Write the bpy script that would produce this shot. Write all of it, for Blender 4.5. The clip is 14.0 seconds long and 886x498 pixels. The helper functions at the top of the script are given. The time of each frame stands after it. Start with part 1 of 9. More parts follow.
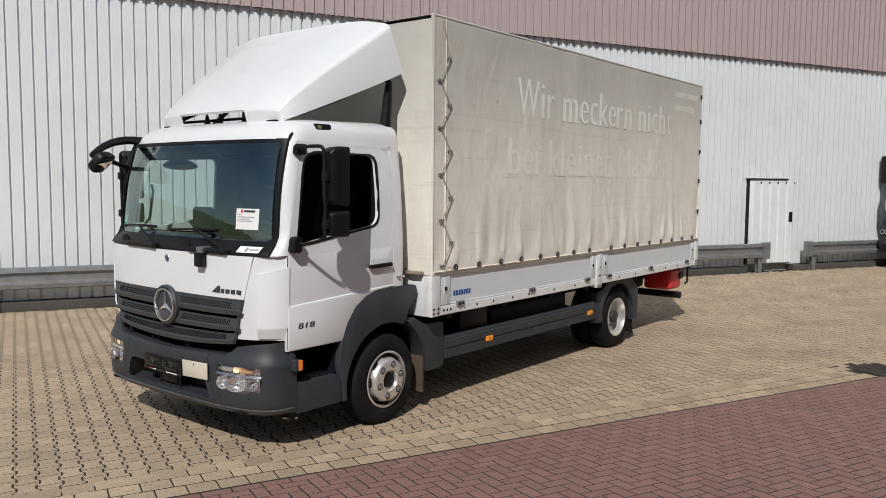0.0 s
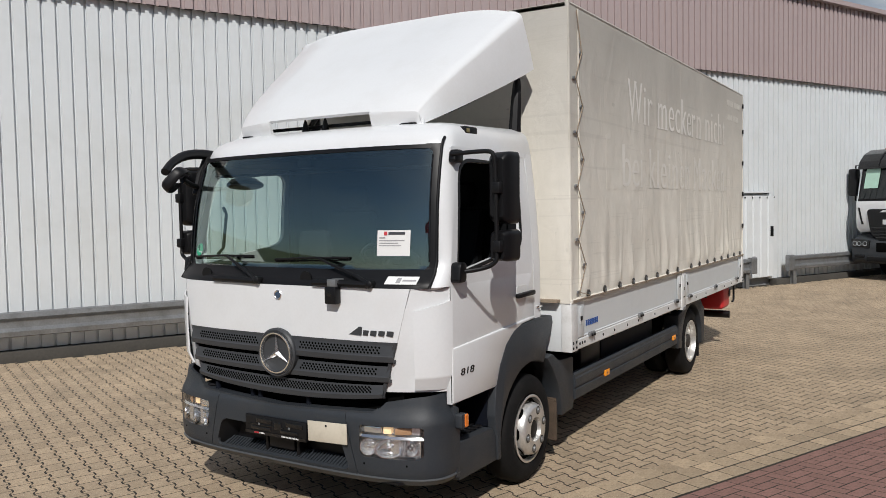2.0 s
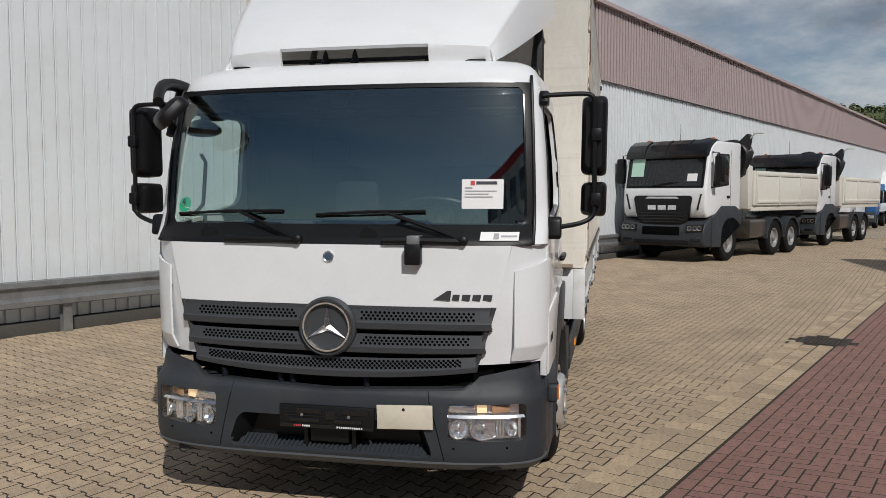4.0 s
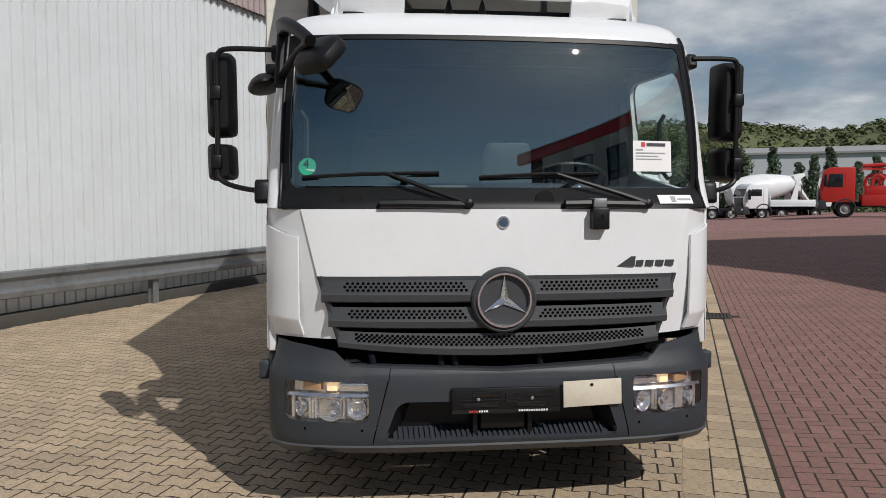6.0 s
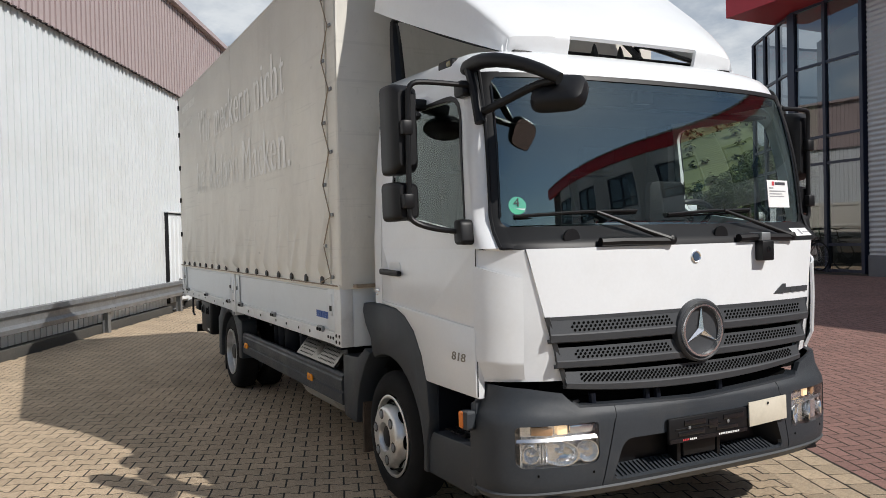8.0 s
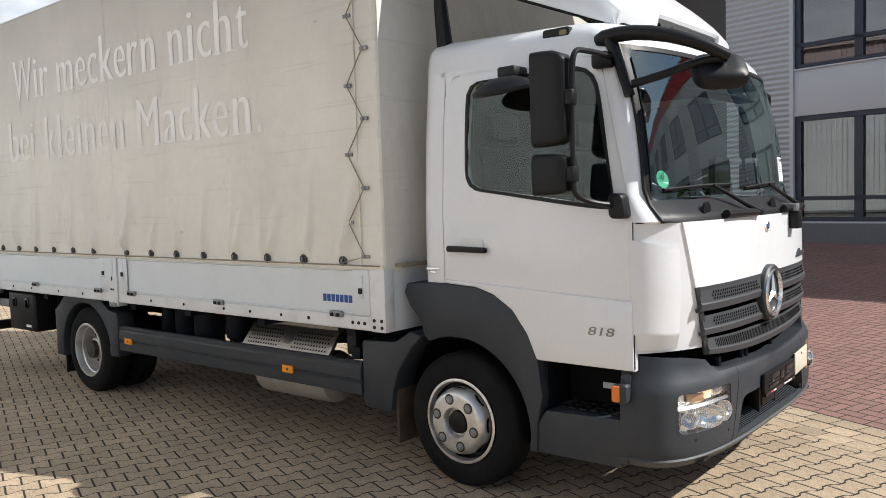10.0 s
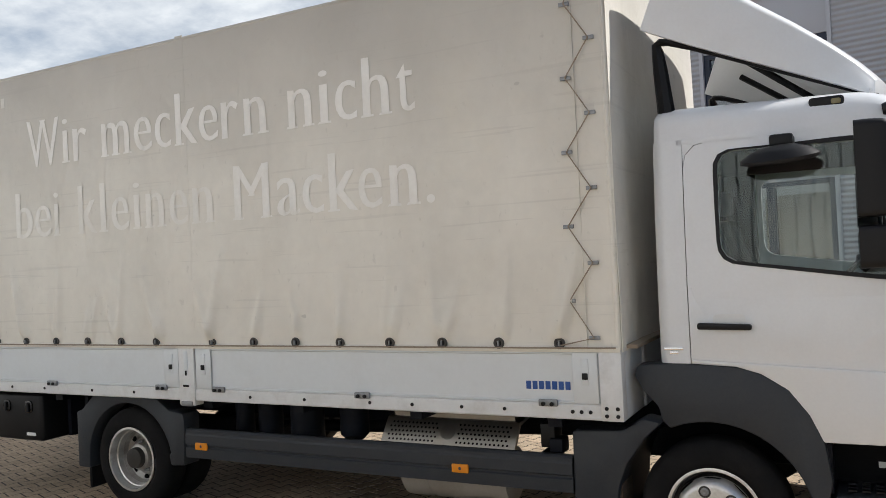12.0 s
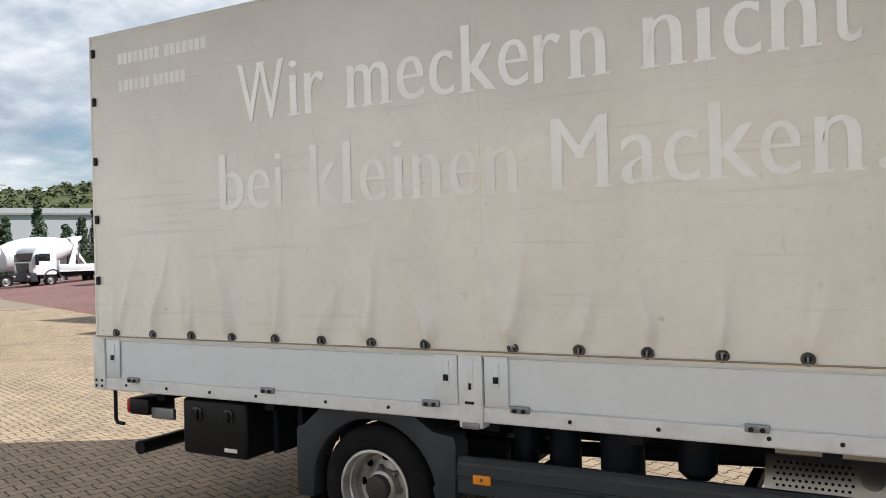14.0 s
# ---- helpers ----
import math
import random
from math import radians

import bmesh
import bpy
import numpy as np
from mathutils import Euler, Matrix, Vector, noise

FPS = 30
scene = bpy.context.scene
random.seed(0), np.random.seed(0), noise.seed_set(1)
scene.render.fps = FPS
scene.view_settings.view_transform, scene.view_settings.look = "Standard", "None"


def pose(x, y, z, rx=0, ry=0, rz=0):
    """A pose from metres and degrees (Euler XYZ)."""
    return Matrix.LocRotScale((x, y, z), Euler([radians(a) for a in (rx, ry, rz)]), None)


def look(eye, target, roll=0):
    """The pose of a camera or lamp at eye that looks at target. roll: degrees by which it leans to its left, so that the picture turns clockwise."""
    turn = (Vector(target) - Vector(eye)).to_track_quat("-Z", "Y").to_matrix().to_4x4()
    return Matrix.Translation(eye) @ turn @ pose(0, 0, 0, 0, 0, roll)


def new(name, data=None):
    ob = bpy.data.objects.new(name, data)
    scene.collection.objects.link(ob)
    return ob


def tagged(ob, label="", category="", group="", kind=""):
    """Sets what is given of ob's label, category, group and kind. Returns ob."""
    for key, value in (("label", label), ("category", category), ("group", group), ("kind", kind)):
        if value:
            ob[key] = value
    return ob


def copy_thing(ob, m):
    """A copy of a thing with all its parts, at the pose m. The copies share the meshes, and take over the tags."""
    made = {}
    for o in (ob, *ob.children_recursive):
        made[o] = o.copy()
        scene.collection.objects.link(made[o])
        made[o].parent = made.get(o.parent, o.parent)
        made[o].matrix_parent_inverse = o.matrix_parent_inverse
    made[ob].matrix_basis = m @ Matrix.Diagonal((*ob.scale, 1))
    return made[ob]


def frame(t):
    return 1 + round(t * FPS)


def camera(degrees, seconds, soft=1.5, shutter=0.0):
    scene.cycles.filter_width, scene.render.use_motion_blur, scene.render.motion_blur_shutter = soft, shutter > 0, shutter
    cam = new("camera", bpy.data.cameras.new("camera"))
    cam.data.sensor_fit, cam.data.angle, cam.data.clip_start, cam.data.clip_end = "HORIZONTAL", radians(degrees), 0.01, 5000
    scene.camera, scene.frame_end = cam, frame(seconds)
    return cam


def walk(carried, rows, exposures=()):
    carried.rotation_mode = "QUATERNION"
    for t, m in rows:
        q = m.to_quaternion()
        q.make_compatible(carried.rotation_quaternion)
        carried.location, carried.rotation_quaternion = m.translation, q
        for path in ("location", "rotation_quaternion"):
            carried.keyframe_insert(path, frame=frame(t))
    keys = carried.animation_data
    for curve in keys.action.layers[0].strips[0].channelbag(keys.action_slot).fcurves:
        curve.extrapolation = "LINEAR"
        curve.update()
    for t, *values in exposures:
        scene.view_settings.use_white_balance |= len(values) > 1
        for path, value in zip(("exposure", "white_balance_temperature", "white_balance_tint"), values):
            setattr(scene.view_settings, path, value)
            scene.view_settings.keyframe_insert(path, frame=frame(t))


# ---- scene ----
cam = camera(58.1, 14.0, 0.6)
PATH = [
    (0, (-3.632, -5.624, 2.04), (-2.073, -4.383, 1.875), 0.5),
    (0.5, (-3.579, -5.155, 2.009), (-2.013, -3.923, 1.836), -0.0),
    (1, (-3.66, -4.651, 1.974), (-2.072, -3.446, 1.809), -0.6),
    (1.5, (-3.727, -4.126, 1.936), (-2.094, -2.98, 1.799), -0.9),
    (2, (-3.837, -3.59, 1.957), (-2.14, -2.536, 1.858), -1.0),
    (2.5, (-3.892, -3.063, 1.948), (-2.112, -2.152, 1.885), -0.8),
    (3, (-4.035, -2.511, 1.848), (-2.18, -1.773, 1.725), -0.5),
    (3.2, (-4.068, -2.301, 1.822), (-2.19, -1.631, 1.67), -0.4),
    (5.3, (-3.987, -0.071, 1.654), (-1.987, -0.07, 1.616), -0.1),
    (5.5, (-3.963, 0.145, 1.636), (-1.965, 0.081, 1.573), -0.1),
    (6, (-3.832, 0.722, 1.534), (-1.848, 0.495, 1.413), 0.0),
    (6.5, (-3.734, 1.34, 1.531), (-1.779, 0.95, 1.377), -0.2),
    (7, (-3.513, 1.892, 1.504), (-1.598, 1.337, 1.35), -0.4),
    (7.5, (-3.314, 2.469, 1.508), (-1.454, 1.744, 1.396), -0.8),
    (7.7, (-3.241, 2.675, 1.546), (-1.407, 1.879, 1.47), -1.0),
    (9.8, (-1.665, 4.458, 1.611), (-0.34, 2.963, 1.506), -1.9),
    (10, (-1.508, 4.59, 1.642), (-0.237, 3.051, 1.515), -1.8),
    (10.5, (-1.017, 4.856, 1.66), (0.15, 3.236, 1.549), -2.1),
    (11, (-0.513, 5.123, 1.735), (0.563, 3.438, 1.799), -2.7),
    (11.5, (-0.017, 5.304, 1.749), (0.953, 3.56, 1.879), -2.9),
    (12, (0.543, 5.422, 1.757), (1.463, 3.646, 1.79), -2.8),
    (12.5, (1.088, 5.482, 1.738), (2.004, 3.707, 1.632), -2.0),
    (13, (1.642, 5.399, 1.767), (2.592, 3.646, 1.604), -1.4),
    (13.5, (2.233, 5.36, 1.786), (3.206, 3.617, 1.666), -1.3),
    (14, (2.798, 5.165, 1.807), (3.754, 3.407, 1.813), -1.5),
]
walk(cam, [(t, look(eye, target, roll)) for t, eye, target, roll in PATH],
     [(0.0, -0.47), (2.0, -0.52), (3.0, -0.66), (5.5, -0.55), (6.5, -0.42), (7.5, -0.27), (10.0, 0.31), (10.5, 0.4), (11.0, 0.38), (11.5, 0.16), (12.0, 0.13), (12.5, 0.27), (13.0, 0.36), (13.5, 0.38), (14.0, 0.21)])

# ---- sky, sun ----
SUN_FROM = Vector((-0.98, -0.55, 1.0)).normalized()
elev = math.asin(SUN_FROM.z)
azim = math.atan2(SUN_FROM.x, SUN_FROM.y)

world = bpy.data.worlds.new("world")
scene.world = world
world.use_nodes = True
wn, wl = world.node_tree.nodes, world.node_tree.links
wn.clear()
w_out = wn.new("ShaderNodeOutputWorld")
w_bg = wn.new("ShaderNodeBackground")
w_bg.inputs["Strength"].default_value = 0.085
w_sky = wn.new("ShaderNodeTexSky")
w_sky.sky_type = "NISHITA"
w_sky.sun_disc = False
w_sky.sun_elevation = elev
w_sky.sun_rotation = azim
w_sky.air_density, w_sky.dust_density, w_sky.ozone_density = 1.0, 0.4, 2.0
w_co = wn.new("ShaderNodeTexCoord")
w_sep = wn.new("ShaderNodeSeparateXYZ")
wl.new(w_co.outputs["Generated"], w_sep.inputs[0])
# cumulus: noise laid on a flat cloud deck, so that it shrinks towards the horizon
w_up = wn.new("ShaderNodeMath")
w_up.operation = "ADD"
w_up.inputs[1].default_value = 0.22
w_abs = wn.new("ShaderNodeMath")
w_abs.operation = "ABSOLUTE"
wl.new(w_sep.outputs["Z"], w_abs.inputs[0])
wl.new(w_abs.outputs[0], w_up.inputs[0])
w_dx, w_dy = wn.new("ShaderNodeMath"), wn.new("ShaderNodeMath")
w_dx.operation = w_dy.operation = "DIVIDE"
wl.new(w_sep.outputs["X"], w_dx.inputs[0]), wl.new(w_up.outputs[0], w_dx.inputs[1])
wl.new(w_sep.outputs["Y"], w_dy.inputs[0]), wl.new(w_up.outputs[0], w_dy.inputs[1])
w_comb = wn.new("ShaderNodeCombineXYZ")
wl.new(w_dx.outputs[0], w_comb.inputs[0]), wl.new(w_dy.outputs[0], w_comb.inputs[1])
w_comb.inputs[2].default_value = 3.7


def cloud_noise(scale, detail, rough):
    n = wn.new("ShaderNodeTexNoise")
    n.inputs["Scale"].default_value, n.inputs["Detail"].default_value, n.inputs["Roughness"].default_value = scale, detail, rough
    wl.new(w_comb.outputs[0], n.inputs["Vector"])
    return n


def cloud_ramp(n, stops):
    r = wn.new("ShaderNodeValToRGB")
    while len(r.color_ramp.elements) < len(stops):
        r.color_ramp.elements.new(0.5)
    for e, (p, c) in zip(r.color_ramp.elements, stops):
        e.position, e.color = p, (*c, 1)
    wl.new(n.outputs["Fac"], r.inputs["Fac"])
    return r


w_mask = cloud_ramp(cloud_noise(1.15, 8.0, 0.58), [(0.36, (0, 0, 0)), (0.52, (1, 1, 1))])
w_tone = cloud_ramp(cloud_noise(1.9, 9.0, 0.6), [(0.32, (3.4, 4.0, 4.9)), (0.46, (6.1, 6.8, 7.7)), (0.6, (9.3, 9.8, 10.3))])
w_mix = wn.new("ShaderNodeMix")
w_mix.data_type = "RGBA"
# broken cloud, thinning out towards the sun's side of the sky
w_thin = wn.new("ShaderNodeMapRange")
w_thin.inputs["From Min"].default_value, w_thin.inputs["From Max"].default_value = -0.55, 0.25
w_thin.inputs["To Min"].default_value, w_thin.inputs["To Max"].default_value = 0.12, 1.0
wl.new(w_sep.outputs["X"], w_thin.inputs["Value"])
w_mul = wn.new("ShaderNodeMath")
w_mul.operation = "MULTIPLY"
wl.new(w_mask.outputs["Color"], w_mul.inputs[0]), wl.new(w_thin.outputs[0], w_mul.inputs[1])
wl.new(w_mul.outputs[0], w_mix.inputs["Factor"])
wl.new(w_sky.outputs[0], w_mix.inputs["A"])
wl.new(w_tone.outputs["Color"], w_mix.inputs["B"])
wl.new(w_mix.outputs["Result"], w_bg.inputs["Color"])
wl.new(w_bg.outputs[0], w_out.inputs[0])

sun_data = bpy.data.lights.new("sun", "SUN")
sun_data.energy, sun_data.angle, sun_data.color = 5.0, radians(0.53), (1.0, 0.965, 0.915)
sun = new("sun", sun_data)
sun.matrix_world = look((-20, -11, 20), (-20 - SUN_FROM.x, -11 - SUN_FROM.y, 20 - SUN_FROM.z))

# ---- materials ----
def mat(name, base, rough=0.5, metal=0.0, vary=0.12, scale=6.0, fine=60.0, bump=0.0, bump_scale=80.0, coat=0.0, random=0.0, island=0.0, dirt=None, dirt_amount=0.0, dirt_scale=2.0, spec=0.5, rough_vary=0.0):
    """Painted or plain surface: two scales of variation, fine relief, optional stains."""
    m = bpy.data.materials.new(name)
    m.use_nodes = True
    nt = m.node_tree
    n, l = nt.nodes, nt.links
    b = n["Principled BSDF"]
    b.inputs["Roughness"].default_value = rough
    b.inputs["Metallic"].default_value = metal
    b.inputs["Coat Weight"].default_value = coat
    b.inputs["Specular IOR Level"].default_value = spec
    co = n.new("ShaderNodeTexCoord")
    big, small = n.new("ShaderNodeTexNoise"), n.new("ShaderNodeTexNoise")
    big.inputs["Scale"].default_value, big.inputs["Detail"].default_value = scale, 5
    small.inputs["Scale"].default_value, small.inputs["Detail"].default_value = fine, 4
    for t in (big, small):
        l.new(co.outputs["Object"], t.inputs["Vector"])
    add = n.new("ShaderNodeMath")
    add.operation = "ADD"
    l.new(big.outputs["Fac"], add.inputs[0]), l.new(small.outputs["Fac"], add.inputs[1])
    last = add
    if random or island:
        src = n.new("ShaderNodeObjectInfo" if random else "ShaderNodeNewGeometry")
        mul = n.new("ShaderNodeMath")
        mul.operation = "MULTIPLY_ADD"
        mul.inputs[1].default_value = random or island
        l.new(src.outputs["Random" if random else "Random Per Island"], mul.inputs[0])
        l.new(add.outputs[0], mul.inputs[2])
        sub = n.new("ShaderNodeMath")
        sub.operation = "SUBTRACT"
        sub.inputs[1].default_value = (random or island) * 0.5
        l.new(mul.outputs[0], sub.inputs[0])
        last = sub
    mr = n.new("ShaderNodeMapRange")
    mr.inputs["From Min"].default_value, mr.inputs["From Max"].default_value = 0.5, 1.5
    mr.inputs["To Min"].default_value, mr.inputs["To Max"].default_value = 1 - vary, 1 + vary
    l.new(last.outputs[0], mr.inputs["Value"])
    mix = n.new("ShaderNodeVectorMath")
    mix.operation = "SCALE"
    mix.inputs[0].default_value = base
    l.new(mr.outputs[0], mix.inputs["Scale"])
    colour = mix.outputs[0]
    if dirt:
        dn = n.new("ShaderNodeTexNoise")
        dn.inputs["Scale"].default_value, dn.inputs["Detail"].default_value, dn.inputs["Roughness"].default_value = dirt_scale, 8, 0.65
        l.new(co.outputs["Object"], dn.inputs["Vector"])
        dr = n.new("ShaderNodeMapRange")
        dr.inputs["From Min"].default_value, dr.inputs["From Max"].default_value = 0.48, 0.72
        dr.inputs["To Max"].default_value = dirt_amount
        l.new(dn.outputs["Fac"], dr.inputs["Value"])
        dm = n.new("ShaderNodeMix")
        dm.data_type = "RGBA"
        l.new(dr.outputs[0], dm.inputs["Factor"])
        l.new(colour, dm.inputs["A"])
        dm.inputs["B"].default_value = (*dirt, 1)
        colour = dm.outputs["Result"]
    l.new(colour, b.inputs["Base Color"])
    if rough_vary:
        rr = n.new("ShaderNodeMapRange")
        rr.inputs["From Min"].default_value, rr.inputs["From Max"].default_value = 0.3, 0.7
        rr.inputs["To Min"].default_value, rr.inputs["To Max"].default_value = rough - rough_vary, rough + rough_vary
        l.new(big.outputs["Fac"], rr.inputs["Value"])
        l.new(rr.outputs[0], b.inputs["Roughness"])
    if bump:
        bn = n.new("ShaderNodeTexNoise")
        bn.inputs["Scale"].default_value, bn.inputs["Detail"].default_value = bump_scale, 5
        l.new(co.outputs["Object"], bn.inputs["Vector"])
        bp = n.new("ShaderNodeBump")
        bp.inputs["Strength"].default_value, bp.inputs["Distance"].default_value = bump, 0.01
        l.new(bn.outputs["Fac"], bp.inputs["Height"])
        l.new(bp.outputs[0], b.inputs["Normal"])
    return m


def glass_mat(name, tint, rough=0.0, ior=1.8, sheen=(1.0, 1.0, 1.0)):
    """Thin tinted pane: clear seen square on, mirror-like at a slant."""
    m = bpy.data.materials.new(name)
    m.use_nodes = True
    n, l = m.node_tree.nodes, m.node_tree.links
    n.clear()
    out, mix = n.new("ShaderNodeOutputMaterial"), n.new("ShaderNodeMixShader")
    tr, gl, lw = n.new("ShaderNodeBsdfTransparent"), n.new("ShaderNodeBsdfGlossy"), n.new("ShaderNodeLayerWeight")
    tr.inputs["Color"].default_value = (*tint, 1)
    gl.inputs["Roughness"].default_value = rough
    gl.inputs["Color"].default_value = (*sheen, 1)
    lw.inputs["Blend"].default_value = 0.5
    steep, fr = n.new("ShaderNodeMath"), n.new("ShaderNodeMapRange")
    steep.operation = "POWER"
    steep.inputs[1].default_value = 4.5
    fr.inputs["To Min"].default_value = ((ior - 1) / (ior + 1)) ** 2
    l.new(lw.outputs["Facing"], steep.inputs[0]), l.new(steep.outputs[0], fr.inputs["Value"])
    l.new(fr.outputs[0], mix.inputs[0]), l.new(tr.outputs[0], mix.inputs[1]), l.new(gl.outputs[0], mix.inputs[2])
    l.new(mix.outputs[0], out.inputs[0])
    return m


def glow_mat(name, colour, strength):
    m = bpy.data.materials.new(name)
    m.use_nodes = True
    b = m.node_tree.nodes["Principled BSDF"]
    b.inputs["Base Color"].default_value = (*colour, 1)
    b.inputs["Emission Color"].default_value = (*colour, 1)
    b.inputs["Emission Strength"].default_value = strength
    return m


WHITE = mat("white_paint", (0.745, 0.76, 0.775), 0.28, vary=0.03, scale=2, coat=0.35, dirt=(0.5, 0.47, 0.42), dirt_amount=0.12, dirt_scale=3)
WHITE_FLAT = mat("white_matt_paint", (0.74, 0.74, 0.73), 0.45, vary=0.05, scale=3, dirt=(0.42, 0.4, 0.37), dirt_amount=0.2, dirt_scale=5)
GREY = mat("grey_plastic", (0.03, 0.035, 0.042), 0.5, vary=0.16, scale=4, fine=90, bump=0.15, bump_scale=400, dirt=(0.06, 0.058, 0.055), dirt_amount=0.3, dirt_scale=6, spec=0.4, rough_vary=0.08)
GRILLE = mat("dark_grille_plastic", (0.045, 0.048, 0.053), 0.5, vary=0.12, bump=0.05, bump_scale=300, spec=0.4)
BLACK = mat("black_plastic", (0.006, 0.006, 0.007), 0.45, vary=0.2, scale=8, spec=0.3)
BLACK_GLOSS = mat("black_gloss", (0.008, 0.008, 0.009), 0.18, vary=0.2)
# near-black: the shade inside openings put into the colour of sheets and discs
HOLE_SHADE = mat("opening_shade", (0.0015, 0.0015, 0.0015), 0.95, vary=0.2, spec=0.1)
RUBBER = mat("tyre_rubber", (0.01, 0.01, 0.0105), 0.8, vary=0.25, scale=5, fine=50, bump=0.15, bump_scale=120, dirt=(0.03, 0.027, 0.024), dirt_amount=0.35, dirt_scale=5, spec=0.15)
STEEL = mat("wheel_steel", (0.7, 0.69, 0.67), 0.36, metal=0.7, vary=0.15, scale=9, dirt=(0.25, 0.22, 0.19), dirt_amount=0.5, dirt_scale=7)
CHROME = mat("chrome", (0.88, 0.88, 0.88), 0.24, metal=1.0, vary=0.03)
ALU = mat("aluminium_profile", (0.68, 0.715, 0.735), 0.42, metal=0.1, vary=0.03, scale=3, fine=30, dirt=(0.5, 0.5, 0.48), dirt_amount=0.15, dirt_scale=4)
ALU_WHITE = mat("white_coated_steel", (0.72, 0.73, 0.73), 0.4, vary=0.05, scale=4, dirt=(0.36, 0.34, 0.3), dirt_amount=0.35, dirt_scale=6)
GALV = mat("galvanised_steel", (0.27, 0.28, 0.29), 0.45, metal=0.6, vary=0.22, scale=7, fine=40, dirt=(0.13, 0.125, 0.115), dirt_amount=0.55, dirt_scale=3)
STAINLESS = mat("brushed_stainless", (0.27, 0.255, 0.23), 0.32, metal=0.9, vary=0.1, dirt=(0.25, 0.21, 0.16), dirt_amount=0.5, dirt_scale=6)
TARP_TEXT = mat("pale_print", (0.86, 0.842, 0.795), 0.6, vary=0.05, scale=5, fine=40, dirt=(0.76, 0.735, 0.67), dirt_amount=0.9, dirt_scale=3.5)
TARP_FADED = mat("worn_pale_print", (0.82, 0.797, 0.74), 0.6, vary=0.05, scale=5, fine=40, dirt=(0.75, 0.725, 0.66), dirt_amount=0.9, dirt_scale=3)
ALUMINISED = mat("aluminised_steel", (0.48, 0.46, 0.42), 0.4, metal=0.5, vary=0.1, dirt=(0.3, 0.26, 0.2), dirt_amount=0.5, dirt_scale=5)
ROPE = mat("grey_rope", (0.3, 0.24, 0.18), 0.85, vary=0.2)
CHASSIS = mat("chassis_paint", (0.005, 0.007, 0.013), 0.6, vary=0.3, dirt=(0.018, 0.017, 0.016), dirt_amount=0.35, dirt_scale=5, spec=0.2)
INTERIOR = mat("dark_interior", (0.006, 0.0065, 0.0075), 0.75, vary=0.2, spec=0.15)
ORANGE = mat("orange_reflector", (0.85, 0.3, 0.02), 0.25, vary=0.08)
INDICATOR = mat("clear_amber_indicator", (0.6, 0.36, 0.2), 0.25, metal=0.3, vary=0.3, fine=120)
REDLENS = mat("red_lens", (0.5, 0.015, 0.02), 0.2, vary=0.1)
REDCAN = mat("red_plastic", (0.6, 0.03, 0.035), 0.4, vary=0.08)
PAPER = mat("white_paper", (0.8, 0.8, 0.79), 0.6, vary=0.03)
INK = mat("printed_ink", (0.05, 0.05, 0.06), 0.7, vary=0.05)
INK_BLUE = mat("blue_print", (0.02, 0.08, 0.3), 0.5, vary=0.08)
INK_RED = mat("red_print", (0.55, 0.05, 0.06), 0.5, vary=0.08)
GREEN_STICKER = mat("green_sticker", (0.02, 0.36, 0.2), 0.5, vary=0.05)
BEIGE = mat("beige_plate", (0.6, 0.55, 0.45), 0.55, vary=0.06, dirt=(0.4, 0.35, 0.27), dirt_amount=0.4, dirt_scale=9)
REFLECTOR = mat("lamp_reflector", (0.8, 0.81, 0.82), 0.14, metal=0.88, vary=0.05)
WINDSCREEN = glass_mat("windscreen_glass", (0.8, 0.92, 0.88), ior=2.7, sheen=(0.84, 1.0, 0.96))
SIDEGLASS = glass_mat("side_glass", (0.72, 0.8, 0.77), ior=1.75, sheen=(0.9, 1.0, 0.96))
CLEAR = glass_mat("clear_lens", (0.93, 0.94, 0.95))
MIRROR = mat("mirror_glass", (0.8, 0.8, 0.82), 0.02, metal=1.0, vary=0.01)
AMBER_GLOW = glow_mat("lit_amber_bulb", (1.0, 0.7, 0.4), 0.9)


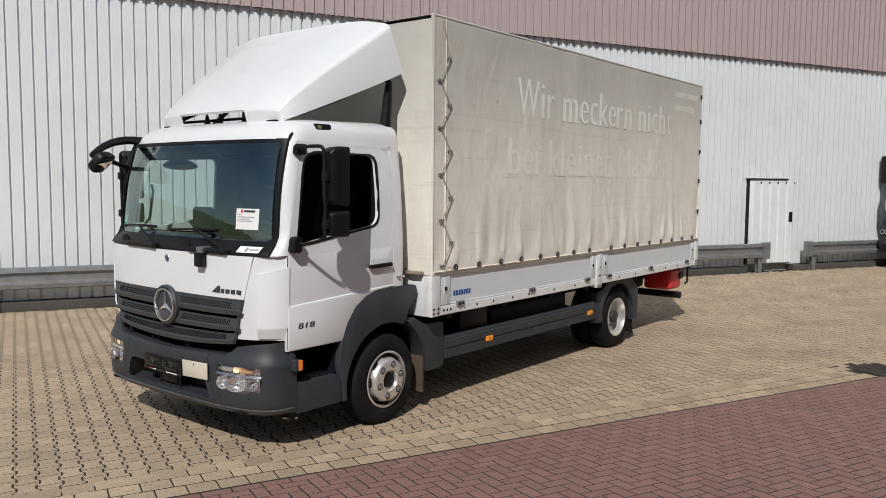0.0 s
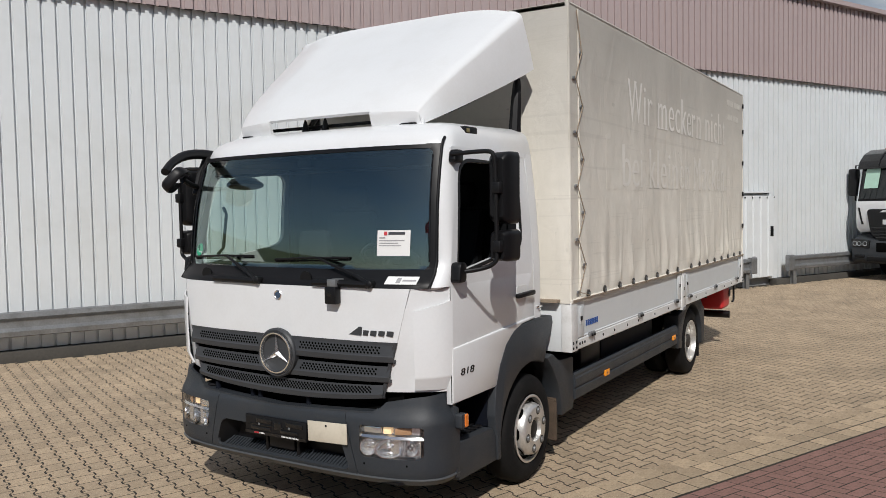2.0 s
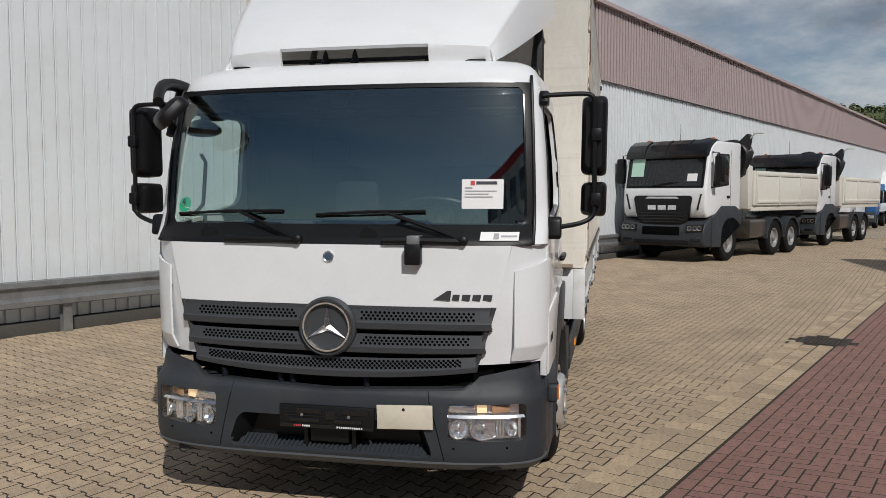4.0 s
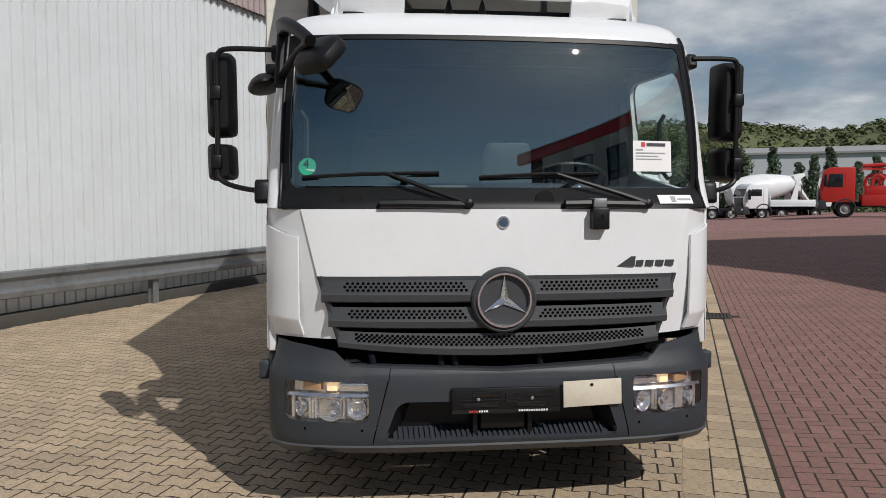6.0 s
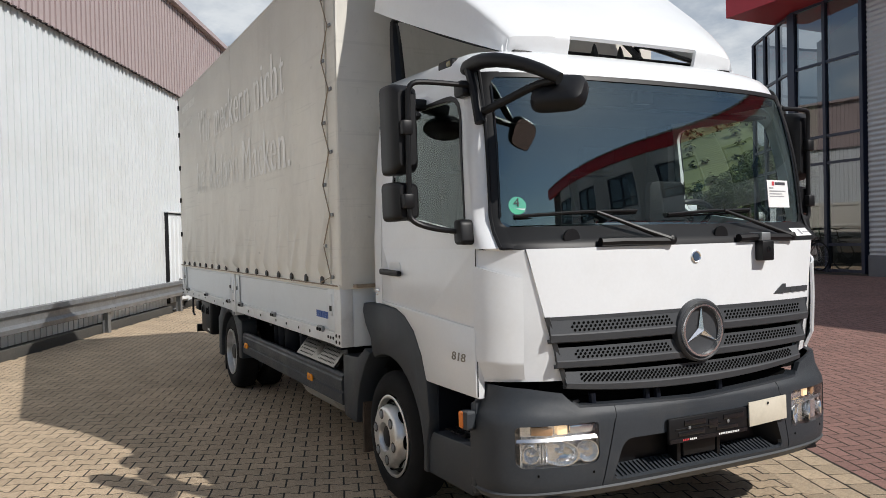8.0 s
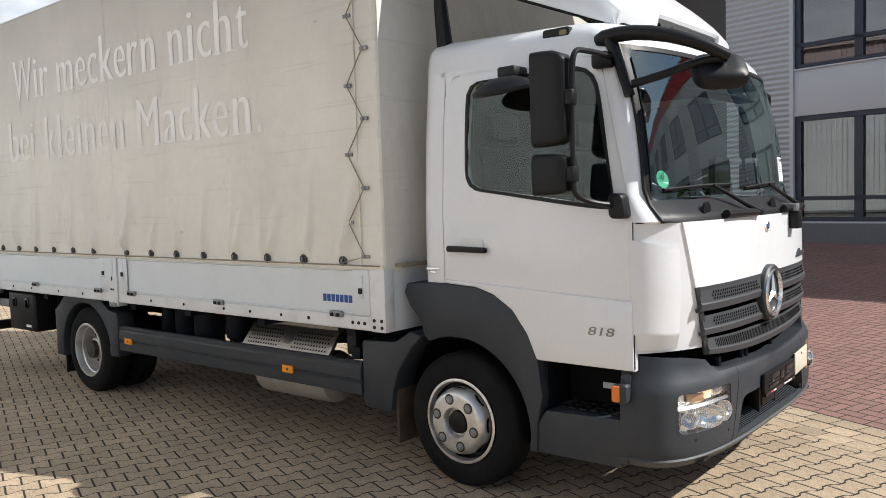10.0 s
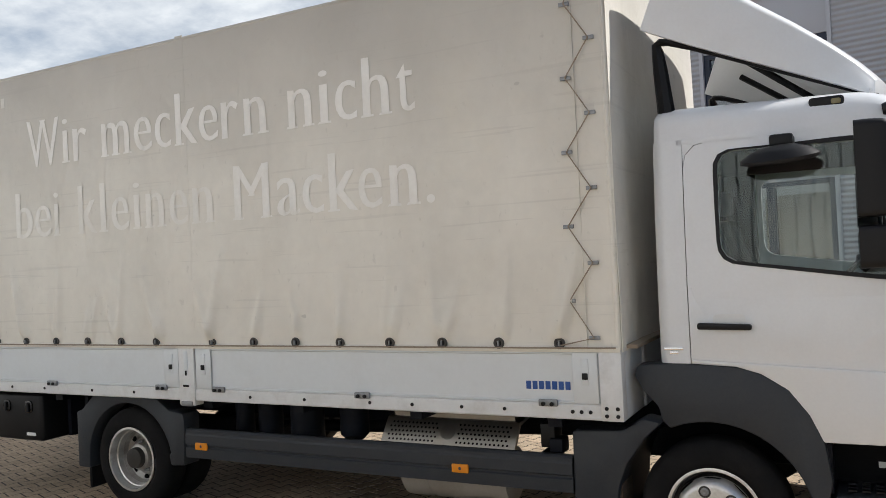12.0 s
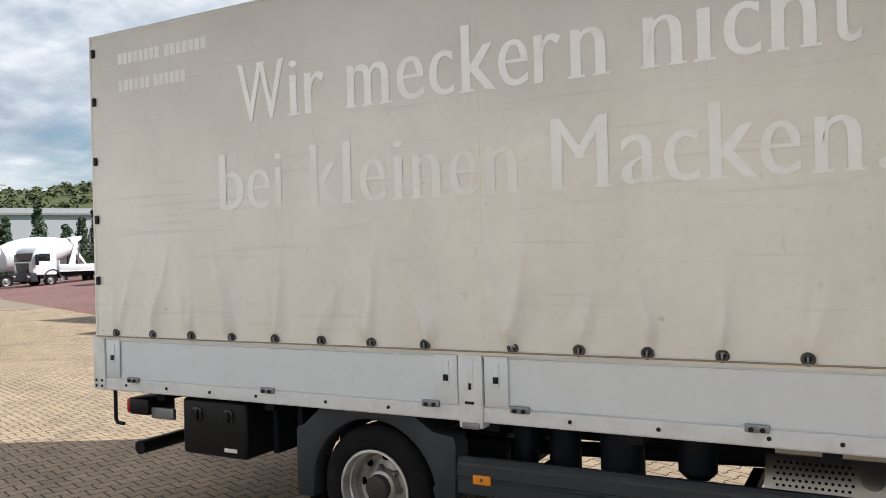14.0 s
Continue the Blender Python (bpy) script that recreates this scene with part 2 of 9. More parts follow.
def tarp_mat():
    """Cream cloth: greyed by dirt towards the top, run streaks, a few dark scuffs, fine weave."""
    m = mat("cream_tarpaulin", (0.78, 0.75, 0.675), 0.6, vary=0.05, scale=1.6, fine=14, bump=0.12, bump_scale=500, dirt=(0.6, 0.57, 0.5), dirt_amount=0.45, dirt_scale=1.3, spec=0.35)
    n, l = m.node_tree.nodes, m.node_tree.links
    b = n["Principled BSDF"]
    colour = b.inputs["Base Color"].links[0].from_socket
    co = n.new("ShaderNodeTexCoord")

    def layer(scale, stretch, lo, hi, amount, tint, detail=6):
        nonlocal colour
        mp, t = n.new("ShaderNodeMapping"), n.new("ShaderNodeTexNoise")
        mp.inputs["Scale"].default_value = stretch
        t.inputs["Scale"].default_value, t.inputs["Detail"].default_value = scale, detail
        l.new(co.outputs["Object"], mp.inputs["Vector"]), l.new(mp.outputs[0], t.inputs["Vector"])
        r = n.new("ShaderNodeMapRange")
        r.inputs["From Min"].default_value, r.inputs["From Max"].default_value, r.inputs["To Max"].default_value = lo, hi, amount
        l.new(t.outputs["Fac"], r.inputs["Value"])
        x = n.new("ShaderNodeMix")
        x.data_type = "RGBA"
        l.new(r.outputs[0], x.inputs["Factor"]), l.new(colour, x.inputs["A"])
        x.inputs["B"].default_value = (*tint, 1)
        colour = x.outputs["Result"]

    layer(1.3, (1.3, 1.3, 0.45), 0.46, 0.75, 0.4, (0.6, 0.56, 0.49))
    layer(7.0, (1.0, 1.0, 0.16), 0.6, 0.82, 0.16, (0.53, 0.5, 0.44))
    layer(2.0, (0.22, 0.22, 9.0), 0.64, 0.69, 0.16, (0.4, 0.38, 0.34), 4)
    layer(9.0, (0.7, 0.7, 1.4), 0.74, 0.76, 0.35, (0.34, 0.32, 0.28), 2)
    layer(3.1, (0.4, 0.4, 11.0), 0.655, 0.69, 0.15, (0.4, 0.38, 0.34), 5)
    layer(26.0, (1.0, 1.0, 0.6), 0.66, 0.74, 0.22, (0.45, 0.43, 0.38), 3)
    layer(1.4, (1.0, 1.0, 1.0), 0.62, 0.75, 0.35, (0.8, 0.75, 0.63))
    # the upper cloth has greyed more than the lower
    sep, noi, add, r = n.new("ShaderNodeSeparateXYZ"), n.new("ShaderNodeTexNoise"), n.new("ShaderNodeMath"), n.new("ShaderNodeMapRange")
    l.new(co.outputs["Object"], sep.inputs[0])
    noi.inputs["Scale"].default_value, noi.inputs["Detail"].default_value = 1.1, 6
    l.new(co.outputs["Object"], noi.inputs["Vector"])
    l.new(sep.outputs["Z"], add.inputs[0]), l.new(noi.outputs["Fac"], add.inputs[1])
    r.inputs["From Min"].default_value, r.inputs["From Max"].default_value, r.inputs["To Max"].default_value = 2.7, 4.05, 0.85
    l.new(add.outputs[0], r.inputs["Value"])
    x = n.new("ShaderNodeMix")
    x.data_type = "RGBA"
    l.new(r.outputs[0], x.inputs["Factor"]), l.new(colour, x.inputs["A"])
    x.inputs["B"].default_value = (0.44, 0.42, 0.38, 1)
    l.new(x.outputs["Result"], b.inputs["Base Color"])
    # slack creases, mostly upright and slanting
    mp, t, bp = n.new("ShaderNodeMapping"), n.new("ShaderNodeTexNoise"), n.new("ShaderNodeBump")
    mp.inputs["Rotation"].default_value, mp.inputs["Scale"].default_value = (0, radians(14), 0), (1.9, 1.9, 1.0)
    t.inputs["Scale"].default_value, t.inputs["Detail"].default_value, t.inputs["Distortion"].default_value = 2.2, 4, 0.6
    l.new(co.outputs["Object"], mp.inputs["Vector"]), l.new(mp.outputs[0], t.inputs["Vector"])
    bp.inputs["Strength"].default_value, bp.inputs["Distance"].default_value = 0.45, 0.03
    l.new(t.outputs["Fac"], bp.inputs["Height"])
    l.new(b.inputs["Normal"].links[0].from_socket, bp.inputs["Normal"])
    l.new(bp.outputs[0], b.inputs["Normal"])
    return m


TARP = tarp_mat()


# ---- mesh helpers ----
def link(name, mesh, material, parent=None, label="", smooth=True, auto=35):
    if material is not None:
        mesh.materials.append(material)
    if smooth and len(mesh.polygons):
        mesh.shade_smooth()
        mesh.set_sharp_from_angle(angle=radians(auto))
    ob = new(name, mesh)
    if parent is not None:
        ob.parent = parent
    if label:
        ob["label"] = label
    return ob


def part(name, bm, material, parent, label="", smooth=True, auto=35):
    me = bpy.data.meshes.new(name)
    bmesh.ops.recalc_face_normals(bm, faces=bm.faces)
    bm.to_mesh(me)
    bm.free()
    return link(name, me, material, parent, label, smooth, auto)


def thing(name, at=(0, 0, 0), turn=0.0, label="", category="", group="", kind=""):
    ob = new(name)
    ob.matrix_basis = pose(*at, 0, 0, turn)
    return tagged(ob, label, category, group, kind)


def bm_box(x0, x1, y0, y1, z0, z1, bevel=0.0, seg=2, bm=None):
    own = bm is None
    b = bmesh.new()
    m = Matrix.LocRotScale(((x0 + x1) / 2, (y0 + y1) / 2, (z0 + z1) / 2), None, (abs(x1 - x0), abs(y1 - y0), abs(z1 - z0)))
    bmesh.ops.create_cube(b, size=1.0, matrix=m)
    if bevel:
        bmesh.ops.bevel(b, geom=b.edges[:], offset=bevel, segments=seg, affect="EDGES", profile=0.5)
    return b if own else merge(bm, b)


def merge(bm, other, m=None):
    """Adds the geometry of other, which is freed, to bm."""
    if m is not None:
        bmesh.ops.transform(other, matrix=m, verts=other.verts)
    me = bpy.data.meshes.new("joined")
    other.to_mesh(me)
    other.free()
    bm.from_mesh(me)
    bpy.data.meshes.remove(me)
    return bm


def bm_prism(outline, axis, a, b, bevel=0.0, seg=2):
    """A flat outline pushed along an axis from a to b; outline in the two other axes, in order."""
    bm = bmesh.new()

    def put(p, d):
        return {"x": (d, p[0], p[1]), "y": (p[0], d, p[1]), "z": (p[0], p[1], d)}[axis]

    lo = [bm.verts.new(put(p, a)) for p in outline]
    hi = [bm.verts.new(put(p, b)) for p in outline]
    bm.faces.new(lo), bm.faces.new(hi)
    k = len(outline)
    for i in range(k):
        bm.faces.new((lo[i], lo[(i + 1) % k], hi[(i + 1) % k], hi[i]))
    bmesh.ops.recalc_face_normals(bm, faces=bm.faces)
    if bevel:
        es = [e for e in bm.edges if e.calc_face_angle(0) > 0.35]
        bmesh.ops.bevel(bm, geom=es, offset=bevel, segments=seg, affect="EDGES", profile=0.5)
    return bm


def bm_lathe(profile, centre, axis="y", seg=40, close=False, caps=True):
    """Turns (radius, offset along axis) points round an axis through centre."""
    bm = bmesh.new()
    rings = []
    for r, o in profile:
        ring = []
        for i in range(seg):
            a = 2 * math.pi * i / seg
            c, s = r * math.cos(a), r * math.sin(a)
            p = {"y": (c, o, s), "x": (o, c, s), "z": (c, s, o)}[axis]
            ring.append(bm.verts.new(Vector(centre) + Vector(p)))
        rings.append(ring)
    pairs = list(zip(rings, rings[1:])) + ([(rings[-1], rings[0])] if close else [])
    for p, q in pairs:
        for i in range(seg):
            bm.faces.new((p[i], p[(i + 1) % seg], q[(i + 1) % seg], q[i]))
    if caps and not close:
        for ring, (r, _) in ((rings[0], profile[0]), (rings[-1], profile[-1])):
            if r > 1e-4:
                bm.faces.new(ring)
    bmesh.ops.remove_doubles(bm, verts=bm.verts, dist=1e-5)
    return bm


def bm_tube(points, radius, seg=10, smooth=0):
    """A round bar along points; corners are rounded by cutting them smooth times."""
    pts = [Vector(p) for p in points]
    for _ in range(smooth):
        nxt = [pts[0]]
        for a, b in zip(pts, pts[1:]):
            nxt += [a.lerp(b, 0.25), a.lerp(b, 0.75)]
        pts = nxt + [pts[-1]]
    bm = bmesh.new()
    rings, up = [], None
    for i, p in enumerate(pts):
        d = (pts[min(i + 1, len(pts) - 1)] - pts[max(i - 1, 0)]).normalized()
        if up is None:
            up = d.orthogonal().normalized()
        up = (up - d * up.dot(d)).normalized()
        side = d.cross(up)
        r = radius[min(i, len(radius) - 1)] if isinstance(radius, (list, tuple)) else radius
        rings.append([bm.verts.new(p + r * (math.cos(2 * math.pi * k / seg) * up + math.sin(2 * math.pi * k / seg) * side)) for k in range(seg)])
    for p, q in zip(rings, rings[1:]):
        for k in range(seg):
            bm.faces.new((p[k], p[(k + 1) % seg], q[(k + 1) % seg], q[k]))
    bm.faces.new(rings[0]), bm.faces.new(rings[-1])
    return bm


INSIDE = Vector((1.2, 0.0, 1.3))


def shelled(bm, thick):
    """Gives an open sheet a thickness on the side that faces the inside of the thing."""
    if not thick:
        return bm
    bmesh.ops.recalc_face_normals(bm, faces=bm.faces)
    bm.normal_update()
    lean = sum((INSIDE - v.co).normalized().dot(v.normal) for v in bm.verts)
    d = abs(thick) if lean > 0 else -abs(thick)
    verts, faces = bm.verts[:], bm.faces[:]
    rim = [e for e in bm.edges if len(e.link_faces) == 1]
    back = {v: bm.verts.new(v.co + v.normal * d) for v in verts}
    for fc in faces:
        bm.faces.new([back[v] for v in reversed(fc.verts[:])])
    for e in rim:
        a, b = e.verts
        bm.faces.new((a, b, back[b], back[a]))
    return bm


def bm_grid(fn, us, vs, thick=0.0, skip=None):
    """A sheet through fn(u, v); thick: shell thickness towards the sheet's back."""
    bm = bmesh.new()
    g = [[bm.verts.new(fn(u, v)) for v in vs] for u in us]
    for i in range(len(us) - 1):
        for j in range(len(vs) - 1):
            if skip and skip((us[i] + us[i + 1]) / 2, (vs[j] + vs[j + 1]) / 2):
                continue
            bm.faces.new((g[i][j], g[i + 1][j], g[i + 1][j + 1], g[i][j + 1]))
    loose = [v for v in bm.verts if not v.link_faces]
    bmesh.ops.delete(bm, geom=loose, context="VERTS")
    return shelled(bm, thick)


def bm_strip(inner, outer, thick=0.0):
    """A closed band between two rings of equally many points."""
    bm = bmesh.new()
    a, b = [bm.verts.new(p) for p in inner], [bm.verts.new(p) for p in outer]
    k = len(a)
    for i in range(k):
        bm.faces.new((a[i], a[(i + 1) % k], b[(i + 1) % k], b[i]))
    return shelled(bm, thick)


def linspace(a, b, k):
    return [a + (b - a) * i / (k - 1) for i in range(k)]


def rounded(pts, r, seg=5):
    """A polygon with its corners rounded; r: one radius or one a corner."""
    out, k = [], len(pts)
    for i in range(k):
        p, a, b = Vector(pts[i]), Vector(pts[i - 1]), Vector(pts[(i + 1) % k])
        rr = r[i] if isinstance(r, (list, tuple)) else r
        da, db = (a - p), (b - p)
        rr_a, rr_b = min(rr, da.length * 0.48), min(rr, db.length * 0.48)
        if rr <= 0:
            out.append(tuple(p))
            continue
        s, e = p + da.normalized() * rr_a, p + db.normalized() * rr_b
        for j in range(seg + 1):
            t = j / seg
            q = s * (1 - t) ** 2 + p * 2 * t * (1 - t) + e * t * t
            out.append(tuple(q))
    return out


def resample(ring, k):
    """k points evenly spaced round a closed ring."""
    pts = [Vector(p) for p in ring]
    pts.append(pts[0])
    lens = [0.0]
    for a, b in zip(pts, pts[1:]):
        lens.append(lens[-1] + (b - a).length)
    out, j = [], 0
    for i in range(k):
        d = lens[-1] * i / k
        while lens[j + 1] < d:
            j += 1
        t = (d - lens[j]) / max(1e-9, lens[j + 1] - lens[j])
        out.append(tuple(pts[j].lerp(pts[j + 1], t)))
    return out


def text_mesh(words, size, extrude=0.0):
    """Letters of the built-in font as a mesh in the xy plane, from the left end of the base line."""
    cu = bpy.data.curves.new("letters", "FONT")
    cu.body, cu.size, cu.extrude, cu.resolution_u = words, size, extrude, 4
    ob = bpy.data.objects.new("letters", cu)
    scene.collection.objects.link(ob)
    me = bpy.data.meshes.new_from_object(ob.evaluated_get(bpy.context.evaluated_depsgraph_get()))
    bpy.data.objects.remove(ob)
    bpy.data.curves.remove(cu)
    return me

# ---- the yard: ground, hall wall ----
EDGE_TURN = -23.3   # the kerb line between the two pavings
WALL_TURN = -26.5   # the hall's wall
PAVE = pose(0.0, -1.5, 0.0, 0, 0, EDGE_TURN)   # x along the edge, y towards the hall
HALL = pose(8.5, 3.62, 0.0, 0, 0, WALL_TURN)   # x along the wall, y into the hall

# where the single stones lie, in the paving's own axes
STONE_X0, STONE_X1 = -8.0, 34.0
RED_Y0 = -9.0


def ground_mat():
    m = bpy.data.materials.new("yard_ground")
    m.use_nodes = True
    n, l = m.node_tree.nodes, m.node_tree.links
    b = n["Principled BSDF"]
    b.inputs["Roughness"].default_value = 0.9
    co = n.new("ShaderNodeTexCoord")
    sep = n.new("ShaderNodeSeparateXYZ")
    l.new(co.outputs["Object"], sep.inputs[0])

    def bricks(c1, c2, mortar, w, h):
        t = n.new("ShaderNodeTexBrick")
        t.inputs["Color1"].default_value, t.inputs["Color2"].default_value, t.inputs["Mortar"].default_value = (*c1, 1), (*c2, 1), (*mortar, 1)
        t.inputs["Scale"].default_value, t.inputs["Mortar Size"].default_value = 1.0, 0.006
        t.inputs["Brick Width"].default_value, t.inputs["Row Height"].default_value = w, h
        l.new(co.outputs["Object"], t.inputs["Vector"])
        return t

    def step(axis, at):
        g = n.new("ShaderNodeMath")
        g.operation = "GREATER_THAN"
        g.inputs[1].default_value = at
        l.new(sep.outputs[axis], g.inputs[0])
        return g.outputs[0]

    def mixed(f, a, c):
        x = n.new("ShaderNodeMix")
        x.data_type = "RGBA"
        l.new(f, x.inputs["Factor"]), l.new(a, x.inputs["A"]), l.new(c, x.inputs["B"])
        return x.outputs["Result"]

    red = bricks((0.24, 0.125, 0.115), (0.3, 0.155, 0.14), (0.1, 0.07, 0.06), 0.2, 0.1)
    tan = bricks((0.3, 0.25, 0.18), (0.37, 0.31, 0.225), (0.1, 0.085, 0.06), 0.22, 0.11)
    joint = n.new("ShaderNodeTexNoise")
    joint.inputs["Scale"].default_value, joint.inputs["Detail"].default_value = 40, 6
    l.new(co.outputs["Object"], joint.inputs["Vector"])
    sand = n.new("ShaderNodeMix")
    sand.data_type = "RGBA"
    l.new(joint.outputs["Fac"], sand.inputs["Factor"])
    sand.inputs["A"].default_value, sand.inputs["B"].default_value = (0.012, 0.01, 0.007, 1), (0.045, 0.037, 0.026, 1)
    grass_n = n.new("ShaderNodeTexNoise")
    grass_n.inputs["Scale"].default_value, grass_n.inputs["Detail"].default_value = 0.12, 8
    l.new(co.outputs["Object"], grass_n.inputs["Vector"])
    grass = n.new("ShaderNodeMix")
    grass.data_type = "RGBA"
    l.new(grass_n.outputs["Fac"], grass.inputs["Factor"])
    grass.inputs["A"].default_value, grass.inputs["B"].default_value = (0.04, 0.06, 0.015, 1), (0.11, 0.13, 0.035, 1)
    pave = mixed(step("Y", 0.0), red.outputs["Color"], tan.outputs["Color"])
    # sand bed under the loose stones
    f1, f2, f3 = step("X", STONE_X0), step("X", STONE_X1), step("Y", RED_Y0)
    a1 = n.new("ShaderNodeMath")
    a1.operation = "SUBTRACT"
    l.new(f1, a1.inputs[0]), l.new(f2, a1.inputs[1])
    a2 = n.new("ShaderNodeMath")
    a2.operation = "MULTIPLY"
    l.new(a1.outputs[0], a2.inputs[0]), l.new(f3, a2.inputs[1])
    col = mixed(a2.outputs[0], pave, sand.outputs["Result"])
    col = mixed(step("X", 76.0), col, grass.outputs["Result"])
    stain = n.new("ShaderNodeTexNoise")
    stain.inputs["Scale"].default_value, stain.inputs["Detail"].default_value = 0.35, 7
    l.new(co.outputs["Object"], stain.inputs["Vector"])
    sm = n.new("ShaderNodeMapRange")
    sm.inputs["From Min"].default_value, sm.inputs["From Max"].default_value = 0.3, 0.7
    sm.inputs["To Min"].default_value, sm.inputs["To Max"].default_value = 0.85, 1.12
    l.new(stain.outputs["Fac"], sm.inputs["Value"])
    sc = n.new("ShaderNodeVectorMath")
    sc.operation = "SCALE"
    l.new(col, sc.inputs[0]), l.new(sm.outputs[0], sc.inputs["Scale"])
    l.new(sc.outputs[0], b.inputs["Base Color"])
    return m


def road_z(y):
    """The red road climbs away from the gutter."""
    return 0.06 * min(9.0, max(0.0, -y))


bm = bmesh.new()
strips = [[bm.verts.new((x, y, z)) for x in (-900, 900)] for y, z in ((-900, 0.54), (-9, 0.54), (0, 0), (900, 0))]
for p_, q_ in zip(strips, strips[1:]):
    bm.faces.new((p_[0], p_[1], q_[1], q_[0]))
ground = part("ground", bm, ground_mat(), None, smooth=False)
ground.matrix_basis = PAVE @ Matrix.Translation((0, 0, -0.0014))
tagged(ground, "paved yard in buff and dark red concrete blocks, grass beyond", "ground", kind="structure")

WALLWHITE = mat("white_sheet_steel", (0.66, 0.69, 0.71), 0.5, vary=0.035, scale=0.7, fine=9, dirt=(0.5, 0.5, 0.47), dirt_amount=0.3, dirt_scale=0.9)
MAUVE = mat("mauve_sheet_steel", (0.4, 0.325, 0.322), 0.5, vary=0.06, scale=0.6, fine=8)
FLASHING_SHADE = mat("dark_flashing_and_rib_shade", (0.06, 0.045, 0.045), 0.5)
PLINTH = mat("concrete_plinth", (0.06, 0.056, 0.05), 0.9, vary=0.25, scale=2, fine=25, bump=0.4, bump_scale=60, dirt=(0.05, 0.05, 0.045), dirt_amount=0.6, dirt_scale=1.5)
ROOFSHEET = mat("roof_sheet", (0.3, 0.3, 0.3), 0.6)


def trapezoid(x0, x1, period, crown, depth, flank):
    """Plan line of trapezoid sheet: wide crowns proud, narrow grooves behind."""
    pts, x = [], x0
    while x < x1:
        for dx, d in ((0, 0), (crown, 0), (crown + flank, depth), (period - flank, depth)):
            if x + dx <= x1:
                pts.append((x + dx, d))
        x += period
    pts.append((x1, 0))
    return pts


def sheet(pts, z0, z1, sag=0.0):
    me = bpy.data.meshes.new("sheet")
    k = len(pts)
    v = [(x, y, z0) for x, y in pts] + [(x, y, z1 - sag * x) for x, y in pts]
    me.from_pydata(v, [], [(i, i + 1, k + i + 1, k + i) for i in range(k - 1)])
    return me


EAVE, RIDGE, SAG = 4.97, 7.12, 0.012
hall = thing("hall_building", label="long industrial hall clad in white and mauve trapezoid steel sheet", category="hall", kind="structure")
hall.matrix_basis = HALL
DOOR_X0, DOOR_X1, DOOR_TOP = 7.55, 8.95, 2.18
SHEET_PITCH, SHEET_X0 = 0.183, -12.49   # both claddings share the pitch of the sheet
for n_, a_, b_ in (("wall_cladding", SHEET_X0, SHEET_X0 + 109 * SHEET_PITCH), ("wall_cladding", SHEET_X0 + 117 * SHEET_PITCH, 75.0)):
    link(n_, sheet(trapezoid(a_, b_, SHEET_PITCH, 0.146, 0.034, 0.004), 0.16, EAVE + 0.12, 0.003), WALLWHITE, hall, "white trapezoid sheet cladding", auto=10).location = (0, 0.25, 0)
for a_, b_ in ((7.45, 7.56), (8.945, 9.06)):
    part("door_reveal", bm_box(a_, b_, 0.245, 0.32, 0.15, DOOR_TOP + 0.06), WALLWHITE, hall)
me = sheet(trapezoid(SHEET_X0 + 109 * SHEET_PITCH, SHEET_X0 + 117 * SHEET_PITCH, SHEET_PITCH, 0.146, 0.034, 0.004), DOOR_TOP + 0.05, EAVE + 0.09, 0)
link("wall_cladding", me, WALLWHITE, hall, auto=10).location = (0, 0.25, 0)
# upper sheet: wide crowns and steep-sided grooves, stood off the white wall; rib-end shade is painted fillers
RIB_PITCH, CROWN, RIB_X0 = SHEET_PITCH, 0.118, -12.44


def eave_z(x):
    return EAVE - 0.02 - 0.003 * (x - 6)


up_pts = []
for i in range(int(87.4 / RIB_PITCH)):
    x = RIB_X0 + i * RIB_PITCH
    up_pts += [(x, 0.0), (x + CROWN, 0.0), (x + CROWN + 0.012, 0.036), (x + RIB_PITCH + 0.005, 0.036)]
k = len(up_pts)
up = bpy.data.meshes.new("upper_sheet")
up.from_pydata([(x, y, eave_z(x)) for x, y in up_pts] + [(x, y, RIDGE - SAG * x) for x, y in up_pts], [], [(i, i + 1, k + i + 1, k + i) for i in range(k - 1)])
link("upper_cladding", up, MAUVE, hall, "mauve trapezoid sheet cladding", auto=10).location = (0, 0.15, 0)
# dark fillers put the shade of the crowns' open ends into colour
cv, cf = [], []
for i in range(int(87.4 / RIB_PITCH)):
    x = RIB_X0 + i * RIB_PITCH
    k, z = len(cv), eave_z(x)
    for zz in (z + 0.006, z + 0.03):
        cv += [(x + 0.004, 0.003, zz), (x + CROWN, 0.003, zz), (x + CROWN, 0.098, zz), (x + 0.004, 0.098, zz)]
    cf += [(k, k + 3, k + 2, k + 1), (k + 4, k + 5, k + 6, k + 7)] + [(k + j, k + (j + 1) % 4, k + 4 + (j + 1) % 4, k + 4 + j) for j in range(4)]
rib_fill = bpy.data.meshes.new("rib_end_shade")
rib_fill.from_pydata(cv, [], cf)
cl_ob = link("rib_end_shade", rib_fill, FLASHING_SHADE, hall, smooth=False)
cl_ob.location = (0, 0.15, 0)
tagged(cl_ob, "dark fillers standing for the shade in the crowns' open ends", kind="stuff")
part("ridge_cap", bm_prism([(0.02, RIDGE - 0.06), (0.35, RIDGE - 0.06), (0.35, RIDGE + 0.05), (0.02, RIDGE + 0.05)], "x", -12.5, 75), MAUVE, hall).rotation_euler = (0, SAG, 0)
part("plinth", bm_box(-12.5, DOOR_X0, 0.12, 0.34, -0.05, 0.15, 0.01), PLINTH, hall, "stained dark concrete plinth")
part("plinth", bm_box(DOOR_X1 + 0.1, 75, 0.12, 0.34, -0.05, 0.15, 0.01), PLINTH, hall)
part("back_wall", bm_box(-12.5, 75, 0.36, 0.6, 0, RIDGE - 1.0), ROOFSHEET, hall)
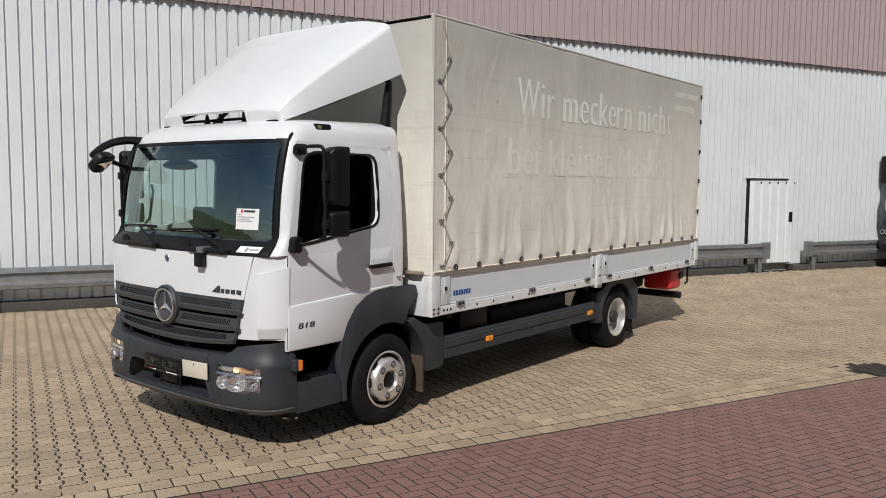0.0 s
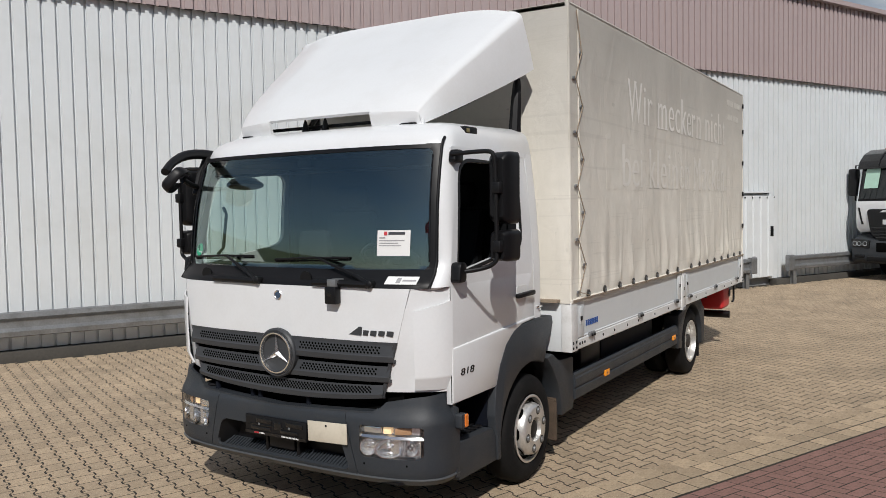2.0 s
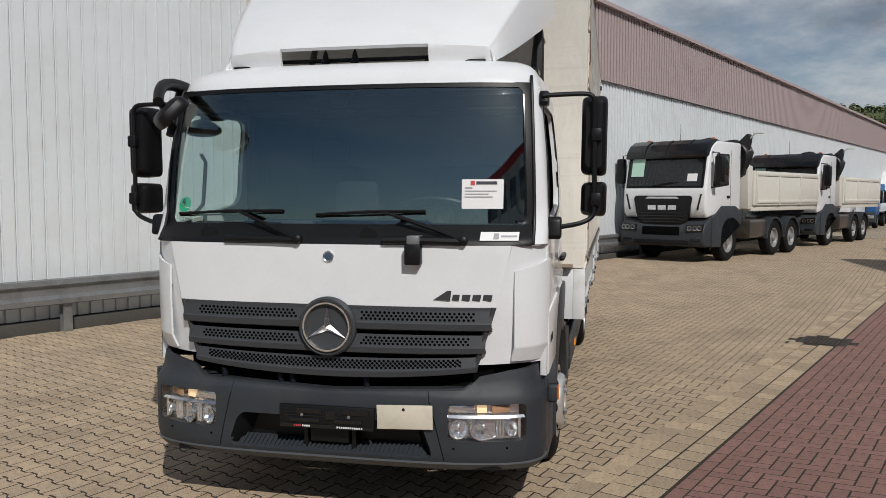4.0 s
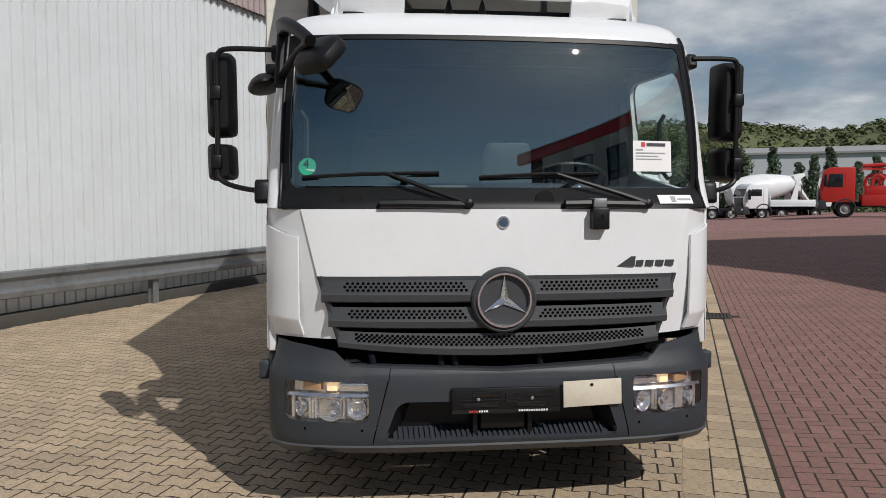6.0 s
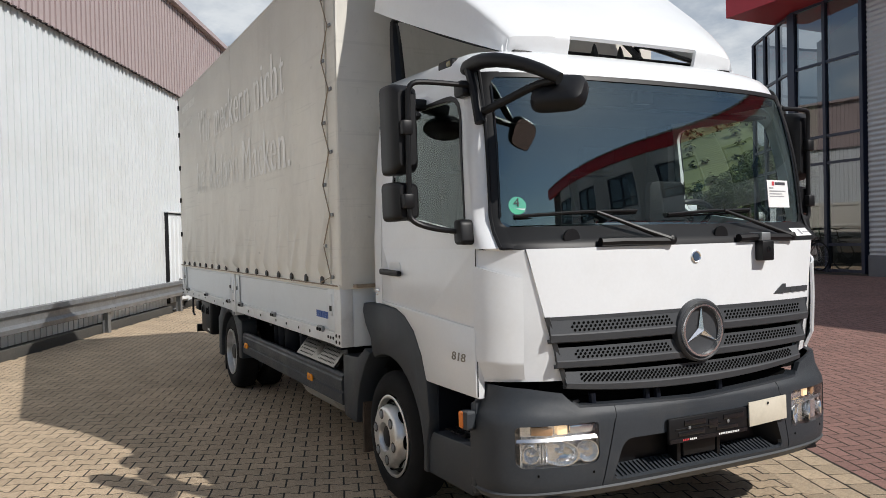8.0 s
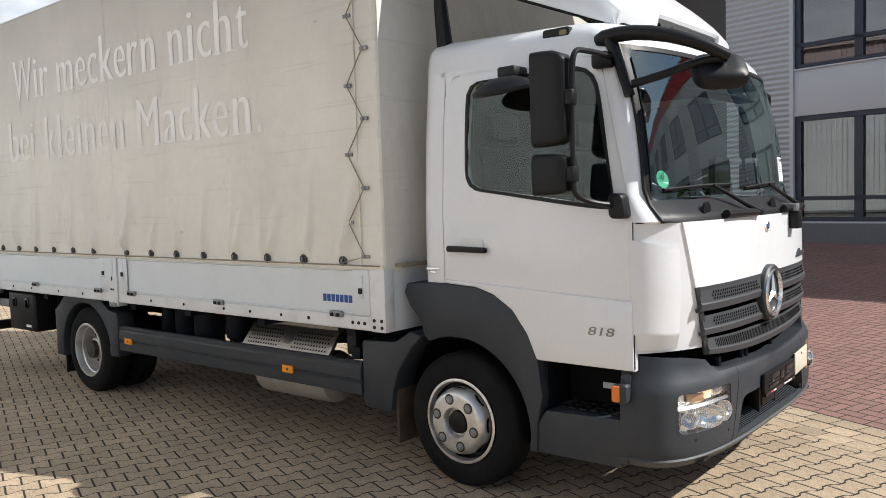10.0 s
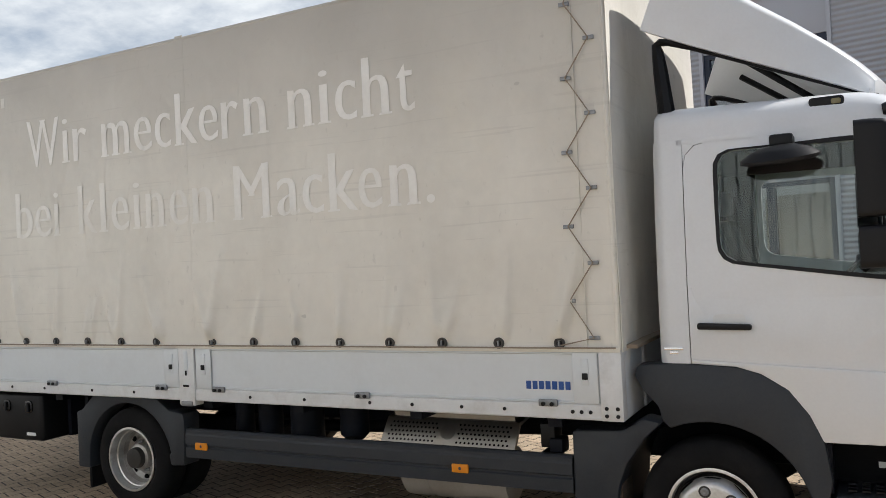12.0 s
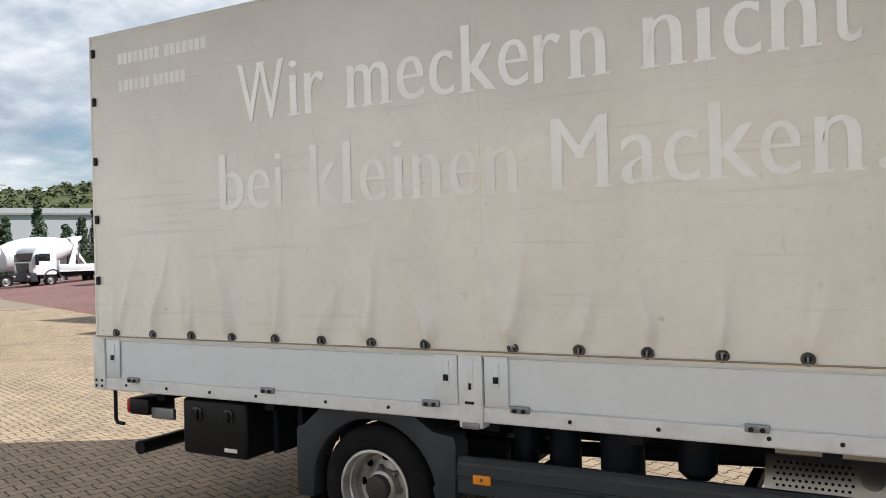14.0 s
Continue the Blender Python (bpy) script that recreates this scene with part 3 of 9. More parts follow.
part("side_wall", bm_box(-12.8, -12.5, 0.2, 20, 0, RIDGE), WALLWHITE, hall)
part("roof", bm_prism([(0.4, RIDGE - 0.95), (20, RIDGE - 0.5), (20, RIDGE - 0.4), (0.4, RIDGE - 0.85)], "x", -12.5, 75), ROOFSHEET, hall)

# steel side door, a little ajar, with its five ribs
door = thing("door_1", label="white ribbed sheet steel door, standing slightly proud of the wall", category="door", kind="structure")
door.matrix_basis = HALL @ Matrix.Translation((DOOR_X0, 0.2, 0.2))
dw, dh = DOOR_X1 - DOOR_X0, DOOR_TOP - 0.2
part("door_leaf", bm_box(0.04, dw, 0, 0.05, 0, dh, 0.005), WALLWHITE, door)
for i in range(5):
    x = 0.16 + i * 0.27
    part("rib", bm_prism([(x, -0.002), (x + 0.02, -0.03), (x + 0.2, -0.03), (x + 0.22, -0.002)], "z", 0.02, dh - 0.04), WALLWHITE, door, smooth=False)
    part("rib_vent", bm_box(x + 0.21, x + 0.27, -0.012, 0.0, dh - 0.09, dh - 0.05), BLACK, door)
part("lock_plate", bm_box(dw - 0.08, dw + 0.03, -0.04, 0.0, 0.98, 1.22, 0.006), BLACK, door, "dark lock case with lever")
part("sign", bm_box(0.62, 0.75, -0.045, -0.035, 0.42, 0.52, 0.004), GALV, door, "small grey metal sign")
part("lintel", bm_box(-0.06, dw - 0.15, -0.06, 0.02, dh + 0.03, dh + 0.07, 0.004), WALLWHITE, door)
part("jamb", bm_box(0.0, 0.035, -0.03, 0.05, 0, dh + 0.03, 0.003), BLACK, door)

# guard rail of W-profile on I-posts, in two runs with the door between them
RAIL = [(0.0, 0.70), (-0.045, 0.685), (-0.055, 0.62), (-0.005, 0.575), (0.0, 0.53), (-0.005, 0.485), (-0.055, 0.44), (-0.045, 0.375), (0.0, 0.36)]


def guard_rail(x0, x1, posts):
    g = thing("guard_rail", label="galvanised steel crash barrier with W-profile beam before the hall wall", category="guard rail", group="yard crash barriers")
    g.matrix_basis = HALL
    k = len(RAIL)
    me = bpy.data.meshes.new("beam")
    v = [(x0, y, z) for y, z in RAIL] + [(x1, y, z) for y, z in RAIL]
    me.from_pydata(v, [], [(i, i + 1, k + i + 1, k + i) for i in range(k - 1)])
    bm = bmesh.new()
    bm.from_mesh(me)
    bmesh.ops.solidify(bm, geom=bm.faces[:], thickness=0.006)
    part("beam", bm, GALV, g, "galvanised corrugated beam")
    for x in posts:
        p = part("post", merge(merge(bm_box(x - 0.06, x + 0.06, 0.01, 0.02, -0.05, 0.66), bm_box(x - 0.06, x + 0.06, 0.1, 0.11, -0.05, 0.66)), bm_box(x - 0.005, x + 0.005, 0.02, 0.1, -0.05, 0.66)), GALV, g, smooth=False)
        for dz in (0.63, 0.43):
            for dx in (-0.12, 0.12):
                part("bolt", bm_lathe([(0.014, -0.07), (0.014, -0.058), (0.018, -0.05)], (x + dx, 0, dz), "y", 8), GALV, p)
    for x in (x0, x1):
        if abs(x) < 30:
            part("end_cap", bm_prism(rounded([(-0.08, 0.34), (0.03, 0.34), (0.03, 0.72), (-0.08, 0.72)], 0.03), "x", x - 0.1, x + 0.1), GALV, g)
    return g


guard_rail(-12.2, 7.95, [-0.03 + 3.93 * k for k in range(-3, 3)])
guard_rail(9.35, 70.0, [9.6 + 3.93 * k for k in range(0, 14)])

# drain grate at the paving's edge
drain = thing("drain_grate", label="rusty cast iron drain grate set in the paving", category="drain")
drain.matrix_basis = PAVE @ Matrix.Translation((6.75, 0.16, 0.004))
IRON = mat("cast_iron", (0.06, 0.05, 0.042), 0.75, metal=0.3, vary=0.3, bump=0.3, bump_scale=90)
fb = bm_box(-0.26, 0.26, -0.26, -0.22, -0.02, 0.006)
for a in ((-0.26, 0.26, 0.22, 0.26), (-0.26, -0.22, -0.22, 0.22), (0.22, 0.26, -0.22, 0.22)):
    merge(fb, bm_box(*a, -0.02, 0.006))
part("frame", fb, IRON, drain, smooth=False)
# pit: a shallow near-black sheet, the depth's shade is in its colour
part("pit", bm_box(-0.22, 0.22, -0.22, 0.22, -0.009, -0.006), HOLE_SHADE, drain)
for i in range(9):
    y = -0.19 + i * 0.0475
    part("bar", bm_box(-0.22, 0.22, y - 0.011, y + 0.011, -0.006, 0.004), IRON, drain, smooth=False)

# ---- the lorry: x runs backwards from the bumper, y to its right-hand side ----
truck = thing("box_truck", label="white lorry with dark grey bumper and cream tarpaulin body", category="truck")


def split_text(me, name, material, parent):
    """Each digit or letter of a raised inscription as a part of its own."""
    bm = bmesh.new()
    bm.from_mesh(me)
    todo = set(bm.verts)
    while todo:
        stack, isle = [todo.pop()], set()
        while stack:
            v = stack.pop()
            isle.add(v.index)
            for e in v.link_edges:
                o = e.other_vert(v)
                if o in todo:
                    todo.discard(o)
                    stack.append(o)
        one = bm.copy()
        one.verts.ensure_lookup_table()
        bmesh.ops.delete(one, geom=[v for v in one.verts if v.index not in isle], context="VERTS")
        part(name, one, material, parent, smooth=False)
    bm.free()


def lerp_table(z, table):
    for (a, fa), (b, fb) in zip(table, table[1:]):
        if z <= b:
            t = max(0.0, (z - a) / (b - a))
            return fa + (fb - fa) * t
    return table[-1][1]


# the windscreen leans back more and more towards its top
XF = [(0.8, -0.045), (1.17, -0.062), (1.49, -0.056), (1.52, -0.046), (1.56, -0.008)]
XF += [(1.6 + 0.02 * i, 0.028 + 0.06 * 0.02 * i + 0.0758 * (0.02 * i / 0.73) ** 2.6) for i in range(39)] + [(2.45, 0.22)]
WC = [(0.8, 1.135), (1.55, 1.135), (2.0, 1.108), (2.36, 1.068), (2.45, 1.045)]


def cab_w(z):
    return lerp_table(z, WC)


def cab_x(y, z, a=0.30, p=3.0):
    q = min(1.0, abs(y) / cab_w(z))
    k = min(1.0, max(0.0, (z - 1.49) / 0.11))
    bow, p = 0.06 * k, p + k
    return lerp_table(z, XF) + bow * y * y + (a - bow * cab_w(z) ** 2) * (1 - (1 - q**p) ** (1 / p))


def cab_corner(th, z, off=0.0, side=1, a=0.30, p=3.0):
    """Round the cab's front corner: th 0 at the middle of the front, 90 where the flat side begins, past that metres back."""
    if th <= 90:
        c, s = math.cos(radians(th)), math.sin(radians(th))
        x, y = lerp_table(z, XF) + a * (1 - c ** (2 / p)), cab_w(z) * s ** (2 / p)
        nx, ny = -c, s
    else:
        x, y, nx, ny = lerp_table(z, XF) + a + (th - 90) * 0.01, cab_w(z), 0, 1
    return Vector((x + off * nx, side * (y + off * ny), z))


def front_patch(y0, y1, z0, z1, nu=24, nv=8, off=0.0, thick=0.0, edge=None):
    """A sheet on the cab's front between two widths and heights; edge(v) scales the width with height."""
    def fn(u, v):
        y = y0 + (y1 - y0) * u
        if edge:
            y *= edge(v)
        z = z0 + (z1 - z0) * v
        return Vector((cab_x(y, z) - off, y, z))
    return bm_grid(fn, linspace(0, 1, nu), linspace(0, 1, nv), thick)


# -- cab shell --
cab = part("cab_roof", bmesh.new(), WHITE, truck, "white painted cab roof")
rb = bmesh.new()
levels = [(2.335, 1.068, 1.5), (2.37, 1.062, 1.5), (2.41, 1.052, 1.5), (2.45, 1.033, 1.498), (2.48, 1.0, 1.49), (2.502, 0.95, 1.47), (2.517, 0.86, 1.43), (2.525, 0.7, 1.3), (2.53, 0.45, 1.1)]
fronts = [0.158, 0.17, 0.19, 0.225, 0.275, 0.335, 0.43, 0.55, 0.7]
rings = []
for (z, w, xr), x0 in zip(levels, fronts):
    ring = []
    for k in range(-18, 19):
        s = math.sin(radians(5 * k))
        c = math.cos(radians(5 * k))
        y = math.copysign(w * abs(s) ** 0.5, s) if k else 0.0
        ring.append(rb.verts.new((x0 + 0.06 * y * y + (0.30 - 0.06 * w * w) * (1 - max(0, c) ** 0.5), y, z)))
    for x, y in ((0.9, w), (xr - 0.05, w), (xr - 0.012, w - 0.018), (xr, w - 0.06), (xr, -w + 0.06), (xr - 0.012, -w + 0.018), (xr - 0.05, -w), (0.9, -w)):
        ring.append(rb.verts.new((x, y, z)))
    # the roof rises a little towards its rear
    for v in ring:
        v.co.z += 0.03 * max(0.0, v.co.x - 0.45) / 1.05 * min(1.0, (z - 2.335) / 0.1)
    rings.append(ring)
for p_, q_ in zip(rings, rings[1:]):
    for i in range(len(p_)):
        rb.faces.new((p_[i], p_[(i + 1) % len(p_)], q_[(i + 1) % len(p_)], q_[i]))
rb.faces.new(rings[-1])
bmesh.ops.recalc_face_normals(rb, faces=rb.faces)
rb.to_mesh(cab.data)
rb.free()
cab.data.shade_smooth()
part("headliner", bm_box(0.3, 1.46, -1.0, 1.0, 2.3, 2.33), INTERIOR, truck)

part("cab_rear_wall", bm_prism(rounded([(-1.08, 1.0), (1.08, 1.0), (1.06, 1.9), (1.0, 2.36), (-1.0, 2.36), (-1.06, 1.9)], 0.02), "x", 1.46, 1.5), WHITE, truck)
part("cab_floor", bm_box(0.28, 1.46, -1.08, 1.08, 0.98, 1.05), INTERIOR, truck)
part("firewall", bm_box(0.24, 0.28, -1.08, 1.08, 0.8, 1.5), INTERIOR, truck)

def glass_edge(z):
    """Half the visible width of the windscreen."""
    k = max(-0.1, (z - 1.6) / 0.74)
    return 1.022 - 0.012 * k - 0.022 * k * k


def cover_edge(z):
    """Outer edge of the black pillar cover."""
    k = max(-0.1, (z - 1.6) / 0.74)
    return 1.062 - 0.014 * k - 0.02 * k * k


part("windscreen", front_patch(-1.0, 1.0, 1.585, 2.342, 60, 40, 0.0, 0.0, lambda v: glass_edge(1.585 + 0.757 * v) + 0.012), WINDSCREEN, truck, "wide tinted windscreen").visible_shadow = False
for side in (1, -1):
    # black cover from the glass's rounded corners to the pillar
    def cover(u, v, side=side):
        z = 1.5 + 0.86 * v
        d = min(abs(z - 1.598), abs(2.336 - z)) if 1.598 < z < 2.336 else 0.0
        y_in = glass_edge(z) - (0.045 - math.sqrt(0.045**2 - (0.045 - d) ** 2) if d < 0.045 else 0.0)
        y = y_in + (cover_edge(z) - y_in) * u
        return Vector((cab_x(y, z) - 0.003 - 0.008 * u, side * y, z))
    part("pillar_cover", bm_grid(cover, linspace(0, 1, 6), linspace(0, 1, 60), 0.006), BLACK, truck, "black windscreen pillar cover")
    # pillar skin, rounded from the cover's edge to the door's front edge
    def apillar(u, v, side=side):
        z = 1.5 + (2.345 - 1.5) * v
        y0, w = cover_edge(z), cab_w(z)
        p = Vector((cab_x(y0, z) - 0.002, y0, z))
        q = Vector((0.183 + 0.19 * (z - 1.4985) / 0.82, w + 0.001, z))
        c = Vector((p.x + 0.03, w - 0.002, z))
        r = p * (1 - u) ** 2 + c * 2 * u * (1 - u) + q * u * u
        return Vector((r.x, side * r.y, z))
    part("a_pillar", bm_grid(apillar, linspace(0, 1.0, 10), linspace(0, 1, 14), 0.02), WHITE, truck, "white windscreen pillar")
    pts = [apillar(0.0, v) + Vector((-0.008, side * 0.003, 0)) for v in linspace(0, 1.0, 12)]
    pts += [pts[-1] + Vector((0.022, -side * 0.004, 0.035)), pts[-1] + Vector((0.045, -side * 0.006, 0.055))]
    part("pillar_trim", bm_tube(pts, 0.0095, 8), BLACK, truck, "black rubber trim on the windscreen pillar")
    pts = [(cab_x(glass_edge(z), z) - 0.006, side * glass_edge(z), z) for z in linspace(1.645, 2.29, 12)]
    part("windscreen_seal", bm_tube(pts, 0.005, 6), BLACK_GLOSS, truck)
    # thin black strip on the panel stands for the gap's shade
    part("door_gap_shade", bm_box(0.1835, 0.1885, side * 1.134, side * 1.1362, 0.8, 1.5), BLACK, truck)
part("windscreen_header", front_patch(-0.975, 0.975, 2.332, 2.356, 40, 2, 0.006, 0.01), BLACK, truck)
part("cowl", front_patch(-1.06, 1.06, 1.495, 1.598, 44, 8, 0.006, 0.02), BLACK, truck, "black panel below the windscreen")
for y in (0.72, -0.21):
    part("cowl_cap", bm_lathe([(0.045, -0.012), (0.045, 0.0), (0.04, 0.004), (0.02, 0.004)], (cab_x(y, 1.54) - 0.004, y, 1.54), "x", 20), BLACK, truck)

# bonnet and corners
def chamfer(u, th0, z, off, side):
    """Between the bonnet's edge at th0 and the flat side the corner is nearly flat: a chord with a slight bow."""
    a, b = cab_corner(th0, z, 0.0, side), cab_corner(88, z, 0.0, side)
    n = Vector((-abs(b.y - a.y), side * abs(b.x - a.x), 0)).normalized()
    return a.lerp(b, u).lerp(cab_corner(th0 + (88 - th0) * u, z, 0.0, side), 0.42) + n * off


def bonnet(u, v):
    y = (-0.9 + 1.8 * u) * (0.985 + 0.085 * v)
    z = 1.175 + (1.494 - 1.175) * v
    return Vector((cab_x(y, z) - 0.012, y, z))
part("bonnet", bm_grid(bonnet, linspace(0, 1, 40), linspace(0, 1, 8), 0.02), WHITE, truck, "white front flap")
for side in (1, -1):
    def corner(u, v, side=side):
        z = 0.87 + (1.492 - 0.87) * v
        y0 = 0.792 + 0.17 * v
        th0 = math.degrees(math.asin(min(1, (y0 / cab_w(z)) ** 1.5)))
        return chamfer(u, th0, z, 0.004 - 0.03 * max(0, 0.35 - v), side)
    part("corner_panel", bm_grid(corner, linspace(0, 1, 16), linspace(0, 1, 12), 0.02), WHITE, truck, "white corner panel beside the grille")
    # wind vane standing off the corner
    def vane(u, v, side=side):
        top = 1.36 + 0.06 * u
        z = 0.885 + (top - 0.885) * v
        lift = 0.012 + 0.014 * math.sin(math.pi * min(1.0, 0.15 + 0.8 * u)) - 0.03 * max(0.0, (0.16 - v) / 0.16)
        return chamfer(0.16 + 0.84 * u, 47, z, lift, side)
    vb = bm_grid(vane, linspace(0, 1, 14), [0, 0.05, 0.1, 0.14, 0.16, 0.18] + linspace(0.24, 1, 10), 0.012)
    vane_ob = part("wind_vane", vb, WHITE, truck, "white wind deflector blade on the cab corner")
    for z in (1.0, 1.12, 1.24):
        a, b = chamfer(0.22, 47, z, 0.0, side), chamfer(0.22, 47, z, 0.008, side)
        part("fin", bm_tube([a, b], 0.012, 6), GREY, vane_ob)

# -- doors --
def sided(pts, side, off=0.0):
    return [(x, side * (cab_w(z) + off), z) for x, z in pts]


WIN = resample(rounded([(0.285, 1.575), (1.165, 1.7), (1.165, 2.265), (0.41, 2.25)], [0.05, 0.1, 0.09, 0.12], 6), 56)
FRAME = resample(rounded([(0.185, 1.4985), (1.337, 1.4985), (1.337, 2.32), (0.375, 2.318)], [0.0, 0.0, 0.13, 0.1], 6), 56)


def align(ring, ref):
    best = min(range(len(ring)), key=lambda k: sum((Vector(ring[(i + k) % len(ring)]) - Vector(ref[i])).length_squared for i in range(0, len(ref), 4)))
    return ring[best:] + ring[:best]


FRAME = align(FRAME, WIN)
SEAL = [tuple(Vector(w).lerp(Vector(f_), min(1.0, 0.022 / max(0.03, (Vector(f_) - Vector(w)).length)))) for w, f_ in zip(WIN, FRAME)]
ARCH = [(0.735, 0.79), (0.79, 0.92), (0.88, 1.04), (1.0, 1.115), (1.12, 1.15), (1.337, 1.165)]
for side in (1, -1):
    dr = part("cab_door", bm_prism([(0.185, 0.79)] + ARCH + [(1.337, 1.56), (1.318, 1.56), (1.3, 1.5), (0.235, 1.5), (0.215, 1.55), (0.197, 1.55), (0.185, 1.5)], "y", side * 1.1, side * 1.135, 0.0015), WHITE, truck, "white cab door with pressed crease")
    part("door_frame", bm_strip(sided(WIN, side), sided(FRAME, side), 0.03 * side), WHITE, dr)
    for cx0, cz0, pick in ((1.3415, 2.335, lambda x, z: x > 1.2 and z > 2.18), (0.33, 2.335, lambda x, z: x < 0.5 and z > 2.2)):
        arc_ = sorted([p for p in FRAME if pick(*p)], key=lambda p: math.atan2(p[1] - cz0, p[0] - cx0))
        part("frame_corner", bm_prism([(cx0, cz0)] + [(x + (0.003 if cx0 > 1 else -0.003), z + 0.003) for x, z in arc_], "y", side * (cab_w(2.3) - 0.02), side * (cab_w(2.3) - 0.003)), WHITE, truck)
    part("window_seal", bm_strip(sided(WIN, side, 0.004), sided(SEAL, side, 0.004), 0.012), BLACK, dr)
    if side > 0:
        gb = bmesh.new()
        vs = [gb.verts.new(p) for p in sided(WIN, side, -0.012)]
        gb.faces.new(vs)
        part("door_window", gb, SIDEGLASS, dr, "dark reflecting side window", smooth=False).visible_shadow = False
    # crease: a shallow step along the door
    part("lower_panel", bm_prism([(0.189, 0.794)] + [(x + 0.002, z + 0.003) for x, z in ARCH[:-1]] + [(1.335, 1.169), (1.335, 1.188), (1.12, 1.176), (0.189, 1.125)], "y", side * 1.12, side * 1.146, 0.009), WHITE, dr)
    hd = part("handle_recess", bm_prism(rounded([(1.06, 1.33), (1.22, 1.33), (1.22, 1.42), (1.06, 1.42)], 0.03), "y", side * 1.13, side * 1.1375), WHITE_FLAT, dr)
    part("door_handle", bm_prism(rounded([(1.03, 1.34), (1.295, 1.345), (1.295, 1.378), (1.03, 1.37)], 0.014), "y", side * 1.142, side * 1.172, 0.006), BLACK, dr, "black bar handle")
    part("door_inner", bm_box(0.25, 1.33, side * 1.06, side * 1.095, 0.85, 1.52), INTERIOR, dr)
    # badge row behind the door
    part("badge", bm_box(1.375, 1.475, side * 1.136, side * 1.142, 1.235, 1.25, 0.002), CHROME, truck, "small chrome script badge drawn as a bar")
    part("badge", bm_box(1.4, 1.445, side * 1.136, side * 1.142, 1.215, 1.229, 0.002), CHROME, truck)
    # rear side panel
    def quarter(u, v, side=side):
        z = 1.165 + (2.345 - 1.165) * v
        x = 1.3415 + 0.1585 * u
        y = cab_w(z) - (0.0 if u < 0.6 else 0.04 * ((u - 0.6) / 0.4) ** 2)
        return Vector((x, side * y, z))
    part("side_panel", bm_grid(quarter, [0, 0.3, 0.6, 0.75, 0.9, 1.0], linspace(0, 1, 10), 0.02 * side), WHITE, truck)
    part("door_jamb", bm_box(1.31, 1.38, side * 1.03, side * 1.05, 1.17, 2.33), WHITE_FLAT, truck)
    def header(u, v, side=side):
        x = 0.34 + (1.37 - 0.34) * u
        z = 2.316 + 0.03 * v
        return Vector((x, side * cab_w(z), z))
    part("roof_rail", bm_grid(header, linspace(0, 1, 6), [0, 1], 0.02 * side), WHITE, truck)
    # number badge in relief
    me = text_mesh("818", 0.06, 0.002)
    x0 = min(v.co.x for v in me.vertices)
    w = max(v.co.x for v in me.vertices) - x0
    for v in me.vertices:
        v.co = Vector(((0.43 - (v.co.x - x0) / w * 0.14 - v.co.y * 0.25) if side > 0 else (0.275 + (v.co.x - x0) / w * 0.16 + v.co.y * 0.25), side * (1.147 + v.co.z), 0.95 + v.co.y))
    split_text(me, "number_badge", STAINLESS if side > 0 else BLACK, dr)

# roof marker lamps
for side in (1, -1):
    lm = part("marker_lamp", bm_prism(rounded([(0.56, 2.428), (0.72, 2.428), (0.72, 2.485), (0.56, 2.485)], 0.02), "y", side * 0.98, side * 1.04, 0.008), BLACK, truck, "roof marker lamp")
    part("lens", bm_prism(rounded([(0.575, 2.443), (0.62, 2.443), (0.62, 2.472), (0.575, 2.472)], 0.01), "y", side * 0.98, side * 1.044, 0.006), mat("marker_lens", (0.22, 0.19, 0.09), 0.2), lm)

# -- roof air deflector --
CREASE = [(0.0, 2.592), (0.03, 2.632), (0.077, 2.69), (0.18, 2.795), (0.345, 2.942), (0.567, 3.118), (0.727, 3.235), (0.87, 3.318), (1.0, 3.375)]


def deflector(t, v):
    """Half of the shell: t 0 at the middle, 1 at the side's lower edge; v 0 at the front lip's foot, 0.12 at its brow, 1 at the rear."""
    k = max(0.0, (v - 0.12) / 0.88)
    lip = min(1.0, v / 0.12)
    wide = 0.80 + 0.265 * k**0.75
    low = 2.502 + 0.466 * k
    crease = low + (lerp_table(k, CREASE) - low) * math.sin(lip * math.pi / 2)
    top = crease + (0.01 + 0.045 * k) * lip
    x = 0.37 - 0.025 * math.sin(lip * math.pi * 0.7) + 1.19 * k
    if t < 0.7:
        q = t / 0.7
        y = wide * 0.88 * q
        z = top - (top - crease) * q**5
        x += 0.045 * q**4 * (1 - k)
    elif t < 0.82:
        a = (t - 0.7) / 0.12
        y = wide * (0.88 + 0.1 * math.sin(a * math.pi / 2))
        z = crease - (crease - low) * 0.14 * (1 - math.cos(a * math.pi / 2))
        x += 0.045 * (1 - k) + 0.03 * a * (1 - k)
    else:
        a = (t - 0.82) / 0.18
        y = wide * (0.98 + 0.02 * math.sin(a * math.pi * 0.5))
        z = (crease - (crease - low) * 0.14) * (1 - a) + low * a
        x += 0.075 * (1 - k) + 0.03 * a * k
    # the rear edge leans forward towards its top
    x -= (0.04 + 0.12 * max(0.0, min(1.0, (z - low) / 0.4))) * k**5
    return x, y, z


def shell_pt(u, v):
    x, y, z = deflector(abs(u), v)
    return Vector((x, math.copysign(y, u), z))


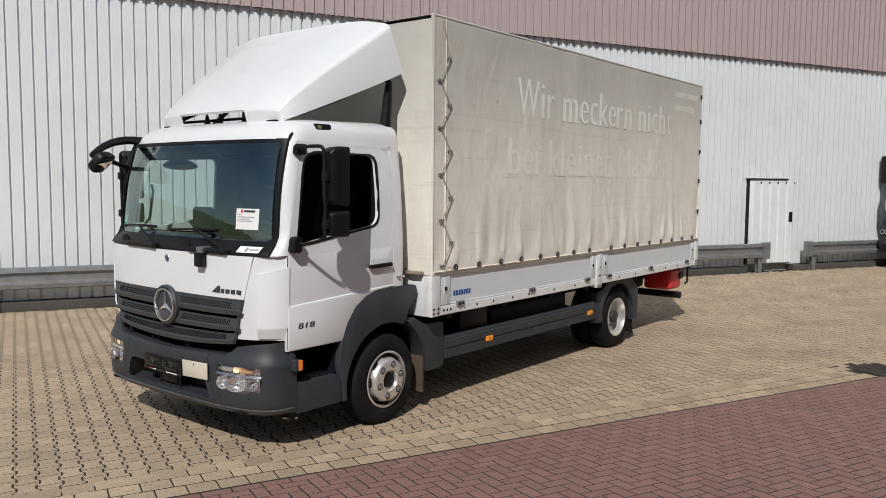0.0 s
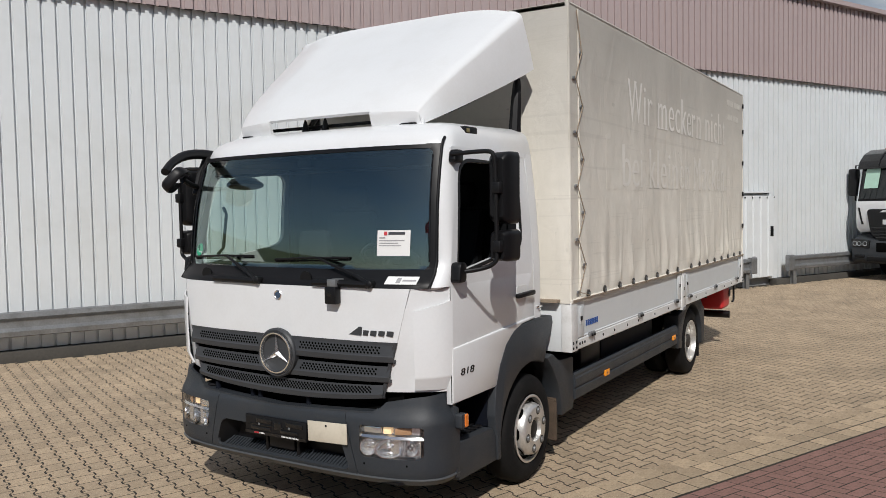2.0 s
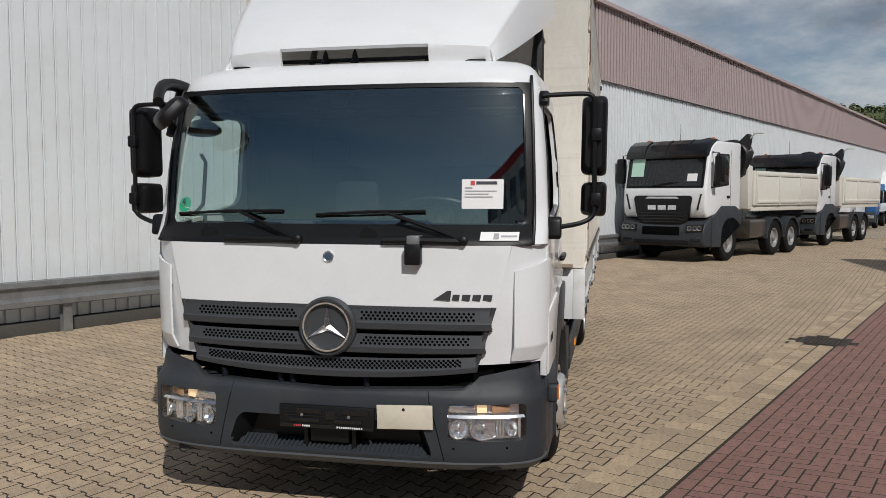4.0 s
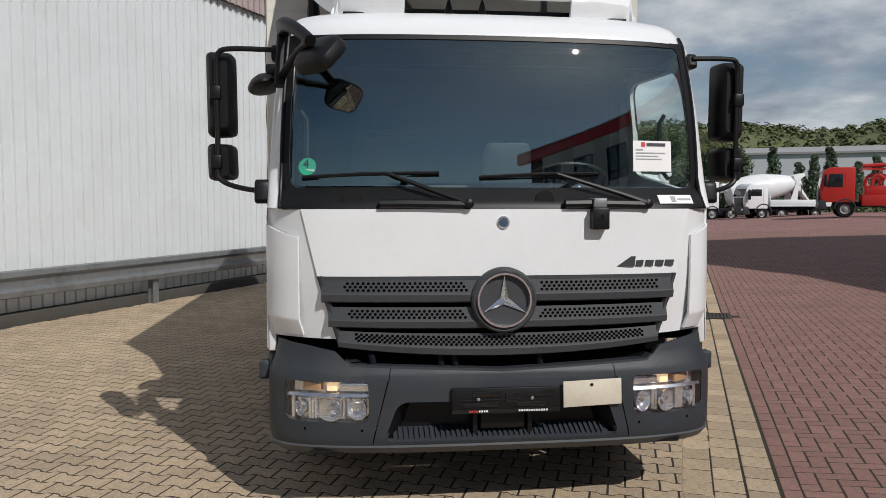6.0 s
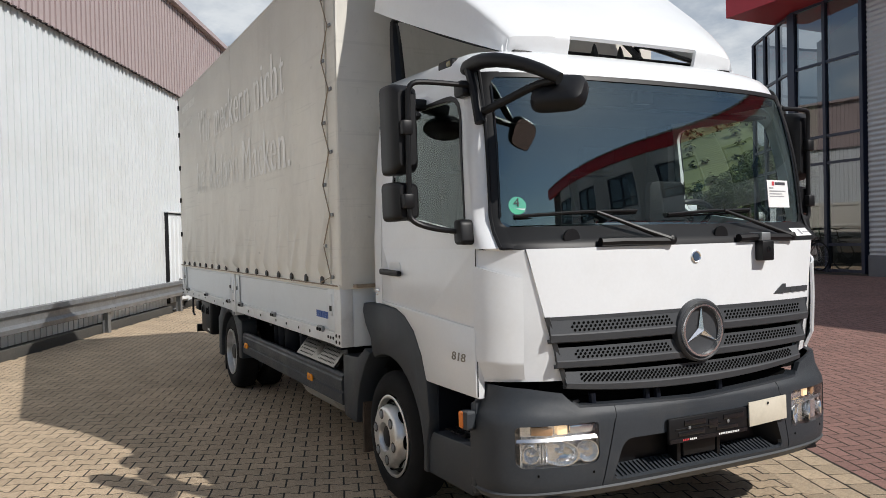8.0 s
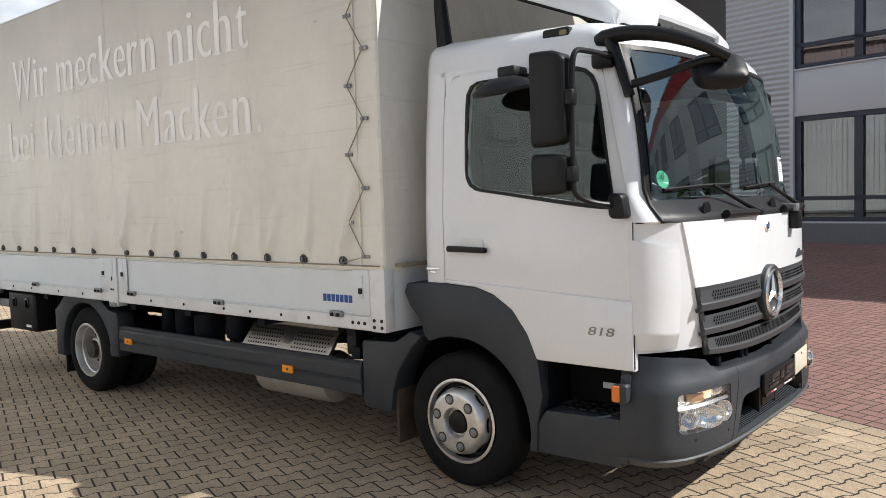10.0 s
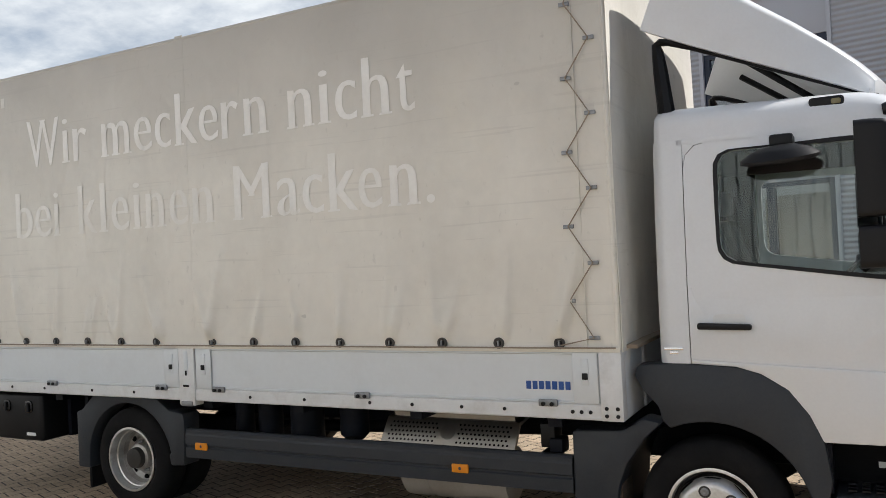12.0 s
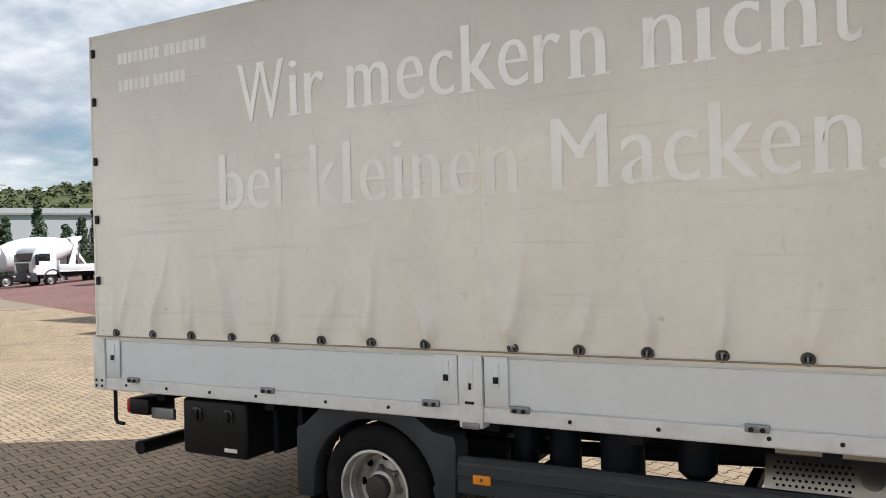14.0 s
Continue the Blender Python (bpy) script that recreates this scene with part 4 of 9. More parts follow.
vs_ = [0, 0.03, 0.06, 0.09, 0.12, 0.13, 0.145, 0.165] + linspace(0.19, 1, 26)
sp = part("roof_deflector", bm_grid(shell_pt, linspace(-1, 1, 101), vs_, 0.022, lambda u, v: v < 0.12 and abs(u) < 0.435), WHITE, truck, "large white moulded roof air deflector")
for side in (1, -1):
    st = [(1.43, side * 0.95, 2.47), (1.46, side * 0.96, 2.84), (1.47, side * 0.96, 2.91), (1.38, side * 0.95, 2.9), (1.0, side * 0.92, 2.735), (0.7, side * 0.86, 2.61), (0.5, side * 0.79, 2.535)]
    part("strut", bm_tube(st, [0.05, 0.046, 0.04, 0.032, 0.026, 0.022, 0.02, 0.018, 0.016, 0.016, 0.014], 8, 1), BLACK, sp, "black deflector frame")
    part("foot", bm_box(0.4, 0.6, side * 0.5, side * 0.76, 2.49, 2.515, 0.004), BLACK, sp)
    part("brace", bm_tube([(0.6, side * 0.35, 2.5), (1.2, side * 0.5, 2.95)], 0.02, 8), BLACK, sp)
part("brace", bm_tube([(0.5, -0.6, 2.55), (0.5, 0.6, 2.55)], 0.012, 8), BLACK, sp)
for y in (0.2, 0.02):
    part("antenna", bm_lathe([(0.03, 0), (0.024, 0.02), (0.012, 0.07), (0.004, 0.09)], (0.46, y, 2.515), "z", 12), BLACK, truck)

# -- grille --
# near-black sheet gives the shade behind the slats
part("grille_shade_sheet", front_patch(-0.87, 0.87, 0.78, 1.17, 30, 4, -0.06, 0.01), HOLE_SHADE, truck)
def slat(z0, z1, y_half, droop):
    """A slat: solid bevelled band below, punched strip leaning back above."""
    def fn(u, v):
        y = -y_half + 2 * y_half * u
        sink = droop * (1 - (y / y_half) ** 2)
        z = z0 - sink + (z1 - z0 + sink * 0.6) * v
        out = lerp_table(v, [(0.0, 0.004), (0.08, 0.03), (0.36, 0.034), (0.42, 0.028), (1.0, 0.012)])
        return Vector((cab_x(y, max(0.8, z)) - out, y, z))
    return fn


for z0, z1, half, sink, rows_ in ((1.049, 1.163, 0.868, 0.004, 3), (0.93, 1.03, 0.836, 0.012, 3), (0.833, 0.915, 0.79, 0.05, 4)):
    fn = slat(z0, z1, half, sink)
    sl = part("grille_slat", bm_grid(fn, linspace(0, 1, 44), [0, 0.08, 0.2, 0.36, 0.42, 0.6, 0.8, 1.0], 0.02), GRILLE, truck, "dark grey grille slat with near-black discs standing for punched holes", auto=25)
    # flat discs laid on the slat, the holes' shade as colour
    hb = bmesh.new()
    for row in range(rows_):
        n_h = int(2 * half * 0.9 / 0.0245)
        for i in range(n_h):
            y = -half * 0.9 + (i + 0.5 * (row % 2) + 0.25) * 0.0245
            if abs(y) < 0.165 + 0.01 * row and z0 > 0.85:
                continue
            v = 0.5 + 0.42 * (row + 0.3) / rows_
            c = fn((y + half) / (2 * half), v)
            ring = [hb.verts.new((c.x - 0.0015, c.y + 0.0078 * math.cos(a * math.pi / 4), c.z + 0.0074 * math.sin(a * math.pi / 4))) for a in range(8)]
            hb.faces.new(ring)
    tagged(part("hole_discs", hb, HOLE_SHADE, sl, smooth=False), "near-black discs standing for punched holes", kind="stuff")
for side in (1, -1):
    def gside(u, v, side=side):
        z = 0.84 + 0.335 * v
        y = 0.79 + 0.1 * v + 0.02 * u - 0.02
        return Vector((cab_x(y, z) - 0.012 - 0.01 * (1 - u), side * y, z))
    part("grille_frame", bm_grid(gside, linspace(0, 1, 4), linspace(0, 1, 10), 0.02), GRILLE, truck)
part("grille_frame", bm_grid(lambda u, v: Vector((cab_x(-0.88 + 1.76 * u, 1.165) - 0.014, -0.88 + 1.76 * u, 1.158 + 0.016 * v)), linspace(0, 1, 30), [0, 1], 0.02), GRILLE, truck)

# round emblem on the grille
cx = cab_x(0, 1.06) - 0.03
em = part("emblem", bm_lathe([(0.158, 0.03), (0.158, -0.012), (0.148, -0.022), (0.138, -0.012), (0.13, -0.006), (0.0, -0.004)], (cx, 0, 1.06), "x", 48), GRILLE, truck, "large round emblem with a chrome ring")
part("ring", bm_lathe([(0.137, -0.012), (0.131, -0.03), (0.122, -0.03), (0.118, -0.01)], (cx, 0, 1.06), "x", 48, True), CHROME, em)
for k in range(3):
    a = radians(90 + 120 * k)
    d, n_ = Vector((0, math.cos(a), math.sin(a))), Vector((0, -math.sin(a), math.cos(a)))
    c = Vector((cx - 0.02, 0, 1.06))
    sb = bmesh.new()
    pts = [c + d * 0.12 + Vector((0.006, 0, 0)), c + n_ * 0.019 + d * 0.01 + Vector((0.008, 0, 0)), c - Vector((0.01, 0, 0)), c - n_ * 0.019 + d * 0.01 + Vector((0.008, 0, 0))]
    va = [sb.verts.new(p) for p in pts]
    sb.faces.new((va[0], va[1], va[2])), sb.faces.new((va[0], va[2], va[3])), sb.faces.new((va[0], va[3], va[1])), sb.faces.new((va[1], va[3], va[2]))
    part("arm", sb, CHROME, em, smooth=False)
b2 = part("bonnet_badge", bm_lathe([(0.031, 0.01), (0.031, -0.006), (0.027, -0.01), (0.022, -0.006), (0, -0.006)], (cab_x(0, 1.43) - 0.012, 0, 1.43), "x", 28), CHROME, truck, "small round chrome badge")
part("disc", bm_lathe([(0.021, -0.007), (0.0, -0.009)], (cab_x(0, 1.43) - 0.012, 0, 1.43), "x", 20), mat("badge_blue", (0.05, 0.08, 0.13), 0.3), b2)
# model script as plain dark bars
for y, w, h, lean in ((-0.61, 0.09, 0.05, 0.075), (-0.681, 0.036, 0.03, 0.006), (-0.733, 0.042, 0.03, 0.006), (-0.787, 0.042, 0.03, 0.006), (-0.842, 0.046, 0.03, 0.006)):
    z0 = 1.212
    x = cab_x(y, 1.225) - 0.018
    tb = bm_prism([(y - w / 2, z0), (y + w / 2, z0), (y + w / 2 - lean, z0 + h), (y - w / 2 - 0.006, z0 + h)], "x", x, x + 0.006)
    part("script_bar", tb, GRILLE, truck)

# camera box clipped over the bonnet edge
cb = part("camera_box", bm_box(cab_x(-0.46, 1.45) - 0.07, cab_x(-0.46, 1.45) - 0.013, -0.51, -0.425, 1.395, 1.5, 0.008), BLACK, truck, "black sensor box hanging over the bonnet edge")
part("bracket", bm_box(cab_x(-0.46, 1.5) - 0.06, 0.0, -0.5, -0.435, 1.5, 1.545, 0.004), GALV, cb)
part("window", bm_lathe([(0.016, -0.001), (0.0, -0.003)], (cab_x(-0.46, 1.45) - 0.07, -0.465, 1.455), "x", 14), BLACK_GLOSS, cb)

# -- bumper --
def bump_x(y, z):
    q = min(1.0, abs(y) / 1.14)
    lean = 0.03 * (z - 0.55) ** 2 * 4
    return -0.115 + lean + 0.36 * (1 - (1 - q**3.2) ** (1 / 3.2))


def bump_corner(th, z, side, off=0.0):
    lean = 0.03 * (z - 0.55) ** 2 * 4
    if th <= 90:
        c, s = math.cos(radians(th)), math.sin(radians(th))
        return Vector((-0.115 + lean + 0.36 * (1 - c ** (2 / 3.2)) - off * c, side * (1.14 * s ** (2 / 3.2) + off * s), z))
    return Vector((-0.115 + lean + 0.36 + (th - 90) * 0.01, side * (1.14 + off), z))


def th_of(y):
    return math.degrees(math.asin(min(1.0, (abs(y) / 1.14)) ** 1.6))


def bump_off(z):
    return lerp_table(z, [(0.363, -0.012), (0.4, 0.0), (0.68, 0.0), (0.715, -0.004), (0.728, -0.012), (0.76, -0.035), (0.87, -0.05)])


def bump_at(y, z, side=1, off=0.0):
    """A point of the bumper's face by its distance from the middle."""
    return bump_corner(th_of(y), z, side, bump_off(z) + off)


def seam_y(z):
    return 0.542 + (0.737 - z) * 0.248


def bump_top(y):
    return lerp_table(y, [(0.0, 0.717), (0.55, 0.738), (0.74, 0.745), (0.775, 0.76), (0.8, 0.79), (0.83, 0.815), (1.0, 0.845), (1.14, 0.858)])


LAMP = (0.648, 1.045, 0.485, 0.678)
LZ = [0.363, 0.385, 0.41, 0.45, 0.485, 0.533, 0.58, 0.63, 0.678]
ABOVE = [0.15, 0.35, 0.6, 0.8, 1.0]
for side in (1, -1):
    lamp_th = linspace(th_of(LAMP[0]), th_of(LAMP[1]), 12)
    tail = linspace(lamp_th[-1], 92, 9)[1:]

    def corner_pt(i, k, side=side):
        z = LZ[k] if k < len(LZ) else None
        if i < 3:
            zz = z if z is not None else 0.71
            y = (seam_y(zz) + 0.003) * (1 - i / 3) + LAMP[0] * i / 3
            th = th_of(y)
        else:
            th = lamp_th[i - 3] if i < 15 else tail[i - 15]
            y = 1.14 * math.sin(radians(min(th, 90))) ** (2 / 3.2)
        if z is None:
            z = 0.678 + (bump_top(y) - 0.678) * ABOVE[k - len(LZ)]
        return bump_corner(th, z, side, bump_off(z))

    cols = list(range(3 + 12 + len(tail)))
    rows_ = list(range(len(LZ) + len(ABOVE)))
    bc = part("bumper_corner", bm_grid(corner_pt, cols, rows_, 0.03, lambda i, k: 3 < i < 14 and 4 < k < 8), GREY, truck, "dark grey plastic bumper corner", auto=28)
    # rounded corners of the lamp opening
    for ya, za, sy, sz in ((LAMP[0], LAMP[2], 1, 1), (LAMP[1], LAMP[2], -1, 1), (LAMP[0], LAMP[3], 1, -1), (LAMP[1], LAMP[3], -1, -1)):
        r_ = 0.042 if sz > 0 else 0.022
        fan = [(ya, za)] + [(ya + sy * r_ * (1 - math.sin(a)), za + sz * r_ * (1 - math.cos(a))) for a in linspace(0, math.pi / 2, 7)]
        gb = bmesh.new()
        fv = [gb.verts.new(bump_at(y, z, side, 0.001)) for y, z in fan]
        for p_, q_ in zip(fv[1:], fv[2:]):
            gb.faces.new((fv[0], p_, q_))
        part("lamp_corner", shelled(gb, 0.03), GREY, bc, smooth=False)
    part("side_cheek", bm_prism(rounded([(0.23, 0.33), (0.262, 0.33), (0.262, 0.76), (0.21, 0.78)], 0.01), "y", side * 1.08, side * 1.138, 0.004), GREY, bc)
    mk = part("side_marker", bm_prism(rounded([(0.205, 0.64), (0.275, 0.64), (0.275, 0.73), (0.205, 0.73)], 0.012), "y", side * 1.14, side * 1.19, 0.008), GREY, bc, "side indicator")
    part("lens", bm_prism(rounded([(0.24, 0.645), (0.283, 0.645), (0.283, 0.725), (0.24, 0.725)], 0.012), "y", side * 1.15, side * 1.196, 0.008), mat("indicator_orange", (0.75, 0.2, 0.03), 0.25), mk)
    for y, z in ((0.68, 0.445), (0.95, 0.45)):
        part("dimple", bm_lathe([(0.007, -0.001), (0, -0.002)], (bump_x(y, z), side * y, z), "x", 10), HOLE_SHADE, bc)
    # headlamp: silver bowl, three reflectors below a strip of indicator and position light, clear cover
    def bowl(off):
        return lambda t, z, side=side: bump_corner(t, z, side, off)
    tl, zl = lamp_th, linspace(LAMP[2], LAMP[3], 8)
    hl = part("headlamp", bm_grid(bowl(-0.05), tl, zl, 0.004), REFLECTOR, truck, "clear headlamp with a lit position light")
    edge = [(t, LAMP[2]) for t in tl] + [(LAMP_T, z) for LAMP_T, z in ((tl[-1], z) for z in zl[1:])] + [(t, LAMP[3]) for t in tl[::-1][1:]] + [(tl[0], z) for z in zl[::-1][1:-1]]
    part("housing", bm_strip([bump_corner(t, z, side, -0.05) for t, z in edge], [bump_corner(t, z, side, 0.0) for t, z in edge]), BLACK, hl)
    part("cover", bm_grid(bowl(-0.003), tl, zl), CLEAR, hl, "clear cover").visible_shadow = False
    part("divider", bm_grid(lambda t, v, side=side: bump_corner(t, 0.604 + 0.014 * v, side, -0.008 - 0.01 * v), tl, [0, 0.5, 1], 0.02), CHROME, hl)
    for y, rx_, rz_ in ((0.71, 0.05, 0.05), (0.85, 0.085, 0.056), (0.985, 0.038, 0.038)):
        t = th_of(y)
        n_v = (bump_corner(t, 0.545, side, 0.0) - bump_corner(t, 0.545, side, -0.1)).normalized()
        rot = Matrix.Translation(bump_corner(t, 0.545, side, -0.022)) @ Vector((-1, 0, 0)).rotation_difference(n_v).to_matrix().to_4x4() @ Matrix.Diagonal((1, rx_, rz_, 1))
        rf = part("reflector", merge(bmesh.new(), bm_lathe([(1.0, -0.008), (0.95, -0.008), (0.8, 0.012), (0.5, 0.024), (0.0, 0.028)], (0, 0, 0), "x", 28, caps=False), rot), REFLECTOR, hl)
        part("rim", merge(bmesh.new(), bm_lathe([(1.0, -0.006), (1.05, -0.006), (1.05, -0.012), (1.0, -0.012)], (0, 0, 0), "x", 28, True), rot), CHROME, rf)
        part("bulb", merge(bmesh.new(), bm_lathe([(0.0, -0.01), (0.2, -0.004), (0.26, 0.01), (0.2, 0.026)], (0, 0, 0), "x", 12), Matrix(rot) @ Matrix.Diagonal((1, 0.05 / rx_, 0.05 / rz_, 1))), CHROME, rf)
    for y in (0.775, 0.79, 0.915, 0.93, 0.945, 1.03):
        flute = bm_grid(lambda u, v, y=y: bump_corner(th_of(y + 0.012 * u), LAMP[2] + 0.008 + 0.108 * v, side, -0.034 + 0.01 * math.sin(math.pi * u)), linspace(0, 1, 5), linspace(0, 1, 3))
        part("lamp_flute", flute, REFLECTOR, hl)
    for y, w_, m_ in ((0.84, 0.026, AMBER_GLOW), (0.94, 0.05, INDICATOR), (0.73, 0.07, REFLECTOR)):
        c = bump_corner(th_of(y), 0.648, side, -0.032)
        part("position_lamp" if m_ is AMBER_GLOW else "lamp_facet", merge(bmesh.new(), bm_box(-0.006, 0.006, -w_, w_, -0.02, 0.02, 0.005), Matrix.Translation(c) @ pose(0, 0, 0, 0, 0, -side * (8 + 24 * max(0, y - 0.8) / 0.14))), m_, hl)

# bumper middle with its step recess
REC = (0.388, 0.579)


def recess_y(z):
    return 0.507 + (REC[1] - min(REC[1], max(REC[0], z))) * 0.372


MZ = [0.363, 0.388, 0.42, 0.47, 0.53, 0.579, 0.63, 0.68]


def mid_pt(i, k):
    z = MZ[k] if k < len(MZ) else None
    zz = z if z is not None else 0.7
    yr, ys = recess_y(zz), seam_y(zz) - 0.003
    s = 1 if i >= 0 else -1
    a = abs(i)
    y = yr * a / 6 if a <= 6 else yr + (ys - yr) * (a - 6) / 3
    if z is None:
        z = 0.68 + (bump_top(y) - 0.68) * ABOVE[k - len(MZ)]
    return bump_at(y, z, s)


bmid = part("bumper_middle", bm_grid(mid_pt, list(range(-9, 10)), list(range(len(MZ) + len(ABOVE))), 0.03, lambda i, k: abs(i) < 6 and 1 < k < 5), GREY, truck, "dark grey bumper middle with step recess", auto=28)
for side in (1, -1):
    for za, sz in ((REC[0], 1), (REC[1], -1)):
        r_ = 0.045
        fan = [(recess_y(za), za)] + [(recess_y(za + sz * r_ * (1 - math.cos(a))) - r_ * (1 - math.sin(a)), za + sz * r_ * (1 - math.cos(a))) for a in linspace(0, math.pi / 2, 7)]
        gb = bmesh.new()
        fv = [gb.verts.new(bump_at(y, z, side, 0.0005)) for y, z in fan]
        for p_, q_ in zip(fv[1:], fv[2:]):
            gb.faces.new((fv[0], p_, q_))
        part("recess_corner", shelled(gb, 0.02), GREY, bmid, smooth=False)
    part("recess_post", bm_box(-0.07, 0.0, side * 0.135 - 0.012, side * 0.135 + 0.012, 0.4, 0.6, 0.004), BLACK, bmid)
ring_o = [(recess_y(z) * s, z) for s, zs_ in ((1, linspace(REC[0], REC[1], 5)), (-1, linspace(REC[1], REC[0], 5))) for z in zs_]
part("recess_wall", bm_strip([(0.02, y * 0.86, 0.41 + (z - REC[0]) * 0.8) for y, z in ring_o], [tuple(bump_at(abs(y), z, 1 if y > 0 else -1)) for y, z in ring_o]), BLACK, bmid)
part("recess_back", bm_box(0.018, 0.03, -0.54, 0.54, 0.36, 0.6), BLACK, bmid)
part("top_ledge", bm_grid(lambda u, v: bump_at(abs(u), bump_top(abs(u)), 1 if u >= 0 else -1) + Vector((0.09 * v, 0, -0.006 * v)), linspace(-0.78, 0.78, 40), [0, 0.5, 1], 0.012), GREY, bmid)
part("tread", bm_prism([(-0.085, 0.385), (-0.085, 0.392), (0.01, 0.43), (0.01, 0.385)], "y", -0.53, 0.53), GREY, bmid)
for i in range(40):
    y = -0.5 + i * 1.0 / 39
    part("tread_rib", bm_prism([(-0.085, 0.393), (-0.085, 0.402), (-0.005, 0.436), (-0.005, 0.426)], "y", y - 0.006, y + 0.006), GREY, bmid, smooth=False)
part("winch_cover", bm_box(-0.075, -0.0, -0.11, 0.11, 0.43, 0.53, 0.01), BLACK, bmid)


def lip(u, v):
    th = -92 + 184 * u
    return bump_corner(abs(th), 0.326 + 0.035 * v, 1 if th >= 0 else -1, 0.0 - 0.03 * (1 - v))


part("bumper_lip", bm_grid(lip, linspace(0, 1, 60), [0, 0.5, 1], 0.03), mat("worn_grey_lip", (0.06, 0.064, 0.068), 0.5, vary=0.2), truck, "worn lighter grey bumper lip")
part("bumper_floor", bm_prism([(-0.05, -0.9), (0.25, -1.1), (0.25, 1.1), (-0.05, 0.9)], "z", 0.33, 0.345), BLACK, truck)
# plate carriers
pl = part("plate_holder", bm_box(-0.137, -0.117, -0.268, 0.258, 0.522, 0.645, 0.006), BLACK, truck, "empty black number plate holder")
for y0, y1, z0, z1 in ((-0.2, -0.05, 0.553, 0.575), (0.03, 0.2, 0.553, 0.575), (-0.24, -0.1, 0.6, 0.63), (0.02, 0.16, 0.6, 0.63), (-0.06, 0.0, 0.57, 0.62), (-0.08, 0.22, 0.585, 0.592)):
    part("rib", bm_box(-0.142, -0.136, y0, y1, z0, z1, 0.003), BLACK_GLOSS, pl)
part("strip", bm_box(-0.141, -0.136, -0.265, 0.255, 0.524, 0.544), BLACK_GLOSS, pl)
for a, b, m_ in ((0.135, 0.178, INK_RED), (0.085, 0.132, PAPER), (-0.205, -0.06, PAPER)):
    k = round((b - a) / 0.012)
    for i in range(k):
        part("print", bm_box(-0.1425, -0.141, a + (b - a) * i / k, a + (b - a) * (i + 0.65) / k, 0.53, 0.539), m_, pl)
for y in (0.13, -0.13):
    part("screw", bm_lathe([(0.009, -0.002), (0.0, -0.006)], (-0.141, y, 0.592), "x", 10), GALV, pl)
bp_ = part("cover_plate", merge(bmesh.new(), bm_box(-0.004, 0.004, -0.147, 0.147, -0.063, 0.063, 0.002), pose(-0.128, -0.43, 0.607, -1.5, 0, 3)), BEIGE, truck, "beige steel cover plate")
part("screw", bm_lathe([(0.008, -0.002), (0.0, -0.008)], (-0.133, -0.425, 0.648), "x", 10), BLACK, bp_)
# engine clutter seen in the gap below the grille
# beam in the openings' near-black, which deepens the gap's shade
part("radiator_beam", bm_box(0.02, 0.08, -0.75, 0.75, 0.7, 0.78, 0.01), HOLE_SHADE, truck)
for y in (0.22, 0.29, -0.2, 0.62):
    part("hose", bm_tube([(-0.02, y, 0.66), (-0.02, y + 0.01, 0.8)], 0.018, 8), CHASSIS, truck)
part("bellows", bm_lathe([(0.07, -0.06), (0.08, -0.05), (0.07, -0.04), (0.08, -0.03), (0.07, -0.02), (0.08, -0.01), (0.07, 0.0)], (0.06, 0.74, 0.77), "z", 20), BLACK, truck)

